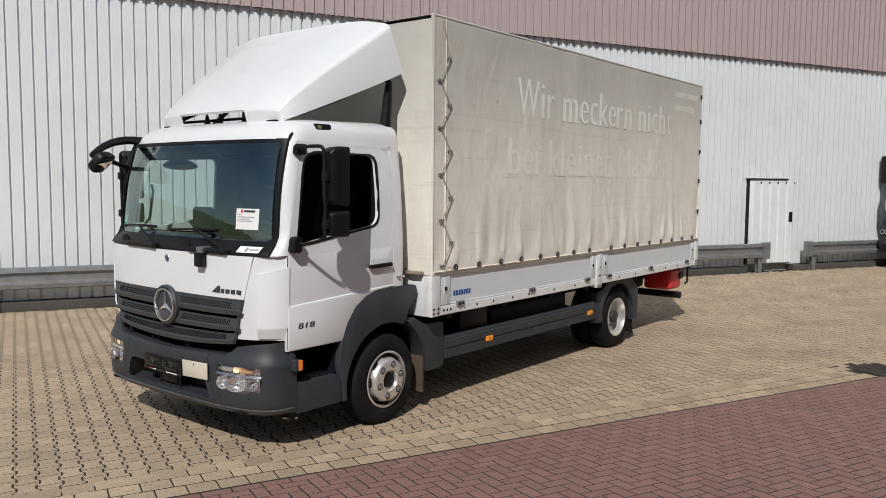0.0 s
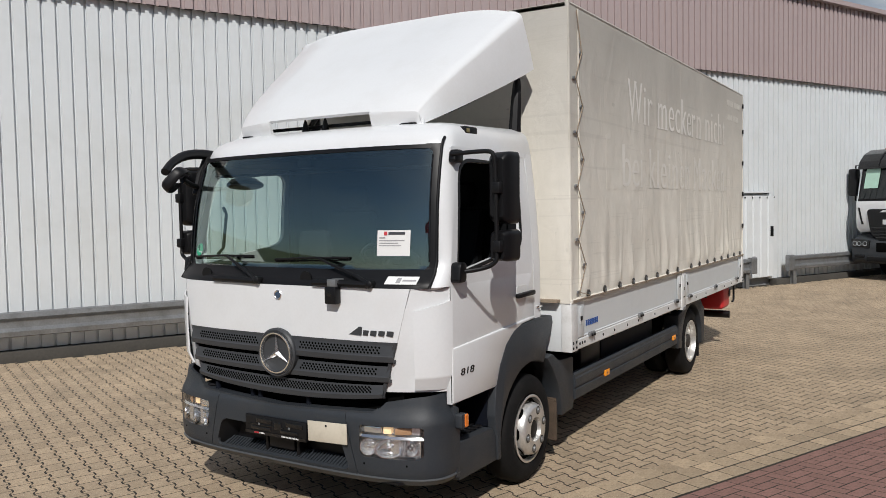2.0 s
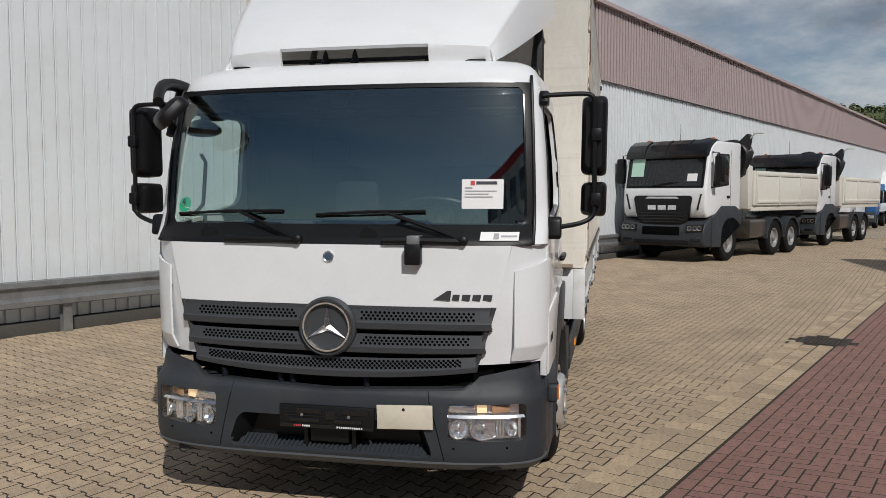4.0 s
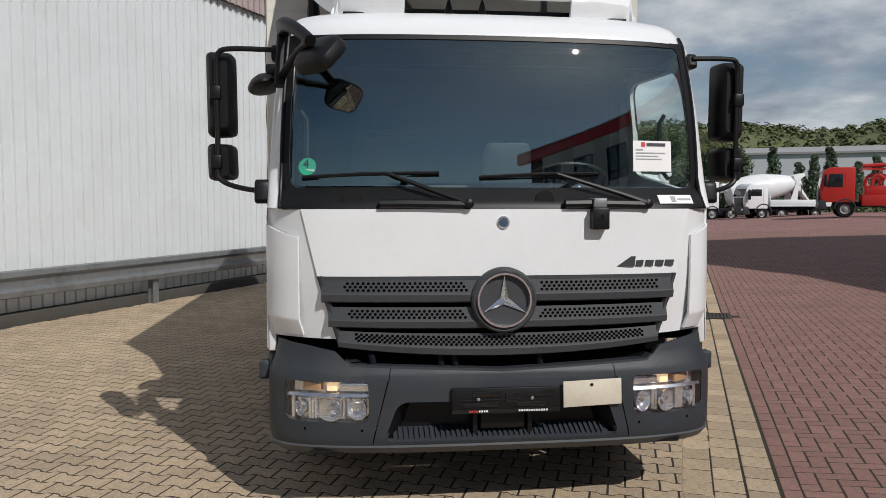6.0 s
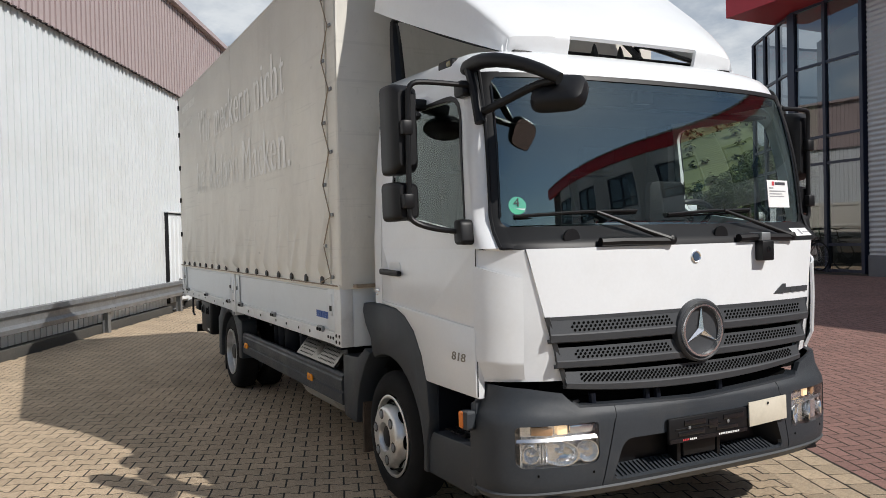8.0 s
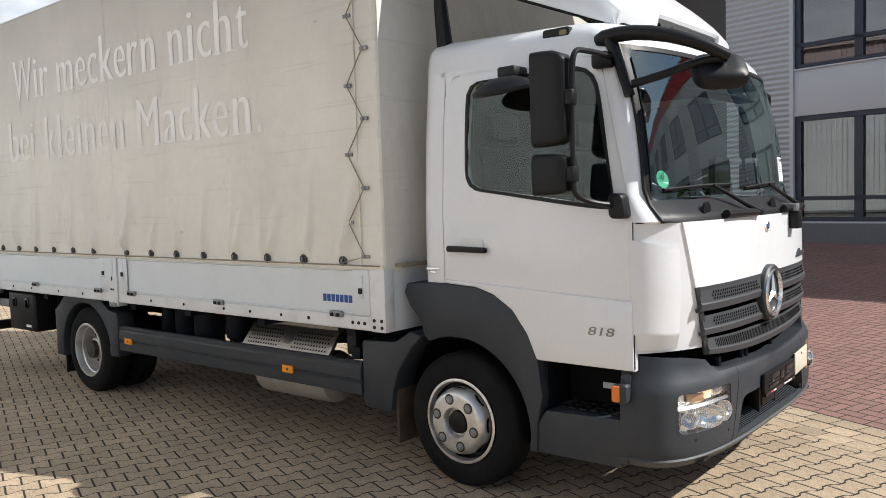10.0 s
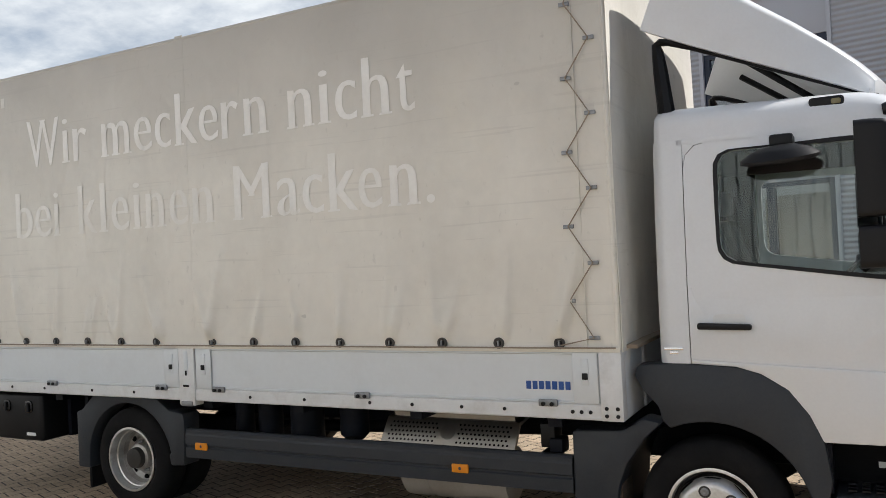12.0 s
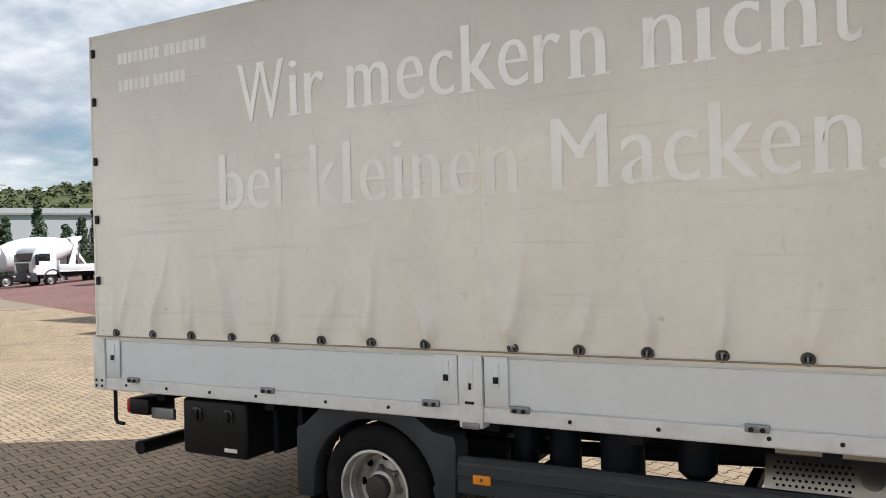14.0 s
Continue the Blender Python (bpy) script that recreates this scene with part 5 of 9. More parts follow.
# -- wheels --
DULL = mat("dirty_metal_and_well_shade", (0.05, 0.046, 0.042), 0.6, metal=0.3, vary=0.25, dirt=(0.045, 0.036, 0.028), dirt_amount=0.6, dirt_scale=8)
RUSTY = mat("grimy_steel_disc", (0.42, 0.405, 0.38), 0.45, metal=0.6, vary=0.25, dirt=(0.1, 0.075, 0.055), dirt_amount=0.7, dirt_scale=7)
def wheel(x, y_out, side, rear, name):
    """y_out: distance of the tyre's outer face from the middle."""
    s = side
    tyre_w = 0.215
    R, r = 0.383, 0.238
    prof = [(r, -0.012), (r + 0.012, 0.0), (r + 0.03, 0.006), (R - 0.075, 0.008), (R - 0.03, -0.006), (R - 0.008, -0.026), (R, -0.05), (R, -tyre_w + 0.05), (R - 0.01, -tyre_w + 0.025), (R - 0.06, -tyre_w), (r, -tyre_w + 0.01)]
    w = thing(name, label="lorry wheel", category="")
    for k in ("label", "category"):
        if k in w:
            del w[k]
    w.parent = truck
    w.matrix_basis = Matrix.Translation((x, s * y_out, R))
    tb = bm_lathe([(a, s * b) for a, b in prof], (0, 0, 0), "y", 64, caps=False)
    t = part("tyre", tb, RUBBER, w, "dusty black tyre")
    if rear:
        rp = [(r + 0.004, 0.004), (r - 0.012, 0.006), (r - 0.018, -0.012), (r - 0.022, -0.05), (r - 0.03, -0.056), (r - 0.036, -0.1), (r - 0.052, -0.132), (0.15, -0.15), (0.128, -0.142), (0.1, -0.135), (0.098, -0.07), (0.085, -0.06), (0.0, -0.055)]
    else:
        rp = [(r + 0.004, 0.004), (r - 0.006, 0.008), (r - 0.012, 0.007), (r - 0.017, -0.012), (r - 0.02, -0.03), (r - 0.026, -0.066), (0.2, -0.07), (0.193, -0.03), (0.188, 0.006), (0.178, 0.034), (0.165, 0.046), (0.15, 0.05), (0.088, 0.05), (0.08, 0.036), (0.076, 0.012), (0.0, 0.01)]
    rim_n = 6 if rear else 5
    part("rim", bm_lathe([(a, s * b) for a, b in rp[:rim_n]], (0, 0, 0), "y", 56, caps=False), STEEL, w, "grey steel rim")
    if rear:
        part("disc", bm_lathe([(a, s * b) for a, b in rp[5:]], (0, 0, 0), "y", 48, caps=False), RUSTY, w, "dull dirty wheel disc")
    else:
        # well between rim and disc: its shade is put into the dark colour
        part("rim_well", bm_lathe([(a, s * b) for a, b in rp[4:8]], (0, 0, 0), "y", 56, caps=False), DULL, w, "well of the rim with its shade painted dark")
        part("disc", bm_lathe([(a, s * b) for a, b in rp[7:]], (0, 0, 0), "y", 56, caps=False), STEEL, w, "silver wheel disc")
    cap = [(0.068, 0.011), (0.062, 0.03), (0.05, 0.034), (0.0, 0.036)] if not rear else [(0.08, -0.06), (0.075, -0.02), (0.05, -0.012), (0.0, -0.01)]
    part("hub", bm_lathe([(a, s * b) for a, b in cap], (0, 0, 0), "y", 28), BLACK if not rear else DULL, w)
    base = 0.05 if not rear else -0.128
    for i in range(6):
        a = radians(60 * i + 15)
        rn = 0.104 if rear else 0.134
        c = (rn * math.cos(a), s * base, rn * math.sin(a))
        h = 0.028 if rear else 0.009
        part("wheel_nut", bm_lathe([(0.022, s * -0.004), (0.021, s * h * 0.5), (0.0165, s * h * 0.7), (0.0155, s * h), (0.007, s * h), (0.0, s * h * 0.7)], c, "y", 6 if rear else 14), GALV, w, smooth=False)
    if not rear:
        for i in range(6):
            a = radians(60 * i + 15)
            part("washer", bm_lathe([(0.031, s * 0.0506), (0.0, s * 0.0512)], (0.134 * math.cos(a), 0, 0.134 * math.sin(a)), "y", 16), DULL, w)
    # hand holes: near-black discs on the steel, shade given by colour
    for i in range(8 if not rear else 8):
        a = radians(45 * i)
        rr, yy = (0.1905, -0.008) if not rear else (r - 0.07, -0.139)
        ob = bm_lathe([(0.024, 0.0), (0.024, s * 0.003), (0.0, s * 0.004)], (0, 0, 0), "y", 14)
        if not rear:
            bmesh.ops.scale(ob, vec=(1.75, 1.0, 1.0), verts=ob.verts)
        tilt = pose(0, 0, 0, 0, -math.degrees(a) + 90, 0) @ (pose(0, 0, 0, -s * 70, 0, 0) if not rear else Matrix())
        part("hand_hole", merge(bmesh.new(), ob, Matrix.Translation((rr * math.cos(a), s * yy, rr * math.sin(a))) @ tilt), HOLE_SHADE, w)
    return w


for side in (1, -1):
    wheel(1.265, 1.125, side, False, "front_wheel")
    wheel(5.49, 1.16, side, True, "rear_wheel")
    wheel(5.49, 0.89, side, True, "rear_wheel")
part("front_axle", bm_tube([(1.265, -0.95, 0.38), (1.265, 0.95, 0.38)], 0.06, 12), CHASSIS, truck)
part("rear_axle", bm_lathe([(0.07, -0.7), (0.08, -0.25), (0.2, -0.12), (0.22, 0), (0.2, 0.12), (0.08, 0.25), (0.07, 0.7)], (5.49, 0, 0.38), "y", 20), CHASSIS, truck)

# -- fenders, steps, skirts --
BRISTLE = mat("muddy_bristles", (0.085, 0.06, 0.042), 0.95, vary=0.5, scale=14, fine=220, bump=1.0, bump_scale=140)
def arc(cx_, cz_, r_, a0, a1, k):
    return [(cx_ + r_ * math.cos(radians(a)), cz_ + r_ * math.sin(radians(a))) for a in linspace(a0, a1, k)]


for side in (1, -1):
    outer = [(0.74, 0.3), (0.735, 0.45), (0.7, 0.6), (0.725, 0.79)] + [(p[0] - 0.006, p[1] + 0.002) for p in ARCH[1:-1]] + [(1.4, 1.165), (1.62, 1.155), (1.64, 1.1), (1.6, 1.02)]
    inner = [(1.52, 0.94), (1.5, 0.86)] + arc(1.265, 0.38, 0.485, 66, 178, 14) + [(0.79, 0.3)]
    fa = part("wheel_arch", bm_prism(outer + inner, "y", side * 1.0, side * 1.15, 0.012), GREY, truck, "dark grey plastic wheel arch")
    part("arch_liner", bm_strip([(x, side * 0.4, z) for x, z in arc(1.265, 0.38, 0.5, -10, 190, 20)], [(x, side * 1.02, z) for x, z in arc(1.265, 0.38, 0.5, -10, 190, 20)]), BLACK, fa)
    # step box between arch and bumper
    sb_ = part("step_box", bm_prism(rounded([(0.262, 0.305), (0.75, 0.3), (0.74, 0.46), (0.69, 0.53), (0.262, 0.545)], 0.015), "y", side * 0.75, side * 1.135, 0.008), GREY, truck, "dark grey entry step")
    part("step_well", bm_box(0.262, 0.74, side * 0.78, side * 0.86, 0.54, 0.9), INTERIOR, sb_)
    part("step_wall", bm_prism([(0.7, 0.53), (0.74, 0.53), (0.74, 0.9), (0.7, 0.9)], "y", side * 0.84, side * 1.09), CHASSIS, sb_)
    for i in range(6):
        for j in range(3):
            part("tread_stud", bm_prism([(0.3 + i * 0.06, 0.548), (0.34 + i * 0.06, 0.548), (0.335 + i * 0.06, 0.556), (0.305 + i * 0.06, 0.556)], "y", side * (0.93 + j * 0.06), side * (0.965 + j * 0.06)), BLACK, sb_, smooth=False)
    part("label_plate", bm_box(0.42, 0.5, side * 0.866, side * 0.87, 0.62, 0.65), PAPER, sb_)
    # rear flank of the front arch
    fl = [(1.505, 0.85), (1.6, 0.87), (1.72, 0.8), (2.0, 0.785), (2.005, 0.42), (1.985, 0.37), (1.77, 0.36), (1.745, 0.5), (1.7, 0.62), (1.6, 0.76)]
    part("arch_flank", bm_prism(fl, "y", side * 0.98, side * 1.16, 0.015), GREY, truck, "dark grey mudguard end")
    part("mud_flap", bm_box(1.74, 1.765, side * 0.9, side * 1.12, 0.17, 0.5, 0.004), BRISTLE, truck, "muddy brown spray flap")
    # side under-run skirt with its grooves
    sk = [(0.435, 1.15), (0.44, 1.168), (0.512, 1.172), (0.52, 1.16), (0.53, 1.16), (0.538, 1.172), (0.6, 1.172), (0.612, 1.165), (0.63, 1.165), (0.645, 1.15), (0.645, 1.12), (0.435, 1.12)]
    part("side_skirt", bm_prism([(side * y, z) for z, y in sk], "x", 2.006, 4.915), GREY, truck, "dark grey side under-run panel", auto=20)
    for x in (2.7, 4.76):
        rf = part("side_reflector", bm_prism(rounded([(x - 0.055, 0.502), (x + 0.055, 0.502), (x + 0.055, 0.553), (x - 0.055, 0.553)], 0.008), "y", side * 1.165, side * 1.182, 0.004), ORANGE, truck, "orange side reflector")
        part("bulb_mark", bm_lathe([(0.01, side * 0.0), (0.0, side * 0.002)], (x, side * 1.182, 0.528), "y", 10), INK, rf)
    for x in (2.3, 3.4, 4.5):
        part("skirt_bracket", bm_box(x - 0.03, x + 0.03, side * 0.45, side * 1.12, 0.5, 0.56), CHASSIS, truck)
    # rear mudguard
    ro = [(6.06, 0.29), (6.06, 0.72), (6.0, 0.74), (5.86, 0.862), (5.2, 0.862), (5.06, 0.77), (4.93, 0.755), (4.915, 0.7), (4.93, 0.38), (5.06, 0.37), (5.08, 0.45)]
    ri = arc(5.49, 0.37, 0.44, 168, 12, 16)
    rg = part("rear_mudguard", bm_prism(ro + ri + [(5.93, 0.29)], "y", side * 1.02, side * 1.18, 0.012), GREY, truck, "dark grey rear mudguard")
    part("mudguard_top", bm_prism([(5.05, 0.765), (5.2, 0.855), (5.86, 0.855), (6.0, 0.735), (6.0, 0.715), (5.86, 0.835), (5.2, 0.835), (5.05, 0.745)], "y", side * 0.6, side * 1.05), GREY, rg)
    part("rear_flap", bm_box(5.97, 6.0, side * 0.7, side * 1.13, 0.12, 0.5, 0.004), RUBBER, truck, "black rubber mud flap")

# -- chassis --
for side in (1, -1):
    part("chassis_rail", bm_box(0.3, 7.55, side * 0.36, side * 0.43, 0.62, 0.84), CHASSIS, truck, "dark chassis rail")
for x in (2.1, 3.0, 3.9, 4.7, 6.3, 7.3):
    part("cross_member", bm_box(x - 0.04, x + 0.04, -1.15, 1.15, 0.8, 0.87), CHASSIS, truck)
part("gearbox", bm_box(0.6, 1.95, -0.3, 0.3, 0.45, 0.9, 0.05), CHASSIS, truck)
part("frame_tunnel", bm_box(1.95, 5.1, -0.3, 0.3, 0.6, 0.85, 0.03), CHASSIS, truck)
part("spring", bm_box(4.9, 6.2, 0.44, 0.54, 0.45, 0.6, 0.02), CHASSIS, truck)
part("spare_carrier", bm_box(6.1, 7.3, -0.7, 0.5, 0.55, 0.85, 0.05), CHASSIS, truck)
part("prop_shaft", bm_tube([(2.2, 0, 0.55), (5.3, 0, 0.42)], 0.05, 12), CHASSIS, truck)
for x, r_, z0, z1 in ((4.05, 0.12, 0.5, 0.85), (4.38, 0.09, 0.5, 0.85), (4.62, 0.07, 0.55, 0.85), (3.65, 0.1, 0.6, 0.85)):
    part("air_vessel", bm_lathe([(r_ * 0.6, z0 - 0.02), (r_, z0 + 0.02), (r_, z1), (r_ * 0.8, z1 + 0.02)], (x, 0.86, 0), "z", 20), CHASSIS, truck)
part("fuel_tank", bm_prism(rounded([(-1.05, 0.42), (-0.5, 0.42), (-0.5, 0.82), (-1.05, 0.82)], 0.08), "x", 2.9, 4.4, 0.02), CHASSIS, truck)
part("battery_box", bm_box(2.35, 2.8, -1.08, -0.5, 0.45, 0.84, 0.02), BLACK, truck)
# exhaust cover and silencer on the right-hand side
ex = part("exhaust_guard", bm_prism([(0.98, 0.6), (1.1, 0.605), (1.095, 0.635), (0.985, 0.775), (0.8, 0.8), (0.8, 0.78), (0.975, 0.755), (1.07, 0.625)], "x", 2.38, 3.3), STAINLESS, truck, "punched stainless exhaust heat guard")
# discs on the guard's face carry the holes' shade in their colour
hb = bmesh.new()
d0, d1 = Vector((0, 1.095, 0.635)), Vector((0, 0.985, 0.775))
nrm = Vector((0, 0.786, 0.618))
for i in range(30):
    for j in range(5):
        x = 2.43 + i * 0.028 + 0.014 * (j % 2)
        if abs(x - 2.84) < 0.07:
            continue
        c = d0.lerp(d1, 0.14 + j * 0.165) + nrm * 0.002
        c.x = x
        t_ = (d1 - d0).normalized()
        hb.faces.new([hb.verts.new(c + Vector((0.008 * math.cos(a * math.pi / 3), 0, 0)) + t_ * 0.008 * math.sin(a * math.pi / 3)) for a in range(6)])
tagged(part("hole_discs", hb, HOLE_SHADE, ex, smooth=False), "near-black discs standing for punched holes", kind="stuff")
part("emblem", merge(bmesh.new(), bm_lathe([(0.05, 0), (0.05, 0.003), (0.042, 0.004)], (0, 0, 0), "z", 24), Matrix.Translation((2.84, 1.042, 0.708)) @ Vector((0, 0, 1)).rotation_difference(nrm).to_matrix().to_4x4()), STAINLESS, ex)
for i in range(4):
    part("louvre", bm_box(2.42, 3.26, 0.95 - i * 0.045, 0.965 - i * 0.045, 0.778, 0.806), STAINLESS, ex)
part("silencer", bm_lathe([(0.08, 2.42), (0.165, 2.45), (0.178, 2.5), (0.172, 2.6), (0.178, 2.62), (0.178, 2.95), (0.168, 2.97), (0.178, 3.0), (0.178, 3.15), (0.1, 3.22)], (0, 0.93, 0.455), "x", 28), ALUMINISED, truck, "dull silver exhaust silencer")
part("valve_block", bm_box(2.13, 2.22, 0.95, 1.08, 0.66, 0.8, 0.012), BLACK, truck)
part("valve_block", bm_box(2.08, 2.16, 0.98, 1.1, 0.64, 0.72, 0.01), CHASSIS, truck)
# tool box behind the rear wheel, right-hand side
tb_ = part("tool_box", bm_box(6.47, 7.05, 0.72, 1.19, 0.46, 0.845, 0.03, 3), BLACK, truck, "black plastic tool box with two latches")
for x in (6.62, 6.9):
    lt = part("latch", bm_prism(rounded([(x - 0.045, 0.69), (x + 0.045, 0.69), (x + 0.045, 0.79), (x - 0.045, 0.79)], 0.035), "y", 1.188, 1.2, 0.004), BLACK_GLOSS, tb_)
    part("tongue", bm_box(x - 0.015, x + 0.015, 1.2, 1.215, 0.7, 0.775, 0.005), BLACK, lt)
part("tag", bm_box(6.55, 6.66, 1.19, 1.1935, 0.505, 0.53), PAPER, tb_)
part("bracket", bm_box(6.36, 6.4, 0.6, 1.0, 0.48, 0.86), CHASSIS, truck)
part("bracket", bm_box(6.15, 6.19, 0.6, 1.0, 0.5, 0.86), CHASSIS, truck)
# rear under-run bar, lamps, hanging bracket
ur = part("under_run_bar", bm_tube([(7.5, -1.17, 0.45), (7.5, 1.17, 0.45)], 0.05, 20), BLACK, truck, "black round rear under-run bar")
for side in (1, -1):
    part("bracket", bm_box(7.42, 7.5, side * 0.4 - 0.03, side * 0.4 + 0.03, 0.45, 0.84), CHASSIS, ur)
    tl_ = part("tail_lamp", bm_box(7.42, 7.62, side * 0.9, side * 1.16, 0.68, 0.8, 0.02), BLACK, truck, "rear lamp unit")
    part("lens", bm_box(7.6, 7.66, side * 0.9, side * 1.15, 0.685, 0.795, 0.02), REDLENS, tl_)
    part("lens", bm_box(7.615, 7.665, side * 0.98, side * 1.06, 0.69, 0.79, 0.01), ORANGE, tl_)
    part("rear_bracket", bm_tube([(7.745, side * 1.17, 0.88), (7.745, side * 1.17, 0.64), (7.73, side * 1.17, 0.615), (7.66, side * 1.17, 0.61)], 0.014, 8), BLACK, truck)
part("tow_plate", bm_box(7.2, 7.42, 1.1, 1.13, 0.66, 0.74, 0.005), GALV, truck)
part("warning_box", bm_box(7.15, 7.55, -1.16, -0.75, 0.55, 0.84, 0.05, 3), REDCAN, truck, "red plastic extinguisher box under the bed")

# -- load bed and tarpaulin body --
BX0, BX1, BW, BZ0, BZ1 = 1.67, 7.80, 1.275, 1.25, 3.46


def tarp_top(y):
    """The roof's edge hangs a little lower on the right-hand side."""
    return BZ1 - 0.018 * (1 + y / BW)


part("bed_floor", bm_box(1.68, 7.8, -1.23, 1.23, 0.87, 0.95), CHASSIS, truck)
STAKES = ((1.668, 1.79), (4.69, 4.835), (7.71, 7.83))
for side in (1, -1):
    for k, (a, b) in enumerate(((1.795, 4.685), (4.84, 7.705))):
        ds = part("drop_side", bm_prism([(side * 1.235, 0.958), (side * 1.27, 0.958), (side * 1.272, 0.966), (side * 1.264, 0.972), (side * 1.264, 1.222), (side * 1.272, 1.228), (side * 1.27, 1.24), (side * 1.235, 1.24)], "x", a, b), ALU, truck, "pale aluminium drop side", auto=20)
        # hinges and bolts along the rail
        for x in ((2.085, 3.299, 4.474) if k == 0 else (5.014, 6.197, 7.42)):
            hg = part("hinge", bm_box(x - 0.055, x + 0.055, side * 1.27, side * 1.292, 0.94, 0.978, 0.006), GALV, ds, "dark galvanised hinge")
            for dx in (-0.025, 0.025):
                part("pin", bm_lathe([(0.012, 0), (0.012, side * 0.012), (0, side * 0.014)], (x + dx, side * 1.29, 0.955), "y", 8), BLACK, hg)
        for x in (a + 0.075, b - 0.075):
            part("end_plate", bm_box(x - 0.07, x + 0.07, side * 1.272, side * 1.276, 0.965, 1.235, 0.002), ALU, ds)
            lc = part("latch", bm_box(x - 0.02, x + 0.02, side * 1.2755, side * 1.28, 1.06, 1.2, 0.003), ALU, ds)
            part("catch", bm_box(x - 0.016, x + 0.016, side * 1.279, side * 1.287, 1.09, 1.125, 0.003), BLACK, lc)
    part("bed_rail", bm_prism([(side * 1.2, 0.872), (side * 1.268, 0.872), (side * 1.274, 0.88), (side * 1.274, 0.948), (side * 1.268, 0.956), (side * 1.2, 0.956)], "x", 1.79, 7.71), ALU_WHITE, truck, "white steel bed rail")
    for x in (2.35, 2.62, 2.95, 3.25, 3.75, 4.2, 5.3, 5.75, 6.3, 6.7, 7.1, 7.5, 1.95, 1.9, 1.85):
        part("bolt", bm_lathe([(0.011, 0), (0.011, side * 0.004), (0.0, side * 0.006)], (x, side * 1.274, 0.915), "y", 8), BLACK, truck)
    for k, (a, b) in enumerate(STAKES):
        z0 = 0.84 if k == 1 else 0.872
        sk = part("stake", bm_box(a, b, side * 1.2, side * 1.285, z0, 1.25, 0.006), ALU_WHITE, truck, "white body stake")
        if k == 1:
            part("slot", bm_box(a + 0.055, b - 0.055, side * 1.285, side * 1.288, 1.05, 1.22, 0.001), ALU, sk)
            part("foot", bm_box(a + 0.02, b - 0.02, side * 1.25, side * 1.295, 0.835, 0.87, 0.006), GALV, sk, "scuffed stake foot")
            part("slot", bm_box(a + 0.05, b - 0.04, side * 1.285, side * 1.2875, 0.97, 0.985), BLACK, sk)
            part("slot", bm_box(a + 0.065, b - 0.065, side * 1.287, side * 1.29, 1.05, 1.085), BLACK, sk)
        else:
            for x, z in ((0.03, 0.9), (0.03, 0.94), (0.09, 0.9), (0.09, 0.94)):
                part("bolt", bm_lathe([(0.011, 0), (0.011, side * 0.004), (0.0, side * 0.006)], (a + x, side * 1.285, z), "y", 8), BLACK, sk)
    # maker's name as a plain blue bar with gaps
    for i in range(7):
        x = (2.215 - i * 0.038) if side > 0 else (2.0 + i * 0.038)
        part("maker_bar", bm_box(x - 0.028 if side > 0 else x, x if side > 0 else x + 0.028, side * 1.264, side * 1.267, 1.03, 1.075), INK_BLUE, truck, "blue maker's mark drawn as bars")
part("front_board", bm_box(1.67, 1.71, -1.2, 1.2, 0.872, 1.25, 0.004), ALU, truck)
for y in (-0.8, 0.0, 0.8):
    part("front_board_rib", bm_box(1.655, 1.672, y - 0.03, y + 0.03, 0.88, 1.24, 0.003), ALU_WHITE, truck)
part("rear_board", bm_box(7.76, 7.8, -1.2, 1.2, 0.872, 1.25, 0.004), ALU, truck)

SX = [2.0, 2.359, 2.719, 3.077, 3.441, 3.79, 4.137, 4.502, 5.037, 5.399, 5.76, 6.12, 6.48, 6.843, 7.205, 7.574]


rng_f = random.Random(23)
FOLDS = [(s + rng_f.uniform(-0.05, 0.05), rng_f.uniform(0.018, 0.05), rng_f.uniform(0.25, 0.82), rng_f.uniform(-0.35, 0.35)) for s in SX + [x + 7.7 for x in SX] for _ in range(2)]


def tarp_y(x, z):
    """How far the cloth stands off the frame: sag between bows, folds pulled from the eyelets, fine creases."""
    h = (z - BZ0) / (BZ1 - BZ0)
    low = max(0.0, 1 - h / 0.42)
    bay = 0.5 - 0.5 * math.cos(2 * math.pi * (x - 1.67) / 1.53)
    foot = min(1.0, max(0.0, (z - BZ0 - 0.02) / 0.12))
    y = -0.010 * bay * math.sin(math.pi * h)
    d = min(SX, key=lambda s: abs(s - (x - 7.7 if x > 8.5 else x)))
    pull = abs((x - 7.7 if x > 8.5 else x) - d)
    for s, w_, top, k_ in FOLDS:
        d_ = x - s - (z - BZ0) * k_
        fade = max(0.0, 1 - (z - BZ0) / top)
        y += (1.0 if x < 8.5 else 0.3) * w_ * math.exp(-((d_ / w_) ** 2)) * fade * min(1.0, (z - BZ0) / 0.08)
    y += low**1.5 * (0.007 * math.sin(x * 17 + 3 * math.sin(x * 4.3) + 2.2 * h) + 0.008 * noise.noise((x * 6.0 + h * 3, z * 2.2, 1.0)))
    y += low * 0.01 * math.cos(min(1, pull / 0.18) * math.pi) * 0.5
    y += 0.006 * noise.noise((x * 1.7, z * 2.3, 7.0)) * (0.4 + low)
    diag = noise.noise(((x + z * 0.7) * 2.6, (z - x * 0.25) * 0.7, 3.0))
    y += 0.007 * max(0, diag) * (0.35 + 0.65 * low)
    for s in (4.55, 4.95):
        k = abs(x - s - (z - BZ0) * 0.28 * (1 if s > 4.7 else -1))
        y += 0.016 * math.exp(-((k / 0.05) ** 2)) * math.exp(-(z - BZ0) / 0.25)
    return y * foot


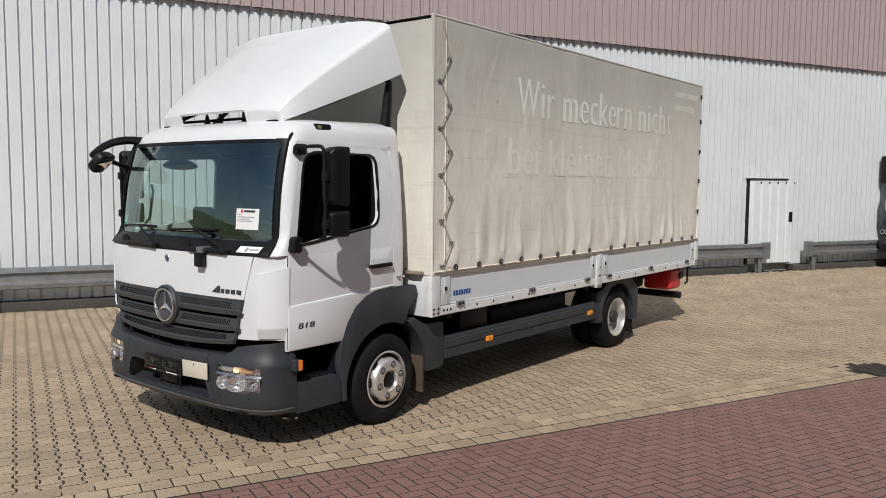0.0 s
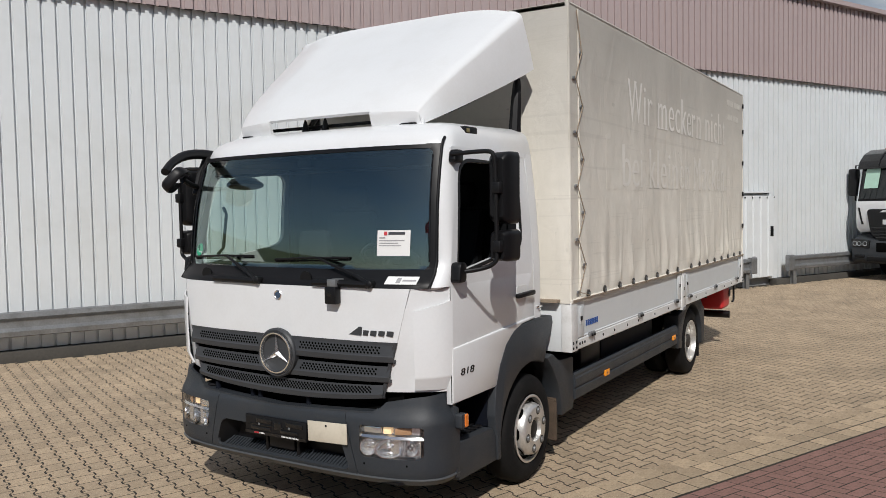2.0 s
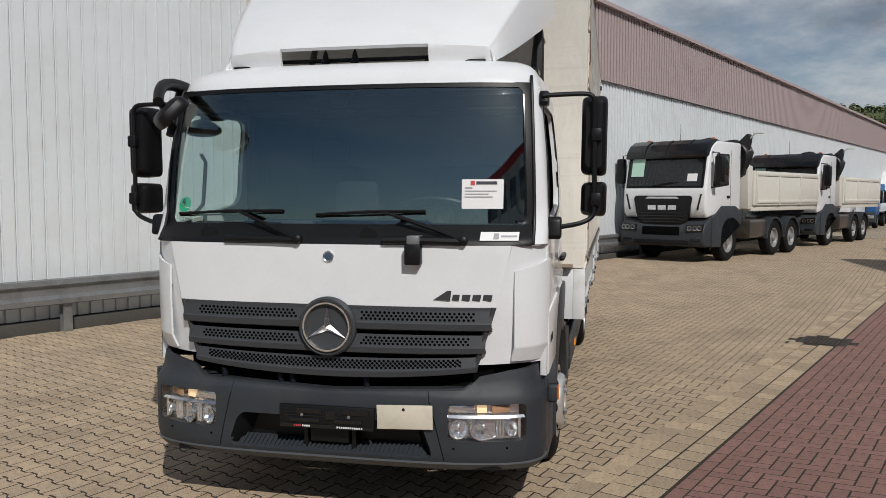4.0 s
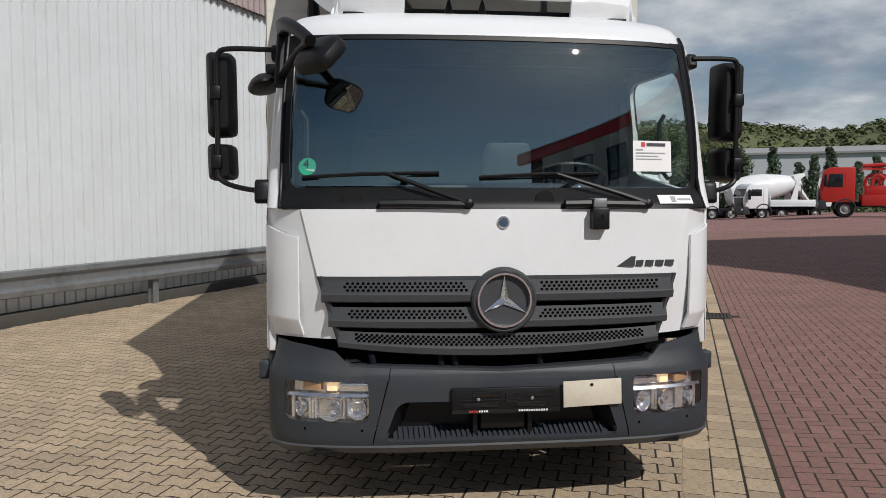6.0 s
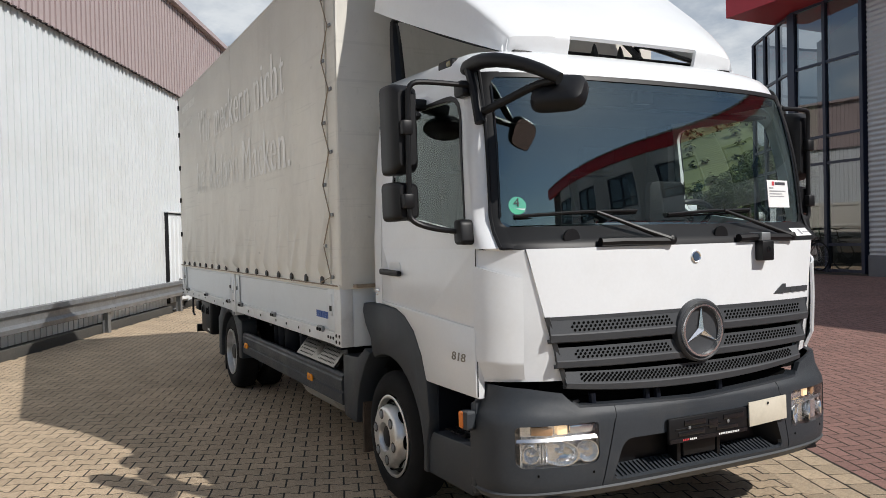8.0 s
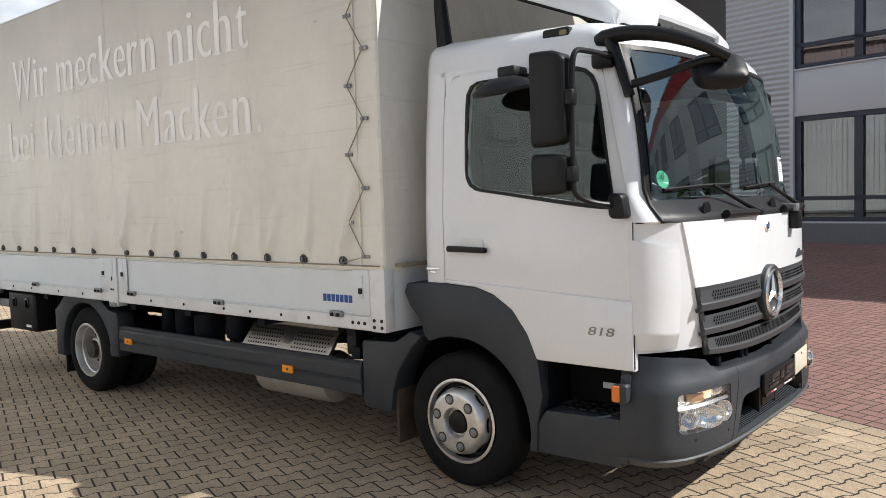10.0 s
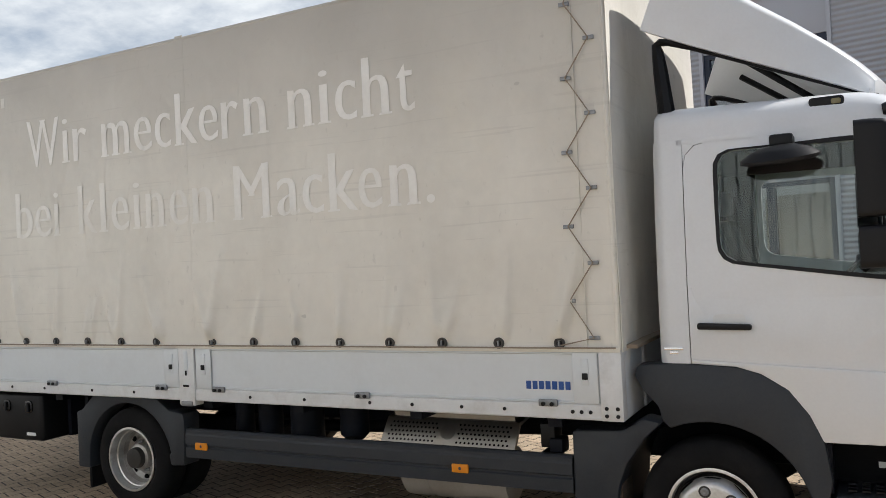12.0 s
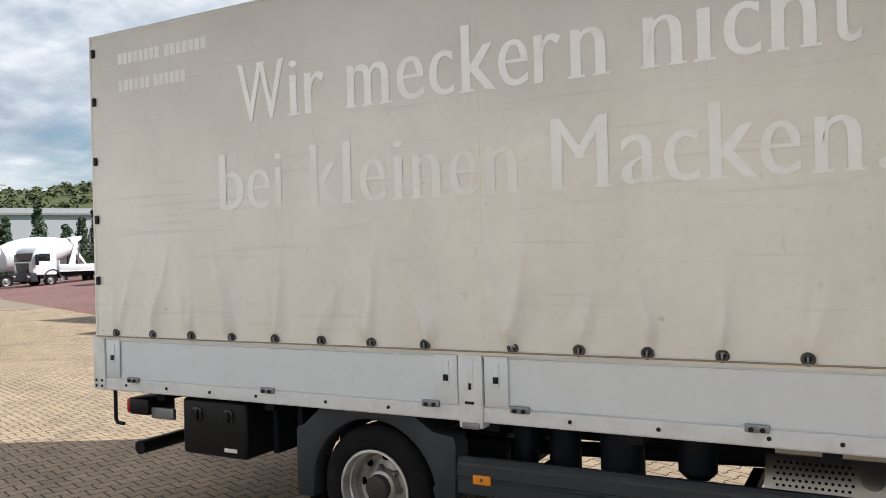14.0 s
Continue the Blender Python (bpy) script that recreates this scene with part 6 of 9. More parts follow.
EYELET = mat("tarnished_eyelet", (0.075, 0.07, 0.065), 0.4, metal=0.6, vary=0.3)
tarps = {}
for side in (1, -1):
    def cloth(x, z, side=side):
        edge = min(1, (z - BZ0) / 0.03, (BZ1 - z) / 0.03)
        hang = (tarp_top(side * BW) - BZ1) * max(0.0, (z - 3.2) / (BZ1 - 3.2))
        return Vector((x, side * (BW + (0.004 + tarp_y(x + (0 if side > 0 else 7.7), z)) * max(0.15, edge)), z + hang))
    xs = linspace(BX0, BX1, 480)
    zs = linspace(BZ0 - 0.005, BZ1, 96)
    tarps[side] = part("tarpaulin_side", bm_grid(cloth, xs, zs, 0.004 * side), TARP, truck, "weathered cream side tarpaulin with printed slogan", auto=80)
    tp = tarps[side]
    # lower hem and rope
    part("hem", bm_prism([(BX0, BZ0 - 0.012), (BX1, BZ0 - 0.008), (BX1, BZ0 + 0.022), (BX0, BZ0 + 0.018)], "y", side * 1.276, side * 1.29, 0.003), TARP, tp)
    rp = [(x, side * (1.3 if i % 2 else 1.296), 1.262) for i, x in enumerate(linspace(BX0 + 0.02, BX1 - 0.02, 60))]
    part("rope", bm_tube(rp, 0.0045, 6), ROPE, tp, "grey tarpaulin cord")
    for x in SX:
        part("eyelet", bm_lathe([(0.032, side * 0.0), (0.032, side * 0.008), (0.026, side * 0.012), (0.018, side * 0.01), (0.016, side * 0.002)], (x, side * 1.285, 1.286), "y", 18, caps=False), EYELET, tp, "dark metal eyelet with turn catch")
        part("turn_catch", bm_box(x - 0.005, x + 0.005, side * 1.29, side * 1.305, 1.272, 1.3, 0.002), GALV, tp)
        part("eye", bm_lathe([(0.017, side * 0.0005), (0.0, side * 0.001)], (x, side * 1.2865, 1.286), "y", 12), BLACK, tp)
    # rear edge fasteners
    for z in (1.66, 2.1, 2.52, 2.95, 3.3):
        part("edge_catch", bm_box(7.735, 7.765, side * 1.28, side * 1.3, z - 0.03, z + 0.03, 0.006), BLACK, tp)
    # front lacing: clips in two columns and a cord to and fro
    clips = []
    z = 3.115
    for i in range(10):
        x = (1.748 if i % 2 else 1.88) + 0.006 * i
        clips.append((x, side * 1.292, z))
        part("lace_clip", bm_box(x - 0.03, x + 0.03, side * 1.283, side * 1.294, z - 0.011, z + 0.011, 0.003), GALV, tp)
        z -= 0.2
    clips.append((1.99, side * 1.295, 1.275))
    part("lace", bm_tube([(1.8, side * 1.29, 3.42)] + [(x, y + side * 0.006, z) for x, y, z in clips], 0.0042, 6), ROPE, tp, "zigzag lacing cord")
    part("corner_seam", bm_prism([(1.845, 1.26), (1.85, 1.26), (1.85, 3.44), (1.845, 3.44)], "y", side * 1.276, side * 1.288), TARP, tp)
    # welded seams
    sb_ = bm_grid(lambda u, z, side=side: Vector((4.67 + 0.07 * u, side * (BW + 0.0052 + tarp_y(4.67 + 0.07 * u + (0 if side > 0 else 7.7), z)), z)), [0, 0.5, 1], linspace(1.3, 3.44, 60), 0.001)
    part("seam", sb_, TARP, tp, "welded vertical seam")

# slogan, letter by letter: the built-in letters drawn narrow, with heavy stems, thin cross strokes and slab feet
FONT_X = max(v.co.y for v in text_mesh("x", 1.0).vertices)
FONT_K = max(v.co.y for v in text_mesh("k", 1.0).vertices)
STEM_FEET = "irmknhlM"


def letter_mesh(ch):
    """One letter, 1 wide, with its lower case height at 1 and its stems' tops at 1.46."""
    bm_ = bmesh.new()
    bm_.from_mesh(text_mesh(ch, 1.0))
    bmesh.ops.remove_doubles(bm_, verts=bm_.verts, dist=1e-5)
    # stems broadened, cross strokes thinned
    push = {}
    for e in bm_.edges:
        if len(e.link_faces) == 1:
            p, q = e.verts
            d = (q.co - p.co)
            n = Vector((d.y, -d.x, 0)).normalized()
            if n.dot(e.link_faces[0].calc_center_median() - p.co) > 0:
                n = -n
            for v in (p, q):
                push[v] = push.get(v, Vector()) + n * d.length
    for v, n in push.items():
        n = n.normalized() if n.length > 1e-9 else n
        v.co.x += 0.016 * n.x
        v.co.y -= 0.014 * n.y
    feet = []
    if ch in STEM_FEET + "Wu":
        for e in [e for e in bm_.edges if len(e.link_faces) == 1]:
            p, q = sorted((v.co.copy() for v in e.verts), key=lambda c: c.x)
            if abs(p.y - q.y) > 2e-3 or not 0.03 < q.x - p.x < 0.2:
                continue
            foot = e.link_faces[0].calc_center_median().y > p.y
            if foot == (ch == "W") or (not foot and p.y < 0.3):
                continue
            feet.append((p.x - 0.045, q.x + (0.045 if foot or ch in "WM" else 0.0), p.y, 0.024 if foot else -0.024))
    for x0, x1, y, h in feet:
        bm_.faces.new([bm_.verts.new(c) for c in ((x0, y, 0), (x1, y, 0), (x1 - 0.012 * (x1 - x0), y + h, 0), (x0 + 0.02, y + h, 0))])
    lo, hi = min(v.co.x for v in bm_.verts), max(v.co.x for v in bm_.verts)
    for v in bm_.verts:
        z = v.co.y / FONT_X if v.co.y < FONT_X else 1 + 0.46 * (v.co.y - FONT_X) / (FONT_K - FONT_X)
        v.co = Vector(((v.co.x - lo) / (hi - lo), 0, z))
    return bm_


def print_line(letters, side, x_left, stretch, z_base, faded=()):
    """letters: each one with its left and right ends, in metres from the line's start."""
    for k, (ch, a, b) in enumerate(letters):
        bm_ = letter_mesh(ch)
        for v in bm_.verts:
            v.co.x = x_left - side * (a + (b - a) * v.co.x) * stretch
            v.co.z = z_base + 0.252 * v.co.z
        lo, hi = min(v.co.x for v in bm_.verts), max(v.co.x for v in bm_.verts)
        cuts = [((x, 0, 0), (1, 0, 0)) for x in linspace(lo, hi, 6)[1:-1]] + [((0, 0, z_base + 0.06 * i), (0, 0, 1)) for i in range(0, 7)]
        for c, nrm in cuts:
            bmesh.ops.bisect_plane(bm_, geom=bm_.verts[:] + bm_.edges[:] + bm_.faces[:], plane_co=c, plane_no=nrm)
        for v in bm_.verts:
            v.co.y = side * (BW + 0.0078 + tarp_y(v.co.x + (0 if side > 0 else 7.7), v.co.z))
        part("letter", bm_, TARP_FADED if k in faded else TARP_TEXT, tarps[side], "pale printed letter", auto=80)


LINE_1 = list(zip("Wirmeckernnicht", (0, 0.403, 0.535, 0.83, 1.196, 1.411, 1.596, 1.834, 2.037, 2.216, 2.587, 2.841, 2.982, 3.168, 3.43), (0.38, 0.495, 0.689, 1.162, 1.375, 1.568, 1.82, 2.005, 2.189, 2.44, 2.815, 2.947, 3.144, 3.395, 3.551)))
LINE_2 = list(zip("beikleinenMacken.", (0, 0.243, 0.455, 0.722, 0.961, 1.101, 1.321, 1.445, 1.703, 1.907, 2.279, 2.661, 2.873, 3.065, 3.308, 3.514, 3.78), (0.214, 0.429, 0.533, 0.942, 1.061, 1.282, 1.419, 1.667, 1.876, 2.127, 2.618, 2.847, 3.039, 3.301, 3.478, 3.739, 3.835)))
print_line(LINE_1, 1, 6.382, 1.0, 2.668)
print_line(LINE_2, 1, 6.562, 1.0, 2.108, range(0, 10))
print_line(LINE_1, -1, 2.974, 1.051, 2.705, range(9, 15))
print_line(LINE_2, -1, 2.832, 1.032, 2.125, range(0, 17))


def print_bars(side, spans, z0, z1, material):
    """Small lettering as plain bars."""
    for a, b in spans:
        k = max(2, round(abs(b - a) / 0.055))
        for i in range(k):
            p, q = a + (b - a) * i / k, a + (b - a) * (i + 0.8) / k
            sh = 0 if side > 0 else 7.7
            bar = bm_grid(lambda x, z: Vector((x, side * (BW + 0.0056 + tarp_y(x + sh, z)), z)), linspace(min(p, q), max(p, q), 3), linspace(z0 - 0.01, z1 + 0.012, 4), 0.0005)
            part("small_print", bar, material, tarps[side])


SMALL = mat("faint_print", (0.72, 0.7, 0.64), 0.6, vary=0.06, dirt=(0.6, 0.58, 0.52), dirt_amount=0.9, dirt_scale=4)
print_bars(1, ((7.5, 7.08), (7.04, 6.64)), 3.2, 3.255, SMALL)
print_bars(1, ((7.5, 7.18), (7.15, 6.84)), 3.01, 3.065, SMALL)
print_bars(-1, ((6.83, 7.2), (7.24, 7.66)), 3.24, 3.29, SMALL)
print_bars(-1, ((6.83, 7.15), (7.18, 7.5)), 3.06, 3.11, SMALL)
# repair patch on the driver's side
pb = bm_grid(lambda u, v: Vector((2.46 + u, -(BW + 0.0052 + 0.004 * max(0.0, noise.noise((u * 9, v * 9, 4.0))) * (1 if 0.02 < v < 0.43 and u < 0.3 else 0) + tarp_y(2.46 + u + 7.7, 2.1 + v)), 2.1 + v)), linspace(0, 1.0, 40), linspace(0, 0.45, 20), -0.0008)
part("patch", pb, TARP, tarps[-1], "sewn-on repair patch")

part("tarpaulin_front", bm_grid(lambda y, z: Vector((BX0 - 0.004 - 0.006 * noise.noise((y * 2, z * 2, 5)) - 0.008 * math.exp(-((z - 1.4) / 0.2) ** 2) * noise.noise((y * 7, z, 2)), y, z)), linspace(-BW, BW, 60), linspace(BZ0 - 0.01, BZ1 - 0.034, 50), 0.004), TARP, truck, "cream front tarpaulin")
part("tarpaulin_rear", bm_grid(lambda y, z: Vector((BX1 + 0.004 + 0.006 * noise.noise((y * 2, z * 2, 9)), y, z)), linspace(-BW, BW, 40), linspace(BZ0 - 0.01, BZ1 - 0.034, 30), 0.004), TARP, truck)
part("tarpaulin_roof", bm_grid(lambda x, y: Vector((x, y, tarp_top(y) + 0.012 * (1 - (y / BW) ** 2) - 0.006 * (0.5 - 0.5 * math.cos(2 * math.pi * (x - 1.67) / 1.02)))), linspace(BX0, BX1, 60), linspace(-BW, BW, 20), 0.004), TARP, truck)
for side in (1, -1):
    part("roof_edge", bm_tube([(x, side * (BW - 0.008), tarp_top(side * BW) - 0.006) for x in (BX0, 3.2, 4.7, 6.2, BX1)], 0.016, 8), TARP, truck)
    part("corner_post", bm_tube([(BX0 + 0.012, side * (BW - 0.008), BZ0), (BX0 + 0.012, side * (BW - 0.008), tarp_top(side * BW))], 0.018, 10), TARP, truck)
    part("corner_post", bm_tube([(BX1 - 0.012, side * (BW - 0.008), BZ0), (BX1 - 0.012, side * (BW - 0.008), tarp_top(side * BW))], 0.018, 10), TARP, truck)
    part("front_flap", bm_prism([(1.6, 1.25), (1.668, 1.25), (1.668, 1.27), (1.6, 1.27)], "y", side * 0.4, side * 1.2), ROPE, truck)

# -- mirrors --
for side in (1, -1):
    mr = thing("mirror_arm")
    mr.parent = truck
    mo = 0.045 if side > 0 else 0.018   # how far each pair is swung out
    arm = [(0.3, side * 1.09, 2.29), (0.33, side * 1.3, 2.3), (0.335, side * (1.345 + mo), 2.29), (0.345, side * (1.35 + mo), 2.2), (0.35, side * (1.35 + mo), 1.7), (0.345, side * (1.35 + mo), 1.64), (0.32, side * 1.3, 1.6), (0.24, side * 1.16, 1.58)]
    part("tube", bm_tube(arm, 0.0135, 10, 2), BLACK, mr)
    part("base", bm_prism(rounded([(0.19, 1.52), (0.28, 1.52), (0.285, 1.64), (0.21, 1.64)], 0.03), "y", side * 1.125, side * 1.2, 0.012), BLACK, mr)
    part("base", bm_prism(rounded([(0.29, 2.24), (0.4, 2.24), (0.4, 2.32), (0.31, 2.32)], 0.025), "y", side * 1.07, side * 1.12, 0.01), BLACK, mr)
    for name, z0, z1, d in (("main_mirror", 1.86, 2.3, 0.15), ("wide_mirror", 1.635, 1.83, 0.14)):
        ring = rounded([(side * (1.272 + mo), z0 + 0.01), (side * (1.412 + mo), z0), (side * (1.417 + mo), z1), (side * (1.277 + mo), z1 - 0.005)], 0.035)
        hb = bmesh.new()
        secs = [(0.365, 0.62), (0.385, 0.85), (0.42, 0.97), (0.47, 1.0), (0.53, 1.0)]
        cy, cz = side * (1.345 + mo), (z0 + z1) / 2
        rows = [[hb.verts.new((x, cy + (y - cy) * k, cz + (z - cz) * (0.5 + 0.5 * k))) for y, z in ring] for x, k in secs]
        for p_, q_ in zip(rows, rows[1:]):
            for i in range(len(ring)):
                hb.faces.new((p_[i], p_[(i + 1) % len(ring)], q_[(i + 1) % len(ring)], q_[i]))
        hb.faces.new(rows[0]), hb.faces.new(rows[-1])
        part(name, hb, BLACK, mr, "black mirror housing")
        gb = bmesh.new()
        gb.faces.new([gb.verts.new((0.533, cy + (y - cy) * 0.9, cz + (z - cz) * 0.93)) for y, z in ring])
        part("mirror_glass", gb, MIRROR, mr, smooth=False)
        zc = cz
        part("clamp", bm_box(0.325, 0.39, side * (1.33 + mo), side * (1.385 + mo), zc - 0.035, zc + 0.035, 0.01), BLACK, mr)

# ramp mirror on its two arms before the windscreen, right-hand corner
rm = thing("ramp_mirror")
rm.parent = truck
part("upper_arm", bm_tube([(0.4, 1.05, 2.385), (0.25, 1.06, 2.4), (0.08, 1.03, 2.375), (-0.08, 0.96, 2.315), (-0.19, 0.9, 2.245)], [0.028, 0.04, 0.037, 0.036, 0.035, 0.033, 0.031, 0.029, 0.028], 12, 1), BLACK, rm)
part("lower_arm", bm_tube([(0.235, 1.06, 2.15), (0.1, 1.02, 2.18), (-0.06, 0.95, 2.235), (-0.17, 0.9, 2.245)], 0.02, 10, 1), BLACK, rm)
part("pillar_mount", bm_tube([(0.34, 1.065, 2.4), (0.27, 1.07, 2.25), (0.22, 1.075, 2.1)], 0.026, 10), BLACK, rm)
# head: a rounded box, domed at its back, glass turned down to the road
hb = bmesh.new()
rows = []
for d, k in ((-0.05, 0.5), (-0.044, 0.76), (-0.03, 0.92), (-0.005, 0.99), (0.02, 1.0), (0.03, 0.96)):
    ring = []
    for i in range(32):
        c, q = math.cos(2 * math.pi * i / 32), math.sin(2 * math.pi * i / 32)
        ring.append(hb.verts.new((k * 0.128 * math.copysign(abs(c) ** 0.55, c), k * 0.1 * math.copysign(abs(q) ** 0.55, q), d)))
    rows.append(ring)
for p_, q_ in zip(rows, rows[1:]):
    for i in range(32):
        hb.faces.new((p_[i], p_[(i + 1) % 32], q_[(i + 1) % 32], q_[i]))
hb.faces.new(rows[0]), hb.faces.new(rows[-1])
axis = Vector((0.45, -0.55, -0.66)).normalized()
wide = axis.cross(Vector((0, 0, 1))).normalized()
turn = Matrix((wide, axis.cross(wide), axis)).transposed().to_4x4()
part("head", merge(bmesh.new(), hb, Matrix.Translation((-0.13, 0.862, 2.192)) @ turn), BLACK, rm, "black ramp mirror head")
gb = bmesh.new()
gb.faces.new([gb.verts.new((0.117 * math.copysign(abs(math.cos(a)) ** 0.55, math.cos(a)), 0.09 * math.copysign(abs(math.sin(a)) ** 0.55, math.sin(a)), 0.0315)) for a in linspace(0, 2 * math.pi, 33)[:-1]])
part("mirror_glass", merge(bmesh.new(), gb, Matrix.Translation((-0.13, 0.862, 2.192)) @ turn), MIRROR, rm, smooth=False)
# kerb mirror over the right-hand window
km = thing("kerb_mirror")
km.parent = truck
hd = bm_lathe([(0.0, 0.055), (0.07, 0.05), (0.13, 0.03), (0.175, 0.0), (0.175, -0.012), (0.16, -0.02), (0.0, -0.024)], (0, 0, 0), "z", 30)
bmesh.ops.scale(hd, vec=(1.05, 0.55, 1.1), verts=hd.verts)
part("head", merge(bmesh.new(), hd, Matrix.Translation((0.855, 1.21, 2.19)) @ pose(0, 0, 0, -14, 3, 0)), BLACK, km, "black kerb mirror hood")
part("stalk", bm_box(0.79, 0.9, 1.07, 1.2, 2.245, 2.305, 0.014), BLACK, km)

# -- wipers --
for y_p, y_tip0, y_tip1, y_e in ((0.17, 0.96, 0.3, 0.55), (-0.72, 0.1, -0.5, -0.28)):
    wp = thing("wiper")
    wp.parent = truck
    def on_glass(y, z, off):
        return (cab_x(y, z) - off, y, z)
    part("pivot", bm_lathe([(0.022, 0.02), (0.024, -0.03), (0.012, -0.038)], (cab_x(y_p, 1.52) - 0.02, y_p, 1.52), "x", 14), BLACK, wp)
    part("arm", bm_tube([on_glass(y_p, 1.52, 0.045), on_glass(y_p + 0.12, 1.565, 0.05), on_glass(y_e, 1.665, 0.035)], [0.016, 0.013, 0.008], 8), BLACK, wp)
    part("blade", bm_tube([on_glass(y_tip0, 1.648, 0.014), on_glass((y_tip0 + y_tip1) / 2, 1.665, 0.02), on_glass(y_tip1, 1.668, 0.014)], 0.0085, 6), BLACK, wp)
    part("rubber", bm_tube([on_glass(y_tip0, 1.636, 0.008), on_glass(y_tip1, 1.656, 0.008)], 0.005, 6), RUBBER, wp)
    part("spoiler", bm_tube([on_glass(y_p + 0.02, 1.515, 0.03), on_glass(y_p + 0.3, 1.52, 0.03), on_glass(y_p + 0.42, 1.518, 0.028)], 0.022, 8), BLACK, wp)

# -- papers and stickers inside the screen --
def on_screen(y0, y1, z0, z1, off):
    return bm_grid(lambda u, v: Vector((cab_x(y0 + (y1 - y0) * u, z0 + (z1 - z0) * v) + off, y0 + (y1 - y0) * u, z0 + (z1 - z0) * v)), linspace(0, 1, 6), linspace(0, 1, 4))
INK_GREY = mat("grey_print", (0.35, 0.35, 0.36), 0.6)
sh = part("sales_sheet", on_screen(-0.905, -0.69, 1.682, 1.837, -0.002), PAPER, truck, "white printed sales sheet behind the glass")
for y0, y1, z0, z1, m_ in ((-0.872, -0.765, 1.81, 1.826, INK), (-0.757, -0.735, 1.806, 1.829, INK_RED), (-0.745, -0.705, 1.788, 1.796, INK_GREY), (-0.87, -0.705, 1.772, 1.778, INK_GREY), (-0.83, -0.705, 1.757, 1.762, INK_GREY), (-0.85, -0.705, 1.742, 1.747, INK_GREY)):
    part("print", on_screen(y0, y1, z0, z1, -0.004), m_, sh)
sl = part("stock_label", on_screen(-0.995, -0.8, 1.52, 1.563, -0.012), PAPER, truck, "white stock label")
part("print", on_screen(-0.985, -0.905, 1.537, 1.546, -0.014), INK_GREY, sl)
part("print", on_screen(-0.895, -0.868, 1.527, 1.556, -0.014), INK_GREY, sl)
c = Vector((cab_x(0.935, 1.7) + 0.004, 0.935, 1.7))
gs_ = part("emission_sticker", merge(bmesh.new(), bm_lathe([(0.044, 0), (0.0, 0.0005)], (0, 0, 0), "x", 28), Matrix.Translation(c) @ pose(0, 0, 0, 0, 14, -14)), GREEN_STICKER, truck, "round green emission sticker")
me = text_mesh("4", 0.06)
for v in me.vertices:
    y, z = 0.955 - v.co.x, 1.695 + v.co.y
    v.co = Vector((cab_x(y, z) - 0.001, y, z))
link("digit", me, INK, gs_, smooth=False)
part("print", on_screen(0.9, 0.97, 1.672, 1.686, 0.001), PAPER, gs_)

# -- inside the cab --
dash = rounded([(0.09, 1.5), (0.5, 1.42), (0.56, 1.5), (0.45, 1.6), (0.14, 1.575), (0.1, 1.54)], 0.03)
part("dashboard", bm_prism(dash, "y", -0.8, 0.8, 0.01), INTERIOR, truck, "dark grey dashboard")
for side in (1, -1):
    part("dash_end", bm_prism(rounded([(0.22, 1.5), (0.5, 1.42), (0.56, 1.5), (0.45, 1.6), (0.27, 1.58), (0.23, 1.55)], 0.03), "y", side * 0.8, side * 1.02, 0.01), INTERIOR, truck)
part("dash_display", bm_prism(rounded([(-0.2, 1.6), (0.06, 1.6), (0.05, 1.83), (-0.19, 1.83)], 0.04), "x", 0.2, 0.24, 0.006), BLACK, truck, "dark tablet on the dashboard")
part("dash_tray", bm_box(0.1, 0.25, 0.15, 0.6, 1.585, 1.61, 0.005), mat("dash_tray_grey", (0.05, 0.053, 0.055), 0.5), truck)
sw = thing("steering_wheel")
sw.parent = truck
ringp = [(0.52 + 0.17 * math.cos(a) * 0.55, -0.47 + 0.22 * math.sin(a), 1.64 - 0.17 * math.cos(a) * 0.55) for a in linspace(0, 2 * math.pi, 37)]
part("rim", bm_tube(ringp, 0.015, 8), BLACK, sw)
part("boss", bm_box(0.49, 0.55, -0.55, -0.39, 1.6, 1.68, 0.02), BLACK, sw)
part("column", bm_tube([(0.35, -0.47, 1.45), (0.53, -0.47, 1.63)], 0.035, 10), BLACK, sw)
for y in (-0.5, 0.5):
    st = thing("cab_seat")
    st.parent = truck
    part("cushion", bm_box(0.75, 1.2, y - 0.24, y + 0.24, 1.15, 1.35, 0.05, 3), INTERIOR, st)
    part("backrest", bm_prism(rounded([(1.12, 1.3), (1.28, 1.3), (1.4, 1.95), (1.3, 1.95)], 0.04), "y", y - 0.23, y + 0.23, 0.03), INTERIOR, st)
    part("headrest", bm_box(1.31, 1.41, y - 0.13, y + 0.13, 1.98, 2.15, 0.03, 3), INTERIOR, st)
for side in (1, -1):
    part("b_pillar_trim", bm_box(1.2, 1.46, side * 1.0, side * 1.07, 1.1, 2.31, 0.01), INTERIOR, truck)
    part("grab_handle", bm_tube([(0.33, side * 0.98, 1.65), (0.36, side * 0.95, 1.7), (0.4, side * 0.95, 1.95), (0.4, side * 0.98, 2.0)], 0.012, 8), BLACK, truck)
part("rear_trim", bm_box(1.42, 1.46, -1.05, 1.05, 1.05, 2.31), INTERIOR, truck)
part("visor_sensor", bm_box(0.24, 0.3, -0.02, 0.09, 2.25, 2.32, 0.01), BLACK, truck)
part("sun_visor", bm_box(0.3, 0.42, -0.95, 0.95, 2.22, 2.235, 0.005), INTERIOR, truck)

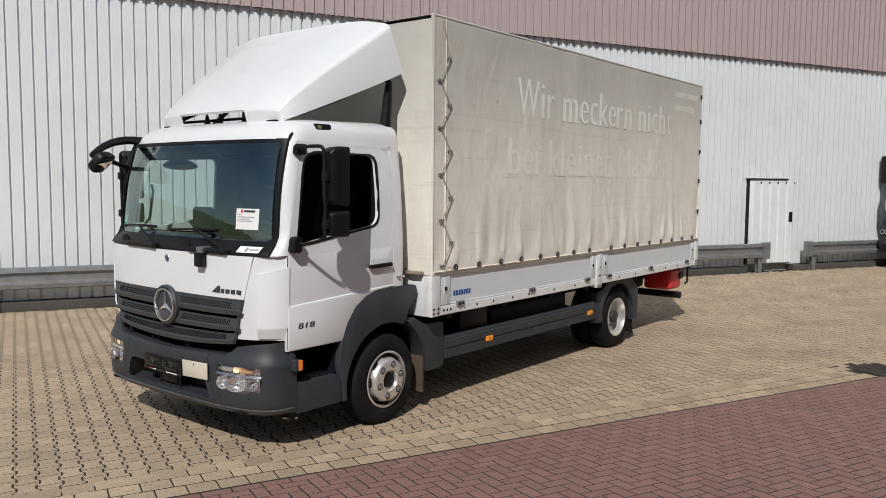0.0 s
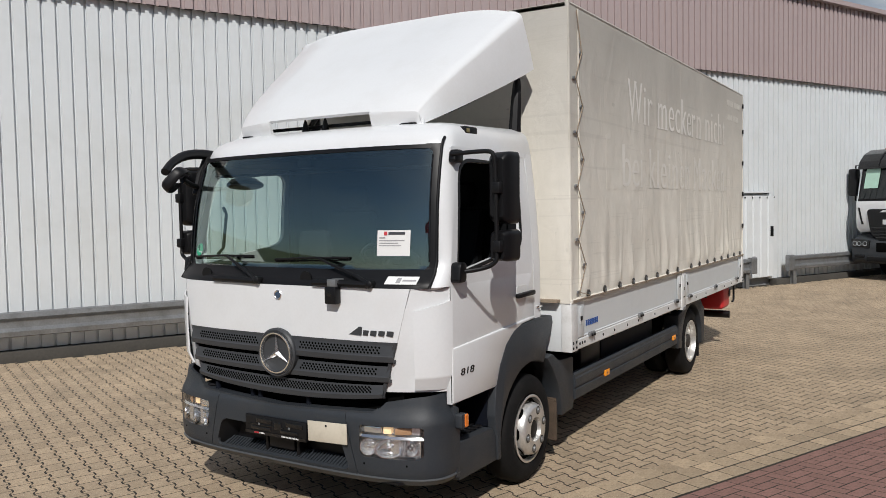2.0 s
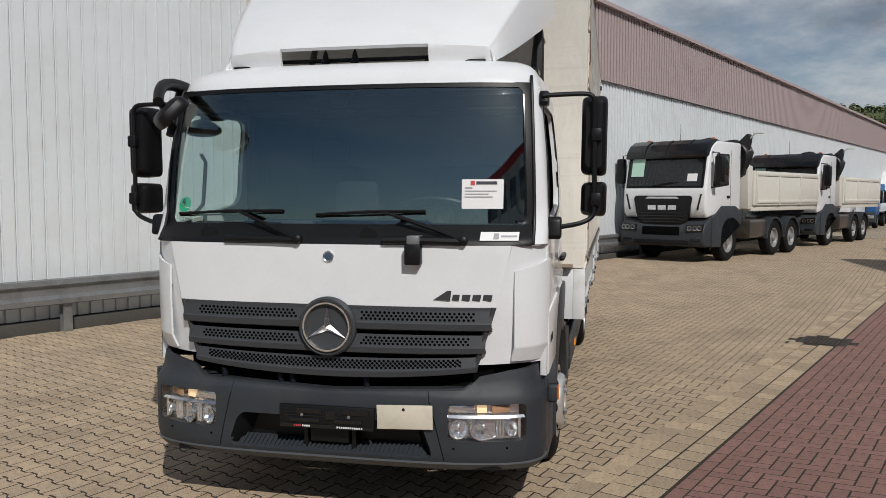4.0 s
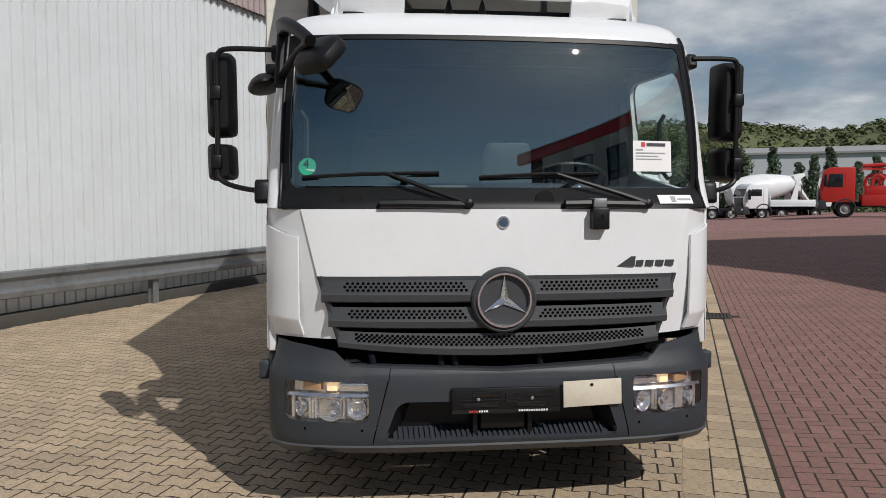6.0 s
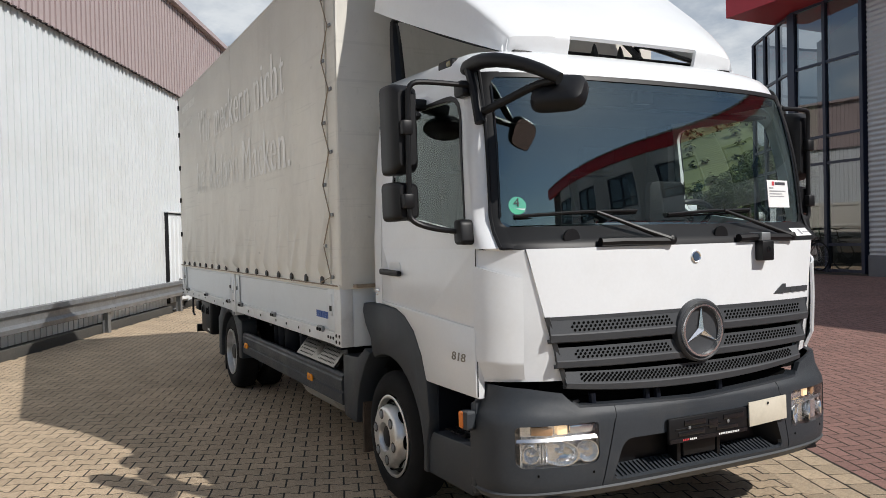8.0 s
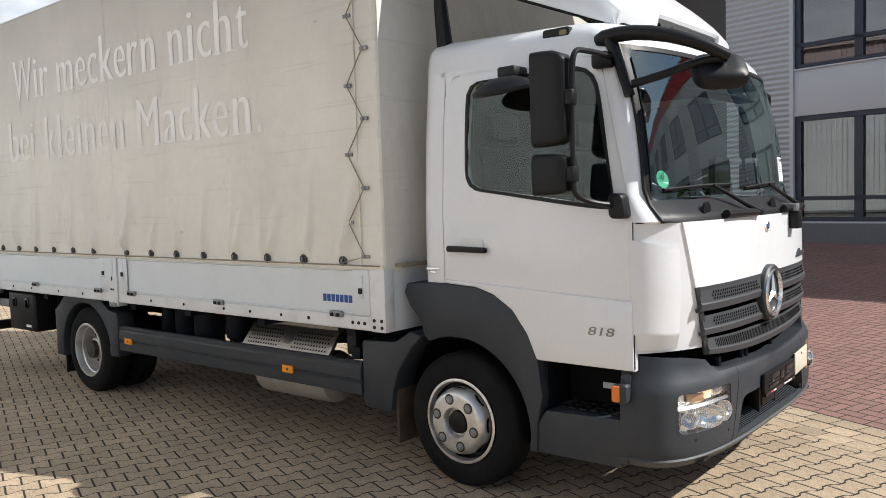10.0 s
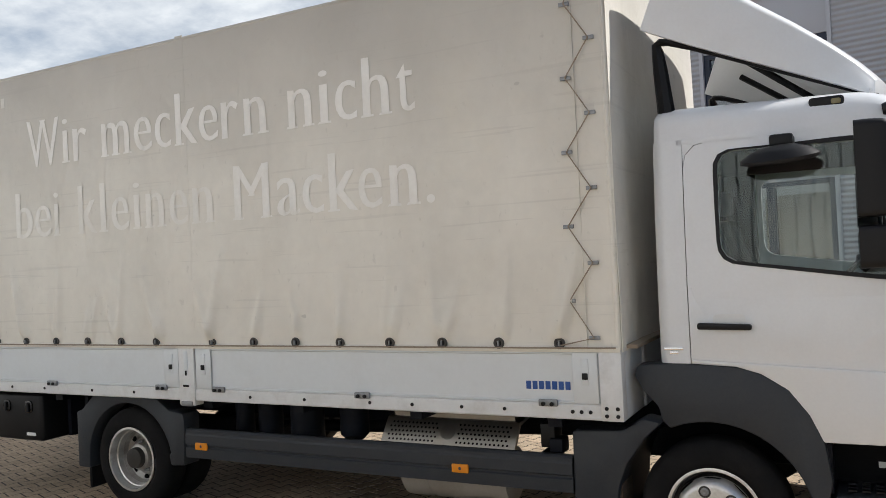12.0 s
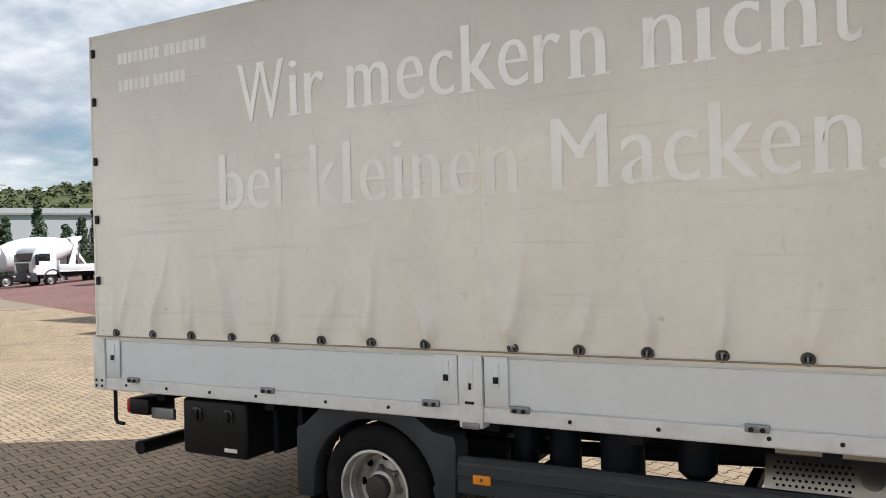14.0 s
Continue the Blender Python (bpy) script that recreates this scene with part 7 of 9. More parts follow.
# ---- across the road: office building with red fascia ----
OFFICE = pose(2.9, -12.3, 0.0, 0, 0, -11.0)   # x along the front, y out towards the yard
office = thing("office_building", label="two storey office with grey sheet siding, navy windows and red fascia", category="office", kind="structure")
office.matrix_basis = OFFICE
SIDING = mat("grey_wavy_siding", (0.42, 0.43, 0.45), 0.42, metal=0.25, vary=0.06, scale=1.2, dirt=(0.3, 0.3, 0.31), dirt_amount=0.25, dirt_scale=1.2)
PANELGREY = mat("light_grey_panel", (0.52, 0.53, 0.56), 0.45, vary=0.05, scale=0.8)
NAVY = mat("navy_frame", (0.012, 0.018, 0.04), 0.35, vary=0.1)
REDFASCIA = mat("red_fascia", (0.45, 0.02, 0.035), 0.4, vary=0.06)
OFFICEGLASS = glass_mat("office_glass", (0.3, 0.33, 0.34), ior=2.4)
ROOM = mat("dim_room", (0.1, 0.1, 0.1), 0.8)
BLIND = mat("white_blind", (0.6, 0.6, 0.58), 0.7)
FASC0, FASC1 = 6.85, 7.85
X_L, X_R = -30.0, 5.5


def wavy(x0, x1, z0, z1):
    me = bpy.data.meshes.new("siding")
    zs = linspace(z0, z1, max(8, int((z1 - z0) / 0.02)))
    v = [(x, 0.02 + 0.012 * math.sin(2 * math.pi * z / 0.11), z) for x in (x0, x1) for z in zs]
    k = len(zs)
    me.from_pydata(v, [], [(i, i + 1, k + i + 1, k + i) for i in range(k - 1)])
    return me


part("core", bm_box(X_L, X_R, -12, -0.9, 0, FASC1 - 0.1), ROOM, office)
part("plinth", bm_box(X_L, X_R, -0.3, 0.06, 0, 0.92, 0.01), mat("dark_render_plinth", (0.13, 0.13, 0.14), 0.8, bump=0.2), office)
part("fascia", bm_box(X_L - 0.3, X_R, -0.4, 0.12, FASC0, FASC1, 0.02), REDFASCIA, office, "red painted roof fascia")
part("roof", bm_box(X_L, X_R, -12, 0.2, FASC1 - 0.12, FASC1 - 0.02), ROOFSHEET, office)
PERIOD = 4.02
for k in range(-1, 8):
    wr = 0.34 - PERIOD * k   # right end (towards +x) of this window bay
    wl_ = wr - 2.42
    if wl_ < X_L:
        continue
    link("siding", wavy(wr + 0.1, min(X_R, wr + PERIOD - 2.52), 0.92, FASC0), SIDING, office, "grey corrugated sheet siding", auto=80)
    if wr > X_R - 2.5:
        continue
    for x in (wr + 0.02, wl_ - 0.1):
        part("pilaster", bm_box(x, x + 0.08, -0.2, 0.06, 0.92, FASC0), PANELGREY, office)
    part("spandrel", bm_box(wl_ - 0.02, wr + 0.02, -0.2, 0.02, 3.05, 3.98, 0.004), PANELGREY, office, "light grey spandrel panel")
    part("header_panel", bm_box(wl_ - 0.02, wr + 0.02, -0.2, 0.02, 5.9, FASC0, 0.004), PANELGREY, office)
    for z0_, z1_ in ((0.95, 3.05), (3.98, 5.9)):
        wd = part("window", bm_box(wl_ - 0.02, wr + 0.02, -0.12, -0.02, z0_, z0_ + 0.09), NAVY, office, "navy framed window")
        for a in ((wl_ - 0.02, wr + 0.02, z1_ - 0.1, z1_), (wl_ - 0.02, wr + 0.02, z0_ + 0.42, z0_ + 0.5), (wl_ - 0.02, wl_ + 0.1, z0_ + 0.09, z1_ - 0.1), (wr - 0.1, wr + 0.02, z0_ + 0.09, z1_ - 0.1), ((wl_ + wr) / 2 - 0.08, (wl_ + wr) / 2 + 0.08, z0_ + 0.09, z1_ - 0.1)):
            part("frame_bar", bm_box(a[0], a[1], -0.12, -0.015, a[2], a[3], 0.004), NAVY, wd, smooth=False)
        part("pane", bm_box(wl_, wr, -0.085, -0.08, z0_ + 0.05, z1_ - 0.05), OFFICEGLASS, wd, smooth=False)
        part("sill", bm_box(wl_ - 0.02, wr + 0.02, -0.1, 0.06, z0_ - 0.03, z0_, 0.004), PANELGREY, wd)
        part("blind", bm_box(wl_ + 0.1, wr - 0.1, -0.22, -0.21, z1_ - 0.5, z1_ - 0.1), BLIND, wd)
        part("room", bm_box(wl_, wr, -0.85, -0.8, z0_, z1_), ROOM, wd)
# sheet metal roofs behind the fascia: a low sloping one and a tall plant house
ROOFMETAL = mat("pale_roof_sheet", (0.5, 0.5, 0.49), 0.45, metal=0.3, vary=0.12, scale=0.8, fine=6, dirt=(0.3, 0.3, 0.29), dirt_amount=0.4, dirt_scale=0.6)


def hull(*pts):
    bm_ = bmesh.new()
    bmesh.ops.convex_hull(bm_, input=[bm_.verts.new(p) for p in pts])
    return bm_


part("sloping_roof", hull((1.6, -0.6, 7.75), (9.0, -0.6, 7.75), (4.2, -7.0, 10.35), (8.2, -7.0, 11.9), (1.6, -9.0, 7.75), (9.0, -9.0, 7.75)), ROOFMETAL, office, "grey sloping sheet roof", smooth=False)
plant = part("plant_house", hull((5.1, -3.0, 9.6), (10.9, -3.0, 9.6), (5.25, -3.3, 12.6), (10.4, -3.6, 13.4), (5.1, -9.0, 9.0), (10.9, -9.0, 9.0), (5.4, -8.0, 12.6), (10.4, -8.0, 13.4)), ROOFMETAL, office, "tall metal clad plant house on the roof", smooth=False)
for i in range(22):
    a, b = 9.7 + 0.13 * i, 0.05 + 0.0065 * i
    part("rib", bm_tube([(5.12 + b, -2.99 - 0.1 * (a - 9.6), a), (6.6, -2.99 - 0.11 * (a - 9.6), a + 0.05)], 0.03, 4), ROOFMETAL, plant, smooth=False)
for x in (6.7, 8.1, 9.4, 10.75):
    part("cover_strip", bm_tube([(x, -2.97, 9.6), (x - 0.09 * (x - 5.8), -3.45, 12.9 + 0.1 * (x - 6.7))], 0.05, 4), GALV, plant, smooth=False)
part("sloping_eaves", bm_tube([(5.0, -2.95, 9.6), (6.65, -2.95, 9.66)], 0.07, 6), FLASHING_SHADE, plant, smooth=False)

# glass stair bay at the end of the office, with a raking top
bay = thing("glass_bay", label="navy framed glass curtain wall bay of the office", category="glass facade", kind="structure")
bay.matrix_basis = OFFICE
BAYGLASS = glass_mat("bay_glass", (0.4, 0.43, 0.44), ior=2.6)
bay_pts = [(5.6, 0.05), (6.7, 0.06), (7.77, 0.08), (8.77, -0.32), (9.77, -0.72), (10.77, -1.12), (11.0, -2.6), (11.0, -4.2)]
BAY_TOP = 6.8
for (xa, ya), (xb, yb) in zip(bay_pts, bay_pts[1:]):
    n_ = Vector((-(yb - ya), xb - xa, 0)).normalized()
    zl = (0.55, 1.15, 3.05, 3.68, 5.4, BAY_TOP)
    for z0_, z1_ in zip(zl, zl[1:]):
        bm_ = bmesh.new()
        bm_.faces.new([bm_.verts.new(p) for p in ((xa, ya, z0_), (xb, yb, z0_), (xb, yb, z1_), (xa, ya, z1_))])
        part("pane", bm_, BAYGLASS, bay, smooth=False)
    for z in zl:
        part("transom", bm_tube([(xa, ya, z), (xb, yb, z)], 0.045, 4), NAVY, bay, smooth=False)
for i, (x, y) in enumerate(bay_pts):
    part("mullion", bm_box(x - (0.12 if i == 2 else 0.045), x + (0.12 if i == 2 else 0.045), y - 0.1, y + 0.05, 0.5, BAY_TOP), NAVY, bay, smooth=False)
core = [(5.6, -1.6), (7.6, -1.6), (10.0, -2.6), (10.0, -11), (5.6, -11)]
part("inner_wall", bm_prism(core, "z", 0.4, BAY_TOP - 0.05), mat("tan_inner_wall", (0.16, 0.14, 0.11), 0.8), bay)
rb = bm_prism([(-0.5, -11), (-0.5, 0.1), (8.6, 1.35), (11.2, -11)], "z", BAY_TOP + 0.06, FASC1)
for v in rb.verts:
    if v.co.z > FASC1 - 0.01 and v.co.x > 5:
        v.co.z += 1.0
part("roof_edge", rb, REDFASCIA, bay, "red roof edge rising towards the corner")
part("bay_floor", bm_prism([(5.6, -11), (5.6, 0.0), (7.77, 0.0), (10.77, -1.2), (11.0, -11)], "z", 0.4, 0.55), ROOM, bay)

# planters before the bay
SHRUB = mat("shrub_leaves", (0.055, 0.075, 0.015), 0.6, vary=0.5, scale=3, island=0.9)
POT = mat("white_planter", (0.72, 0.72, 0.7), 0.5, vary=0.05)
SOIL = mat("soil", (0.03, 0.025, 0.02), 0.9)


def leaf_ball(radius, count, leaf, seed, squash=0.7, lobes=None):
    """Loose leaf cards filling an uneven crown."""
    rng = random.Random(seed)
    v, f_ = [], []
    lobes = lobes or [((0, 0, 0), radius)]
    for _ in range(count):
        (cx_, cy_, cz_), r = rng.choice(lobes)
        d = Vector((rng.gauss(0, 1), rng.gauss(0, 1), rng.gauss(0, 1))).normalized()
        p = Vector((cx_, cy_, cz_)) + Vector((d.x, d.y, d.z * squash)) * r * (0.55 + 0.45 * rng.random() ** 0.5)
        n = (d + Vector((rng.uniform(-1, 1), rng.uniform(-1, 1), rng.uniform(-0.4, 1.2))) * 0.9).normalized()
        a = n.orthogonal().normalized()
        a = (Matrix.Rotation(rng.uniform(0, 6.28), 3, n) @ a) * leaf * rng.uniform(0.6, 1.3)
        b = n.cross(a) * 0.6
        i = len(v)
        v += [p - a, p + b * 0.9 + n * leaf * 0.15, p + a, p - b * 0.9 + n * leaf * 0.15]
        f_.append((i, i + 1, i + 2, i + 3))
    me = bpy.data.meshes.new("leaves")
    me.from_pydata([tuple(q) for q in v], [], f_)
    return me


def planter(x, y, z, s=1.0):
    p = thing("planter", label="white square planter with a clipped green shrub", category="planter", group="planters by the entrance")
    p.matrix_basis = Matrix.Translation((x, y, z))
    bm_ = bmesh.new()
    rows = [[bm_.verts.new((a * r, b * r, h)) for a, b in ((-1, -1), (1, -1), (1, 1), (-1, 1))] for r, h in ((0.24, 0), (0.33, 0.62), (0.29, 0.62), (0.27, 0.5))]
    for p_, q_ in zip(rows, rows[1:]):
        for i in range(4):
            bm_.faces.new((p_[i], p_[(i + 1) % 4], q_[(i + 1) % 4], q_[i]))
    bm_.faces.new(rows[0])
    part("pot", bm_, POT, p, smooth=False)
    part("soil", bm_box(-0.28, 0.28, -0.28, 0.28, 0.48, 0.54), SOIL, p)
    o = link("shrub", leaf_ball(0.33, 700, 0.05, 5, 0.75), SHRUB, p, "green shrub", smooth=False)
    o.location = (0, 0, 0.75)
    return p


pl1 = planter(12.47, -14.6, 0.42)
copy_thing(pl1, Matrix.Translation((14.79, -16.12, 0.44)))

# bicycle leaning by the entrance
bike = thing("bicycle", label="black city bicycle parked at the glass entrance", category="bicycle")
bike.matrix_basis = OFFICE @ Matrix.Translation((6.6, 0.4, 0.54))
for x in (0, 1.05):
    wv = part("wheel", bm_tube([(x + 0.33 * math.cos(a), 0, 0.34 + 0.33 * math.sin(a)) for a in linspace(0, 2 * math.pi, 29)], 0.017, 6), RUBBER, bike)
    for k in range(8):
        a = k * math.pi / 8
        part("spoke", bm_tube([(x + 0.32 * math.cos(a), 0, 0.34 + 0.32 * math.sin(a)), (x - 0.32 * math.cos(a), 0, 0.34 - 0.32 * math.sin(a))], 0.002, 4), GALV, wv)
for pts in ([(0, 0, 0.34), (0.18, 0, 0.92)], [(0.16, 0, 0.82), (0.68, 0, 0.82), (0.58, 0, 0.3), (0.18, 0, 0.7)], [(0.58, 0, 0.3), (1.05, 0, 0.34), (0.68, 0, 0.78)], [(0.58, 0, 0.3), (0.72, 0, 0.95)], [(0.2, -0.25, 1.0), (0.16, 0, 0.95), (0.2, 0.25, 1.0)]):
    part("frame_tube", bm_tube(pts, 0.014, 6), BLACK, bike)
part("saddle", bm_box(0.62, 0.86, -0.07, 0.07, 0.95, 1.0, 0.02), BLACK, bike)

# ---- parked lorries ----
CREAM = mat("cream_body_paint", (0.62, 0.6, 0.54), 0.4, vary=0.05)
TRUCKRED = mat("truck_red", (0.42, 0.022, 0.016), 0.4, vary=0.1)
TRUCKBLUE = mat("truck_blue", (0.03, 0.12, 0.32), 0.4, vary=0.1)
DARKGLASS = mat("dark_truck_glass", (0.012, 0.015, 0.016), 0.06, vary=0.1)
DRUM = mat("mixer_white", (0.72, 0.73, 0.74), 0.45, vary=0.06, dirt=(0.45, 0.44, 0.42), dirt_amount=0.4, dirt_scale=1.5)


RIM_DULL = mat("dull_lorry_rim", (0.3, 0.3, 0.3), 0.5, metal=0.4, vary=0.2, dirt=(0.1, 0.09, 0.08), dirt_amount=0.6, dirt_scale=6)


def truck_wheel(parent, x, y, r=0.5, w=0.3, seg=28):
    s = 1 if y > 0 else -1
    t = part("wheel", bm_lathe([(r * 0.56, s * -0.02), (r * 0.62, 0), (r * 0.92, s * 0.005), (r, s * -0.04), (r, s * -w + s * 0.04), (r * 0.9, -s * w), (r * 0.5, -s * w)], (x, y, r), "y", seg, caps=False), RUBBER, parent, "black lorry tyre")
    part("rim", bm_lathe([(r * 0.57, s * -0.015), (r * 0.5, s * -0.03), (r * 0.45, s * -0.09), (r * 0.2, s * -0.05), (r * 0.18, s * 0.0), (0, s * 0.01)], (x, y, r), "y", seg, caps=False), RIM_DULL, t)
    return t


def parked_cab(t, paint, z0=0.5, h=3.0, w=1.25, depth=2.0, detail=False, grille=GRILLE):
    """A forward-control cab: shell with raked screen, side windows, bumper, lamps, mirrors."""
    prof = [(0.1, z0 + 0.45), (0.02, z0 + 0.8), (0.0, z0 + 1.15), (0.16, h - 0.32), (0.3, h - 0.12), (0.55, h), (depth, h), (depth, z0 + 0.3), (0.35, z0 + 0.3)]
    part("cab", bm_prism(prof, "y", -w, w, 0.05, 3), paint, t, "painted cab")
    part("windscreen", bm_grid(lambda u, v: Vector((-0.006 + 0.155 * v, -w * 0.93 + 2 * w * 0.93 * u, z0 + 1.19 + (h - 0.36 - z0 - 1.19) * v)), linspace(0, 1, 4), linspace(0, 1, 4)), DARKGLASS, t, "dark windscreen", smooth=False)
    part("bumper", bm_prism(rounded([(-0.06, z0 - 0.12), (-0.06, z0 + 0.45), (0.3, z0 + 0.5), (0.45, z0 - 0.12)], 0.06), "y", -w, w, 0.03), GREY, t, "grey bumper")
    part("grille", bm_prism([(-w * 0.55, z0 + 0.45), (w * 0.55, z0 + 0.45), (w * 0.72, z0 + 1.1), (-w * 0.72, z0 + 1.1)], "x", -0.035, 0.08, 0.01), grille, t, "dark grille")
    for s in (1, -1):
        part("side_window", bm_prism([(0.35, z0 + 1.2), (1.25, z0 + 1.2), (1.25, h - 0.4), (0.5, h - 0.4)], "y", s * (w - 0.02), s * (w + 0.006), 0.02), DARKGLASS, t)
        part("headlamp", bm_box(-0.075, 0.1, s * (w - 0.42), s * (w - 0.06), z0 + 0.12, z0 + 0.3, 0.02), REFLECTOR, t)
        part("mirror", bm_box(0.2, 0.36, s * (w + 0.08), s * (w + 0.28), h - 1.15, h - 0.45, 0.04), BLACK, t)
        part("mirror_arm", bm_tube([(0.35, s * w, h - 0.42), (0.28, s * (w + 0.2), h - 0.42)], 0.02, 6), BLACK, t)
        part("door_seam", bm_box(1.36, 1.37, s * (w - 0.01), s * (w + 0.004), z0 + 0.35, h - 0.3), GREY, t)
        part("fender", bm_prism([(1.4 + 0.62 * math.cos(a), 0.5 + 0.62 * math.sin(a)) for a in linspace(0, math.pi, 12)] + [(1.4 + 0.54 * math.cos(a), 0.5 + 0.54 * math.sin(a)) for a in linspace(math.pi, 0, 12)], "y", s * (w - 0.35), s * (w + 0.01)), GREY, t)
        part("wiper", bm_tube([(-0.02, s * 0.1 + 0.25, z0 + 1.2), (0.0, s * 0.1 - 0.35, z0 + 1.3)], 0.012, 5), BLACK, t)


def chassis_part(t, length, w=0.42):
    part("chassis", bm_box(0.8, length, -w, w, 0.65, 0.95, 0.01), CHASSIS, t)


# white dumper with loading crane, beside the hall
def tipper_cab(t):
    """A heavy forward-control cab: dark sun shield, shield-shaped black grille, deep grey bumper and wings."""
    prof = [(0.12, 1.18), (0.03, 1.3), (-0.02, 1.5), (-0.02, 1.95), (0.02, 2.05), (0.19, 2.86), (0.3, 3.08), (0.5, 3.2), (0.8, 3.24), (2.1, 3.24), (2.12, 1.3), (0.6, 1.26)]
    cab_ = part("cab", bm_prism(prof, "y", -1.22, 1.22, 0.07, 4), WHITE, t, "white painted cab", auto=50)
    part("screen_frame", bm_grid(lambda u, v: Vector((0.005 + 0.195 * v - 0.012, -1.14 + 2.28 * u, 1.98 + 0.92 * v)), linspace(0, 1, 12), linspace(0, 1, 4), 0.02), BLACK, t)
    part("windscreen", bm_grid(lambda u, v: Vector((-0.001 + 0.19 * v - 0.018, -1.08 + 2.16 * u, 2.04 + 0.82 * v)), linspace(0, 1, 12), linspace(0, 1, 4)), DARKGLASS, t, "dark windscreen")
    part("sun_shield", bm_prism(rounded([(0.04, 2.8), (0.1, 2.98), (0.26, 3.16), (0.52, 3.28), (0.62, 3.26), (0.3, 3.02), (0.2, 2.82)], 0.02), "y", -1.2, 1.2, 0.03, 3), BLACK_GLOSS, t, "dark sun shield over the windscreen")
    for y in (-0.62, 0.0, 0.62):
        part("shield_rib", bm_tube([(0.05, y, 2.83), (0.1, y, 2.99), (0.26, y, 3.17), (0.5, y, 3.285)], 0.014, 6), BLACK, t)
    shield = [(-0.5, 0.98), (0.5, 0.98), (0.72, 1.12), (0.78, 1.3), (0.86, 1.72), (0.8, 1.78), (-0.8, 1.78), (-0.86, 1.72), (-0.78, 1.3), (-0.72, 1.12)]
    gr = part("grille", bm_prism(rounded(shield, 0.04, 3), "x", -0.06, 0.06, 0.012), BLACK, t, "black shield-shaped grille")
    for z, w in ((1.06, 0.6), (1.14, 0.68), (1.22, 0.7), (1.3, 0.72)):
        part("grille_bar", bm_box(-0.075, -0.055, -w, w, z, z + 0.03, 0.006), BLACK_GLOSS, gr)
    for y0 in (-0.42, -0.12, 0.18):
        part("front_mark", bm_box(-0.072, -0.058, y0, y0 + 0.24, 1.4, 1.52), CHROME, gr, "chrome maker's mark drawn as bars")
    part("grille_arch", bm_prism(rounded([(-0.5, 1.7), (0.5, 1.7), (0.42, 1.75), (-0.42, 1.75)], 0.012), "x", -0.072, -0.04), CHROME, gr)
    part("bumper", bm_prism(rounded([(-0.12, 0.52), (-0.12, 0.86), (-0.05, 1.02), (0.32, 1.2), (0.5, 1.2), (0.5, 0.42), (0.0, 0.42)], 0.05), "y", -1.24, 1.24, 0.05, 3), GREY, t, "deep dark grey bumper")
    # mouth: near-black block on the bumper for the opening's shade
    part("bumper_mouth", bm_box(-0.135, -0.1, -0.55, 0.55, 0.72, 0.95, 0.02), HOLE_SHADE, t)
    part("bumper_step", bm_box(-0.14, 0.0, -0.8, 0.8, 0.47, 0.6, 0.02), BLACK, t)
    for q in (1, -1):
        lamp = part("headlamp", bm_prism(rounded([(q * 0.72, 0.8), (q * 1.2, 0.84), (q * 1.22, 1.04), (q * 0.74, 1.0)], 0.03), "x", -0.14, -0.05, 0.01), BLACK_GLOSS, t, "dark headlamp unit")
        for y in (0.84, 1.0, 1.12):
            part("reflector", bm_lathe([(0.06, -0.143), (0.03, -0.135), (0.0, -0.132)], (0, q * y, 0.92), "x", 16, caps=False), REFLECTOR, lamp)
        part("fog_lamp", bm_box(-0.135, -0.09, q * 1.0 - 0.14, q * 1.0 + 0.14, 0.56, 0.64, 0.015), BLACK_GLOSS, t)
        part("wing", bm_prism(rounded([(0.3, 0.42), (0.85, 0.4), (0.84, 0.7), (0.95, 0.98), (1.2, 1.14), (1.6, 1.16), (1.9, 1.0), (2.1, 0.95), (2.1, 1.35), (1.7, 1.5), (0.9, 1.5), (0.6, 1.32), (0.3, 1.2)], 0.03), "y", q * 0.85, q * 1.27, 0.02), GREY, t, "dark grey wheel arch and steps")
        part("air_slot", bm_prism([(q * 0.98, 1.4), (q * 1.02, 1.4), (q * 1.12, 1.82), (q * 1.08, 1.82)], "x", -0.035, 0.05), BLACK, t)
        part("side_window", bm_prism(rounded([(0.42, 2.02), (1.32, 2.1), (1.32, 2.86), (0.6, 2.86)], 0.06), "y", q * 1.2, q * 1.226, 0.01), DARKGLASS, t)
        part("window_frame", bm_prism(rounded([(0.38, 1.98), (1.36, 2.06), (1.36, 2.9), (0.57, 2.9)], 0.06), "y", q * 1.19, q * 1.222), BLACK, t)
        part("door_seam", bm_box(1.45, 1.462, q * 1.2, q * 1.223, 1.5, 3.0), BLACK, t)
        part("door_handle", bm_box(1.24, 1.4, q * 1.21, q * 1.25, 1.72, 1.78, 0.01), BLACK, t)
        mir = part("mirror", bm_box(0.18, 0.36, q * 1.34, q * 1.58, 2.12, 2.82, 0.05, 3), BLACK, t, "black mirror housing")
        part("arm", bm_tube([(0.3, q * 1.2, 2.92), (0.28, q * 1.42, 2.9), (0.28, q * 1.42, 2.0), (0.3, q * 1.22, 2.0)], 0.02, 6), BLACK, mir)
        part("wiper", bm_tube([(-0.03, q * 0.1 + 0.25, 2.04), (0.0, q * 0.1 - 0.35, 2.14)], 0.012, 5), BLACK, t)
    return cab_


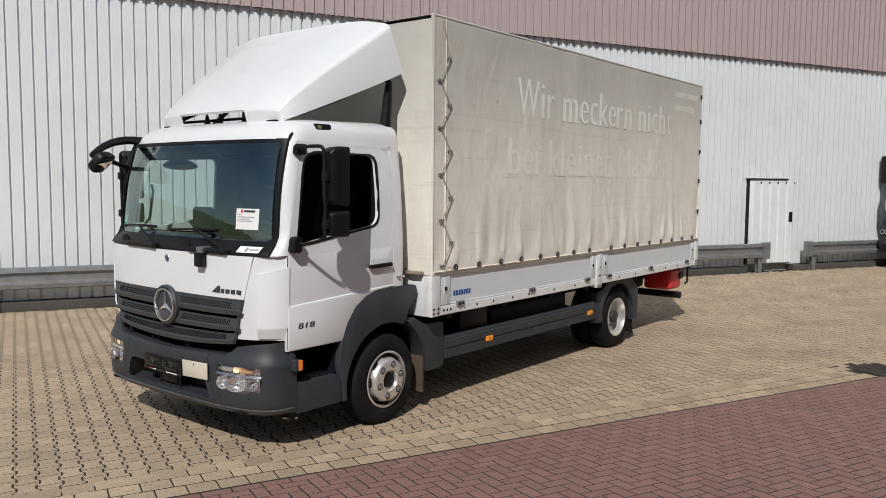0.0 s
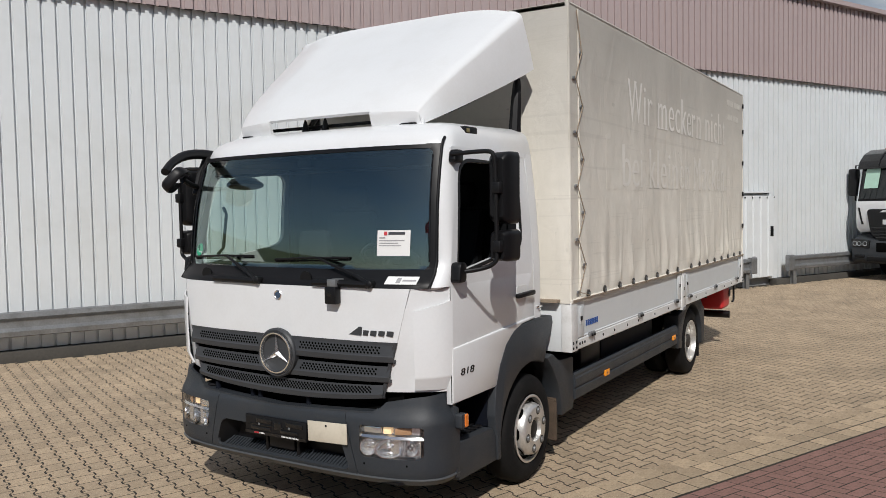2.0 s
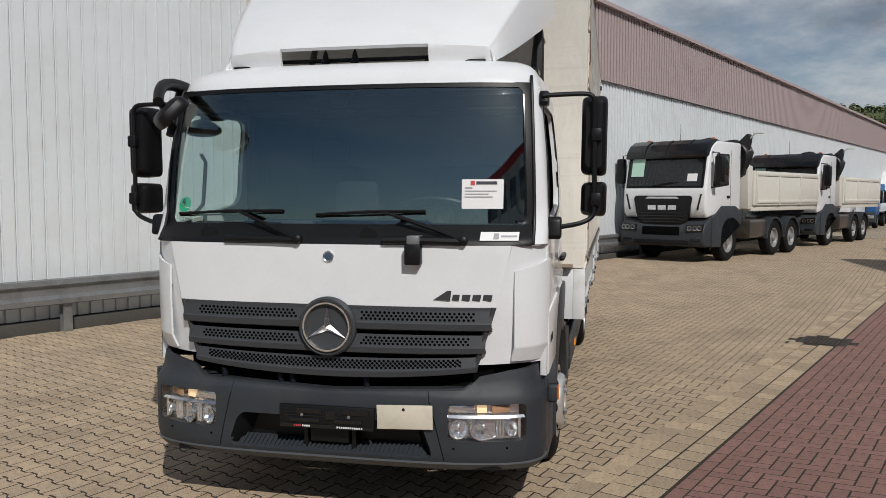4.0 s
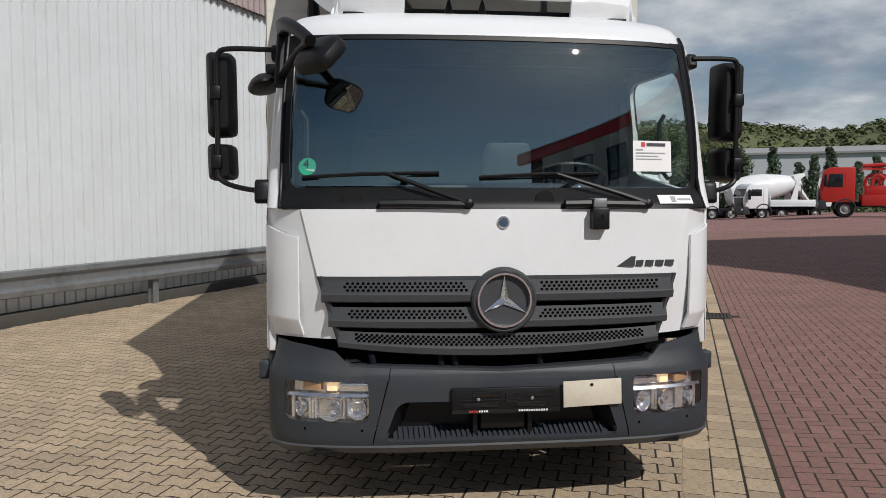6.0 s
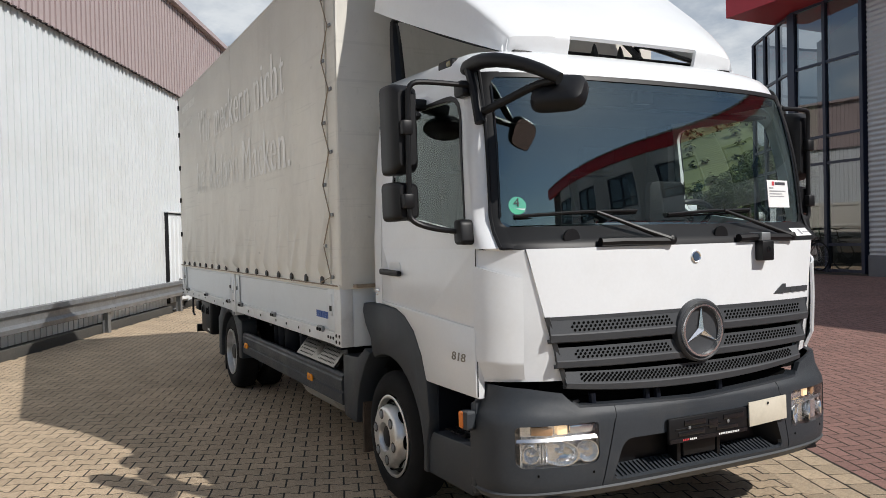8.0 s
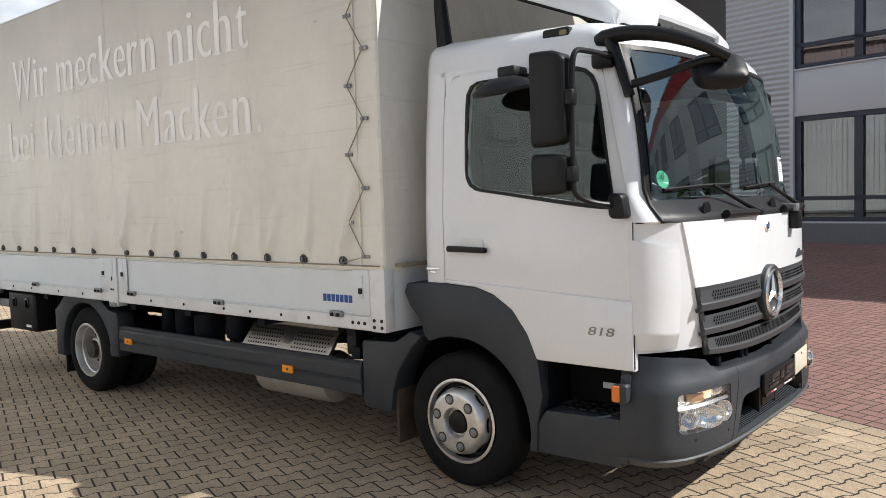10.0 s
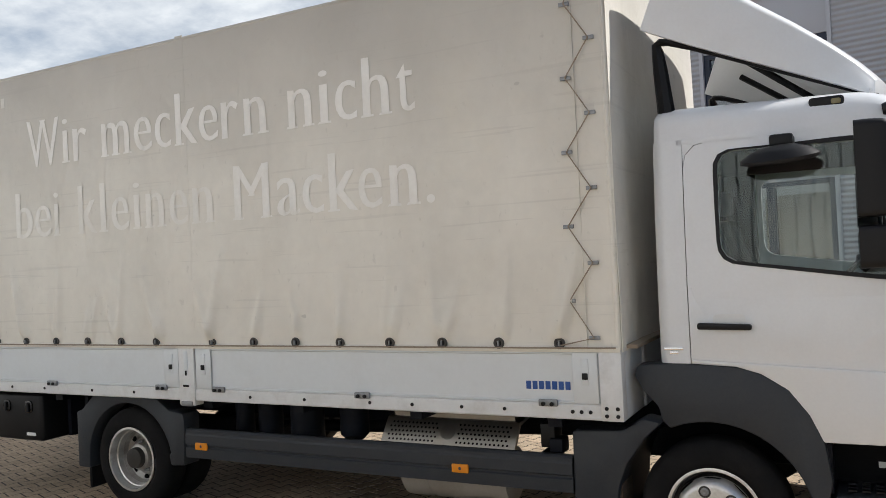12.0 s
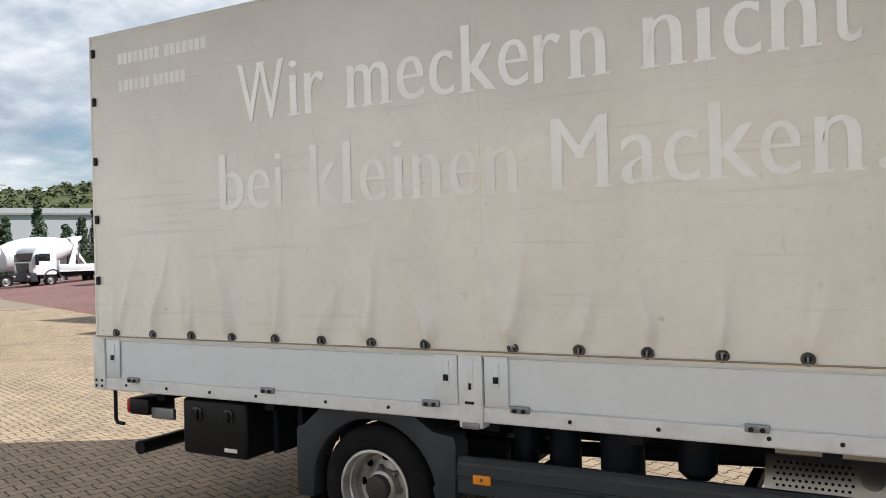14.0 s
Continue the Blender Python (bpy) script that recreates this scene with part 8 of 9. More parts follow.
dump = thing("tipper_truck", (18.35, -2.83, 0.0), -32.0, "white three-axle tipper with black folded crane parked by the hall", "truck")
tipper_cab(dump)
for s in (1, -1):
    truck_wheel(dump, 1.4, s * 1.22, 0.52)
    for x in (4.6, 5.95):
        truck_wheel(dump, x, s * 1.22, 0.52)
        part("mudguard", bm_prism([(x + 0.64 * math.cos(a), 0.52 + 0.64 * math.sin(a)) for a in linspace(0, math.pi, 12)] + [(x + 0.59 * math.cos(a), 0.52 + 0.59 * math.sin(a)) for a in linspace(math.pi, 0, 12)], "y", s * 0.7, s * 1.25), GREY, dump)
    part("tank", bm_prism(rounded([(s * 0.5, 0.55), (s * 1.2, 0.55), (s * 1.2, 1.1), (s * 0.5, 1.1)], 0.1), "x", 2.9, 4.0, 0.02), STAINLESS, dump)
    part("tipper_side", bm_prism(rounded([(2.95, 1.5), (8.2, 1.5), (8.2, 2.5), (2.95, 2.5)], 0.03), "y", s * 1.19, s * 1.25, 0.01), CREAM, dump, "cream tipper side wall")
    for z in (1.56, 2.36):
        part("pressing", bm_box(3.05, 8.1, s * 1.24, s * 1.28, z, z + 0.1, 0.02), CREAM, dump)
    for x in (3.1, 4.8, 6.5, 8.05):
        part("side_post", bm_box(x - 0.05, x + 0.05, s * 1.24, s * 1.285, 1.5, 2.5, 0.01), CREAM, dump)
chassis_part(dump, 8.1)
part("tipper_floor", bm_box(2.9, 8.2, -1.2, 1.2, 1.34, 1.52, 0.01), CREAM, dump)
part("tipper_front", bm_prism([(2.7, 1.4), (2.96, 1.4), (2.96, 2.62), (2.6, 2.68)], "y", -1.2, 1.2, 0.02), CREAM, dump)
part("tipper_tail", bm_box(8.15, 8.22, -1.2, 1.2, 1.35, 2.5, 0.01), CREAM, dump)
CRANE = mat("crane_black", (0.012, 0.012, 0.014), 0.45, vary=0.2)
cr = part("crane_base", bm_box(2.15, 2.55, -0.5, 0.5, 0.9, 1.7, 0.04), CRANE, dump, "black folded loading crane")
part("crane_column", bm_lathe([(0.2, 1.6), (0.2, 2.8), (0.15, 2.95)], (2.35, 0, 0), "z", 16), CRANE, cr)
part("crane_boom", bm_prism(rounded([(-1.0, 3.0), (-0.1, 3.02), (0.25, 3.1), (0.1, 3.4), (-0.25, 3.46), (-0.5, 3.32), (-1.0, 3.36)], 0.08), "x", 2.2, 2.5, 0.04), CRANE, cr)
for s in (1, -1):
    part("beacon", bm_lathe([(0.06, 3.24), (0.06, 3.31), (0.04, 3.33)], (0.72, s * 0.95 - 0.1, 0), "z", 12), mat("beacon_lens", (0.45, 0.12, 0.04), 0.3), dump)
part("crane_knuckle", bm_prism(rounded([(-1.22, 2.35), (-1.02, 2.3), (-0.95, 3.2), (-1.3, 3.52), (-1.4, 3.45)], 0.06), "x", 2.25, 2.45, 0.03), CRANE, cr)
for i in range(7):
    part("crane_hose", bm_tube([(2.2 + 0.05 * i, -0.95, 3.3), (2.2 + 0.05 * i, -1.3 - 0.02 * i, 3.1), (2.22 + 0.04 * i, -1.32, 2.7), (2.25 + 0.03 * i, -1.1, 2.3)], 0.022, 6, 1), CRANE, cr)
for i in range(5):
    part("crane_hose", bm_tube([(2.08, -0.6 - i * 0.13, 3.15), (2.0, -0.9 - i * 0.08, 3.0), (2.05, -1.15, 2.75 - i * 0.1), (2.1, -1.0, 2.4)], 0.025, 6, 1), CRANE, cr)
part("crane_hook", bm_tube([(2.3, -1.35, 3.35), (2.3, -1.5, 3.5), (2.3, -1.75, 3.5)], 0.025, 6), mat("hook_pale", (0.55, 0.58, 0.5), 0.5), cr)
part("aerial", bm_tube([(1.3, 0.2, 3.24), (1.3, 0.2, 3.8)], 0.006, 5), BLACK, dump)
part("windscreen_sheet", bm_prism([(0.02, 2.3), (0.14, 2.8), (0.135, 2.8), (0.015, 2.3)], "y", 0.62, 1.0), mat("pale_green_sheet", (0.4, 0.6, 0.5), 0.6), dump)
part("windscreen_sheet", bm_prism([(-0.005, 2.16), (0.045, 2.36), (0.04, 2.36), (-0.01, 2.16)], "y", -0.96, -0.68), PAPER, dump)


# second tipper further along the hall, same make
d2 = copy_thing(dump, pose(26.4, -7.4, 0.0, 0, 0, -30.0))
d2["label"] = "white tipper parked behind the first along the hall"


def flat_truck(at, turn, paint, label, group="far parked lorries"):
    t = thing("flatbed_truck", at, turn, label, "truck", group)
    parked_cab(t, paint, 0.45, 2.55, 1.1, 1.7)
    for s in (1, -1):
        truck_wheel(t, 1.3, s * 1.08, 0.4, 0.25, 20)
        truck_wheel(t, 5.2, s * 1.08, 0.4, 0.25, 20)
        part("side_board", bm_box(1.9, 6.6, s * 1.14, s * 1.17, 1.0, 1.4, 0.01), ALU, t)
    part("bed", bm_box(1.85, 6.6, -1.17, 1.17, 0.92, 1.02), ALU, t)
    part("head_board", bm_box(1.85, 1.9, -1.1, 1.1, 1.0, 1.7, 0.01), ALU, t)
    chassis_part(t, 6.4, 0.4)
    return t


def mixer_truck(at, turn, paint, label, group="far parked lorries"):
    t = thing("mixer_truck", at, turn, label, "truck", group)
    parked_cab(t, paint, 0.6, 3.1, 1.25, 1.9)
    for s in (1, -1):
        for x in (1.4, 2.9, 5.6, 6.9):
            truck_wheel(t, x, s * 1.22, 0.5, 0.3, 20)
    chassis_part(t, 8.6)
    prof = [(0.3, 2.6), (0.9, 2.75), (1.12, 3.6), (1.2, 4.6), (1.15, 5.6), (0.85, 7.0), (0.5, 8.2), (0.42, 8.5)]
    bm_ = bm_lathe(prof, (0, 0, 0), "x", 30)
    part("drum", merge(bmesh.new(), bm_, Matrix.Translation((0.4, 0, 1.55)) @ pose(0, 0, 0, 0, -10, 0)), DRUM, t, "white mixer drum")
    part("water_tank", bm_lathe([(0.3, 2.2), (0.38, 2.25), (0.38, 2.65), (0.3, 2.7)], (0, -0.7, 2.5), "x", 18), DRUM, t)
    part("hopper", bm_prism([(8.2, 2.9), (9.0, 3.5), (8.9, 3.7), (8.0, 3.5)], "y", -0.6, 0.6, 0.03), DRUM, t)
    for s in (1, -1):
        part("stand", bm_prism([(7.6, 0.9), (8.3, 0.9), (8.5, 3.1), (8.3, 3.1)], "y", s * 0.6 - 0.05, s * 0.6 + 0.05), DRUM, t)
        part("ladder", bm_tube([(8.7, s * 0.35, 0.8), (8.9, s * 0.35, 3.2)], 0.03, 6), GALV, t)
    part("chute", bm_prism([(8.5, 2.5), (9.4, 1.5), (9.5, 1.6), (8.7, 2.75)], "y", -0.3, 0.3, 0.02), DRUM, t)
    return t


def suction_truck(at, turn, label):
    t = thing("suction_truck", at, turn, label, "truck", "far parked lorries")
    parked_cab(t, TRUCKRED, 0.6, 3.0, 1.25, 1.9)
    for s in (1, -1):
        for x in (1.4, 5.4, 6.8):
            truck_wheel(t, x, s * 1.22, 0.5, 0.3, 20)
        part("locker", bm_box(2.3, 4.4, s * 0.7, s * 1.24, 0.7, 1.35, 0.02), TRUCKRED, t)
        part("skirt", bm_box(7.6, 9.2, s * 0.8, s * 1.24, 0.7, 1.35, 0.02), TRUCKRED, t)
        part("hand_rail", bm_tube([(2.3, s * 1.0, 2.9), (9.0, s * 1.0, 2.9)], 0.03, 6), TRUCKRED, t)
        for x in (3.2, 5.6, 8.0):
            part("rail_post", bm_tube([(x, s * 1.0, 2.3), (x, s * 1.0, 2.9)], 0.025, 6), TRUCKRED, t)
        part("name_board", bm_box(4.9, 8.4, s * 1.06, s * 1.075, 2.35, 2.75, 0.005), PAPER, t)
        part("name_bar", bm_box(5.05, 6.5, s * 1.075, s * 1.08, 2.5, 2.68), INK, t)
        part("name_bar", bm_box(5.05, 8.2, s * 1.075, s * 1.08, 2.4, 2.45), INK_RED, t)
    chassis_part(t, 9.2)
    part("vessel", bm_lathe([(0.3, 4.6), (0.85, 4.75), (0.95, 5.0), (0.95, 8.8), (0.7, 9.1), (0.2, 9.2)], (0, 0, 1.95), "x", 26), TRUCKRED, t, "red vacuum vessel")
    part("boom", bm_tube([(2.4, 0, 3.1), (5.0, 0, 3.2), (9.2, 0, 3.1)], 0.13, 10), TRUCKRED, t)
    for x, y in ((2.6, 0.4), (2.9, -0.3), (3.4, 0.5), (3.8, 0.0)):
        part("pipe", bm_tube([(x, y, 1.3), (x, y, 2.3), (x + 0.3, y, 2.6), (x + 0.7, y, 2.3)], 0.11, 8, 1), TRUCKRED, t)
    part("pump", bm_box(2.5, 4.2, -0.7, 0.7, 1.3, 1.9, 0.06), TRUCKRED, t)
    return t


mixer_truck((57.0, -25.95, 0.0), -95.0, WHITE, "white concrete mixer parked before the trees")
flat_truck((51.6, -27.3, 0.2), -95.0, WHITE, "white small flatbed lorry parked beside the mixer")
mixer_truck((56.5, -14.8, 0.0), -95.0, WHITE, "second white concrete mixer half hidden in the row")
suction_truck((42.56, -27.9, 0.53), -118.0, "bright red suction lorry with pipes and vessel")
flat_truck((38.9, -11.9, 0.0), -22.0, WHITE, "white lorry at the end of the row by the hall")
flat_truck((44.0, -14.6, 0.0), -22.0, TRUCKBLUE, "blue lorry in the row by the hall")
flat_truck((49.0, -16.4, 0.0), -22.0, TRUCKBLUE, "blue lorry further down the row")
flat_truck((36.0, -33.5, 0.55), 150.0, WHITE, "white lorry parked beyond the planters")

# small silver hatchback beside the planters
car = thing("small_car", (18.0, -21.4, 0.54), -9.0, "small silver car with a red patterned side", "car")
SILVER = mat("silver_paint", (0.42, 0.42, 0.44), 0.3, metal=0.4, vary=0.05)
prof = [(0.0, 0.45), (0.05, 0.75), (0.9, 0.95), (1.45, 1.4), (2.9, 1.45), (3.5, 1.0), (3.6, 0.5), (3.4, 0.3), (0.2, 0.3)]
part("body", bm_prism(prof, "y", -0.8, 0.8, 0.06, 3), SILVER, car)
for s in (1, -1):
    part("side_window", bm_prism([(1.2, 1.0), (3.2, 1.0), (2.8, 1.36), (1.55, 1.34)], "y", s * 0.78, s * 0.805, 0.02), DARKGLASS, car)
    part("side_mark", bm_lathe([(0.36, 0), (0.0, s * 0.006)], (2.5, s * 0.803, 0.75), "y", 24), INK_RED, car)
    for x in (0.7, 2.95):
        truck_wheel(car, x, s * 0.8, 0.3, 0.2, 18)
part("windscreen", bm_prism([(-0.7, 0.97), (0.7, 0.97), (0.62, 1.36), (-0.62, 1.36)], "x", 1.1, 1.13), DARKGLASS, car)

# ---- far off: hedge, trees, hills, sheds ----
BARK = mat("bark", (0.06, 0.05, 0.04), 0.9, vary=0.3, bump=0.4)
LEAF_A = mat("leaves_deep_green", (0.06, 0.085, 0.02), 0.6, vary=0.5, scale=0.8, fine=6, island=1.2)
LEAF_B = mat("leaves_olive", (0.115, 0.12, 0.028), 0.6, vary=0.5, scale=0.8, fine=6, island=1.2)
LEAF_C = mat("leaves_autumn", (0.15, 0.115, 0.03), 0.6, vary=0.5, scale=0.8, fine=6, island=1.2)
CONIFER = mat("conifer_needles", (0.03, 0.06, 0.022), 0.65, vary=0.5, scale=0.8, fine=6, island=1.2)


def tree(at, h, r, leaves, seed, label):
    rng = random.Random(seed)
    t = thing("tree", at, rng.uniform(0, 360), label, "tree", "trees behind the yard")
    part("trunk", bm_tube([(0, 0, -0.3), (0.05 * h * 0.2, 0, h * 0.3), (0, 0.03 * h, h * 0.6)], [h * 0.03, h * 0.022, h * 0.012], 8), BARK, t)
    lobes = []
    for k in range(9):
        a, e = rng.uniform(0, 6.28), rng.uniform(0.35, 0.95)
        rr = r * rng.uniform(0.3, 0.75) * (1.15 - 0.6 * abs(e - 0.55))
        p = (math.cos(a) * rr, math.sin(a) * rr, h * e * 0.92)
        lobes.append((p, r * rng.uniform(0.32, 0.55)))
        if k < 5:
            part("limb", bm_tube([(0, 0, h * (0.25 + 0.05 * k)), tuple(Vector(p) * 0.8 + Vector((0, 0, 0.02 * h)))], [h * 0.012, h * 0.004], 5), BARK, t)
    link("crown", leaf_ball(r, 11000, r * 0.036, seed, 0.85, lobes), leaves, t, "leafy uneven crown", smooth=False)
    return t


def conifer(at, h, r, seed):
    rng = random.Random(seed)
    t = thing("conifer", at, rng.uniform(0, 360), "dark green columnar conifer in a hedge row", "tree", "conifers of the hedge row")
    part("trunk", bm_tube([(0, 0, -0.2), (0, 0, h * 0.8)], [0.1, 0.03], 6), BARK, t)
    lobes = [((rng.uniform(-0.1, 0.1) * r, rng.uniform(-0.1, 0.1) * r, h * e), r * (1.02 - 0.85 * e) + 0.08) for e in linspace(0.08, 0.93, 12)]
    link("crown", leaf_ball(r, 1800, r * 0.12, seed, 0.9, lobes), CONIFER, t, "dense needle crown", smooth=False)
    return t


rng = random.Random(11)
con = [conifer((0, 0, 0), h, r, 40 + k) for k, (h, r) in enumerate(((5.0, 1.0), (5.8, 1.1), (4.4, 1.0)))]
row_a, row_b = Vector((68.0, -14.0)), Vector((54.0, -62.0))
for i in range(30):
    p = row_a.lerp(row_b, i / 29) + Vector((rng.uniform(-0.6, 0.6), rng.uniform(-0.4, 0.4)))
    z = 0.0 if i < 10 else 0.5
    m = Matrix.Translation((p.x, p.y, z)) @ Matrix.Rotation(rng.uniform(0, 6.28), 4, "Z")
    if i < 3:
        con[i].matrix_basis = m
    else:
        copy_thing(con[i % 3], m)
kinds = [tree((0, 0, 0), 9.0, 3.6, LEAF_A, 3, "broad green tree behind the yard"), tree((0, 0, 0), 8.0, 3.2, LEAF_B, 4, "olive green tree behind the yard"), tree((0, 0, 0), 9.5, 3.4, LEAF_C, 6, "tree turning brown behind the yard")]
spots = [(71, -12, 0, 2), (72, -17, 0, 1), (74, -20, 0, 0), (72, -22.5, 0, 2), (73, -25, 0, 1), (74, -27.5, 0, 2), (72, -30, 0, 0), (76, -31.5, 0.8, 1), (74, -34, 0, 1), (77, -36.5, 0, 0), (71, -8, 0, 0), (82, -28, 0.5, 0), (83, -34, 1.2, 1), (66, -26.5, -3.5, 1), (67, -23, -3.0, 0), (66, -30, -4, 0), (84, -15, 0, 0), (63, -68, 0, 0), (54, -66, 0, 1), (48, -70, 0, 1), (58, -75, 0, 0), (44, -62, 0, 1), (52, -58, 0, 0)]
for i, (x, y, z, k) in enumerate(spots):
    m = Matrix.Translation((x, y, z)) @ Matrix.Rotation(i * 1.3, 4, "Z")
    if i < 3:
        kinds[k].matrix_basis = m
    else:
        copy_thing(kinds[k], m)

# low grey shed beyond the hedge
shed = thing("far_shed", (118.0, -66.0, 3.2), -120.0, "low pale grey industrial shed beyond the hedge", "building")
part("wall", bm_box(-22, 22, -6, 6, 0, 5.5), PANELGREY, shed)
part("roof", bm_prism([(-6.4, 5.4), (6.4, 5.4), (6.4, 5.7), (0, 6.8), (-6.4, 5.7)], "x", -22.4, 22.4), ROOFSHEET, shed)
for i in range(10):
    part("window", bm_box(-20 + i * 4.2, -17.6 + i * 4.2, 5.98, 6.04, 2.2, 3.6), DARKGLASS, shed)


def hill_mat():
    m = mat("hill_fields", (0.1, 0.115, 0.042), 0.9, vary=0.35, scale=0.02, fine=0.12, dirt=(0.05, 0.07, 0.022), dirt_amount=0.95, dirt_scale=0.016)
    return m


def ridge(ang, far):
    """Height of the hills by bearing."""
    return 26 + 14 * math.sin(ang * 3.1 + 1.0) + 8 * noise.noise((ang * 4, 0.0, 2.0)) + min(34, max(0, (ang - 0.55) * 120))


bm = bmesh.new()
# bearings below -0.6 are unseen, added to darken the windscreen's reflection
angs, rads = linspace(-3.7, 1.7, 150), linspace(150, 520, 14)
def hill_z(a, r):
    k = min(1, max(0, (r - 150) / 240))
    return ridge(a, r) * (3 * k * k - 2 * k**3) + 2.5 * noise.noise((a * 9, r * 0.012, 4.0)) * k
g = [[bm.verts.new((r * math.cos(-a), r * math.sin(-a), hill_z(a, r) - 0.5)) for r in rads] for a in angs]
for i in range(len(angs) - 1):
    for j in range(len(rads) - 1):
        bm.faces.new((g[i][j], g[i + 1][j], g[i + 1][j + 1], g[i][j + 1]))
hills = part("hills", bm, hill_mat(), None)
tagged(hills, "green hills with fields and hedges in the distance, extended out of view", "hills", kind="structure")
# woods on the hills: many tufts as one thing
rng = random.Random(5)
V, F = [], []
for _ in range(6500):
    a, r = rng.uniform(-0.5, 1.6), 185 + 265 * rng.random()
    if noise.noise((a * 7, r * 0.02, 8.0)) < -0.02 and rng.random() < 0.85:
        continue
    c = Vector((r * math.cos(-a), r * math.sin(-a), hill_z(a, r)))
    s = rng.uniform(1.0, 2.4)
    for _k in range(18):
        d = Vector((rng.gauss(0, 1), rng.gauss(0, 1), abs(rng.gauss(0, 1)))).normalized()
        p = c + Vector((d.x * s, d.y * s, d.z * s * 1.2)) * rng.uniform(0.5, 1.0)
        n = (d + Vector((0, 0, 0.6))).normalized()
        u = n.orthogonal().normalized() * s * 0.34
        u = Matrix.Rotation(rng.uniform(0, 6.28), 3, n) @ u
        w = n.cross(u)
        i = len(V)
        V += [tuple(p - u), tuple(p + w), tuple(p + u), tuple(p - w)]
        F.append((i, i + 1, i + 2, i + 3))
me = bpy.data.meshes.new("hill_woods")
me.from_pydata(V, [], F)
woods = link("hill_woods", me, mat("far_leaves", (0.085, 0.1, 0.036), 0.8, vary=0.45, scale=0.02, fine=0.3, island=1.0), None, smooth=False)
tagged(woods, "woods and hedges on the far hills", "woods", kind="stuff")

# ---- paving stones ----
TAN = mat("buff_paver", (0.445, 0.338, 0.228), 0.85, vary=0.26, scale=1.1, fine=150, bump=0.5, bump_scale=160, island=0.5, dirt=(0.16, 0.135, 0.095), dirt_amount=0.45, dirt_scale=1.3)
TAN_ONE = mat("buff_paver_single", (0.445, 0.338, 0.228), 0.85, vary=0.26, scale=1.1, fine=150, bump=0.5, bump_scale=160, random=0.5, dirt=(0.16, 0.135, 0.095), dirt_amount=0.45, dirt_scale=1.3)
BORDER = mat("border_paver", (0.445, 0.338, 0.225), 0.85, vary=0.28, scale=1.5, fine=140, bump=0.5, bump_scale=160, random=0.8, dirt=(0.17, 0.15, 0.11), dirt_amount=0.5, dirt_scale=2)
BORDER_JOINED = mat("border_paver_joined", (0.445, 0.338, 0.225), 0.85, vary=0.28, scale=1.5, fine=140, bump=0.5, bump_scale=160, island=0.8, dirt=(0.17, 0.15, 0.11), dirt_amount=0.5, dirt_scale=2)
RED = mat("red_paver", (0.262, 0.142, 0.117), 0.85, vary=0.26, scale=1.0, fine=150, bump=0.5, bump_scale=160, island=0.5, dirt=(0.17, 0.105, 0.09), dirt_amount=0.4, dirt_scale=1.1)
RED_ONE = mat("red_paver_single", (0.262, 0.142, 0.117), 0.85, vary=0.26, scale=1.0, fine=150, bump=0.5, bump_scale=160, random=0.5, dirt=(0.17, 0.105, 0.09), dirt_amount=0.4, dirt_scale=1.1)


def speckle(m, dark, light):
    """Grit in the stones' face: dark and pale specks."""
    n, l = m.node_tree.nodes, m.node_tree.links
    b = n["Principled BSDF"]
    colour = b.inputs["Base Color"].links[0].from_socket
    co = n.new("ShaderNodeTexCoord")
    for size, lo, hi, amount, tint in ((70, 0.54, 0.64, 0.6, dark), (110, 0.55, 0.66, 0.7, light), (24, 0.5, 0.7, 0.35, dark)):
        t, r, x = n.new("ShaderNodeTexNoise"), n.new("ShaderNodeMapRange"), n.new("ShaderNodeMix")
        t.inputs["Scale"].default_value, t.inputs["Detail"].default_value = size, 3
        l.new(co.outputs["Object"], t.inputs["Vector"]), l.new(t.outputs["Fac"], r.inputs["Value"])
        r.inputs["From Min"].default_value, r.inputs["From Max"].default_value, r.inputs["To Max"].default_value = lo, hi, amount
        x.data_type = "RGBA"
        l.new(r.outputs[0], x.inputs["Factor"]), l.new(colour, x.inputs["A"])
        x.inputs["B"].default_value = (*tint, 1)
        colour = x.outputs["Result"]
    l.new(colour, b.inputs["Base Color"])


for m_ in (TAN, TAN_ONE, BORDER, BORDER_JOINED):
    speckle(m_, (0.2, 0.155, 0.105), (0.6, 0.5, 0.38))
for m_ in (RED, RED_ONE):
    speckle(m_, (0.13, 0.075, 0.06), (0.36, 0.21, 0.18))


def stone_mesh(outline, bevel=0.0012, drop=0.0016):
    """One stone: flat top with a worn arris down into the filled joint; top at z = 0."""
    k = len(outline)
    c = Vector((sum(p[0] for p in outline) / k, sum(p[1] for p in outline) / k))
    top = []
    for p in outline:
        d = Vector(p) - c
        top.append(Vector(p) - Vector((math.copysign(min(bevel, abs(d.x)), d.x), math.copysign(min(bevel, abs(d.y)), d.y))))
    verts = [(p.x, p.y, 0.0) for p in top] + [(p[0], p[1], -drop) for p in outline]
    faces = [tuple(range(k))] + [(i, k + i, k + (i + 1) % k, (i + 1) % k) for i in range(k)]
    return verts, faces


PX, PY, A_, SHIFT, SLANT = 0.140, 0.1835, 0.0125, 0.102, -0.0051
GAP_X, GAP_Y = 0.0145, 0.0115
KNEES = [(-0.5, 1.0), (-0.32, 0.8), (-0.19, -0.8), (0.0, -1.0), (0.19, -0.8), (0.32, 0.8), (0.5, 1.0)]

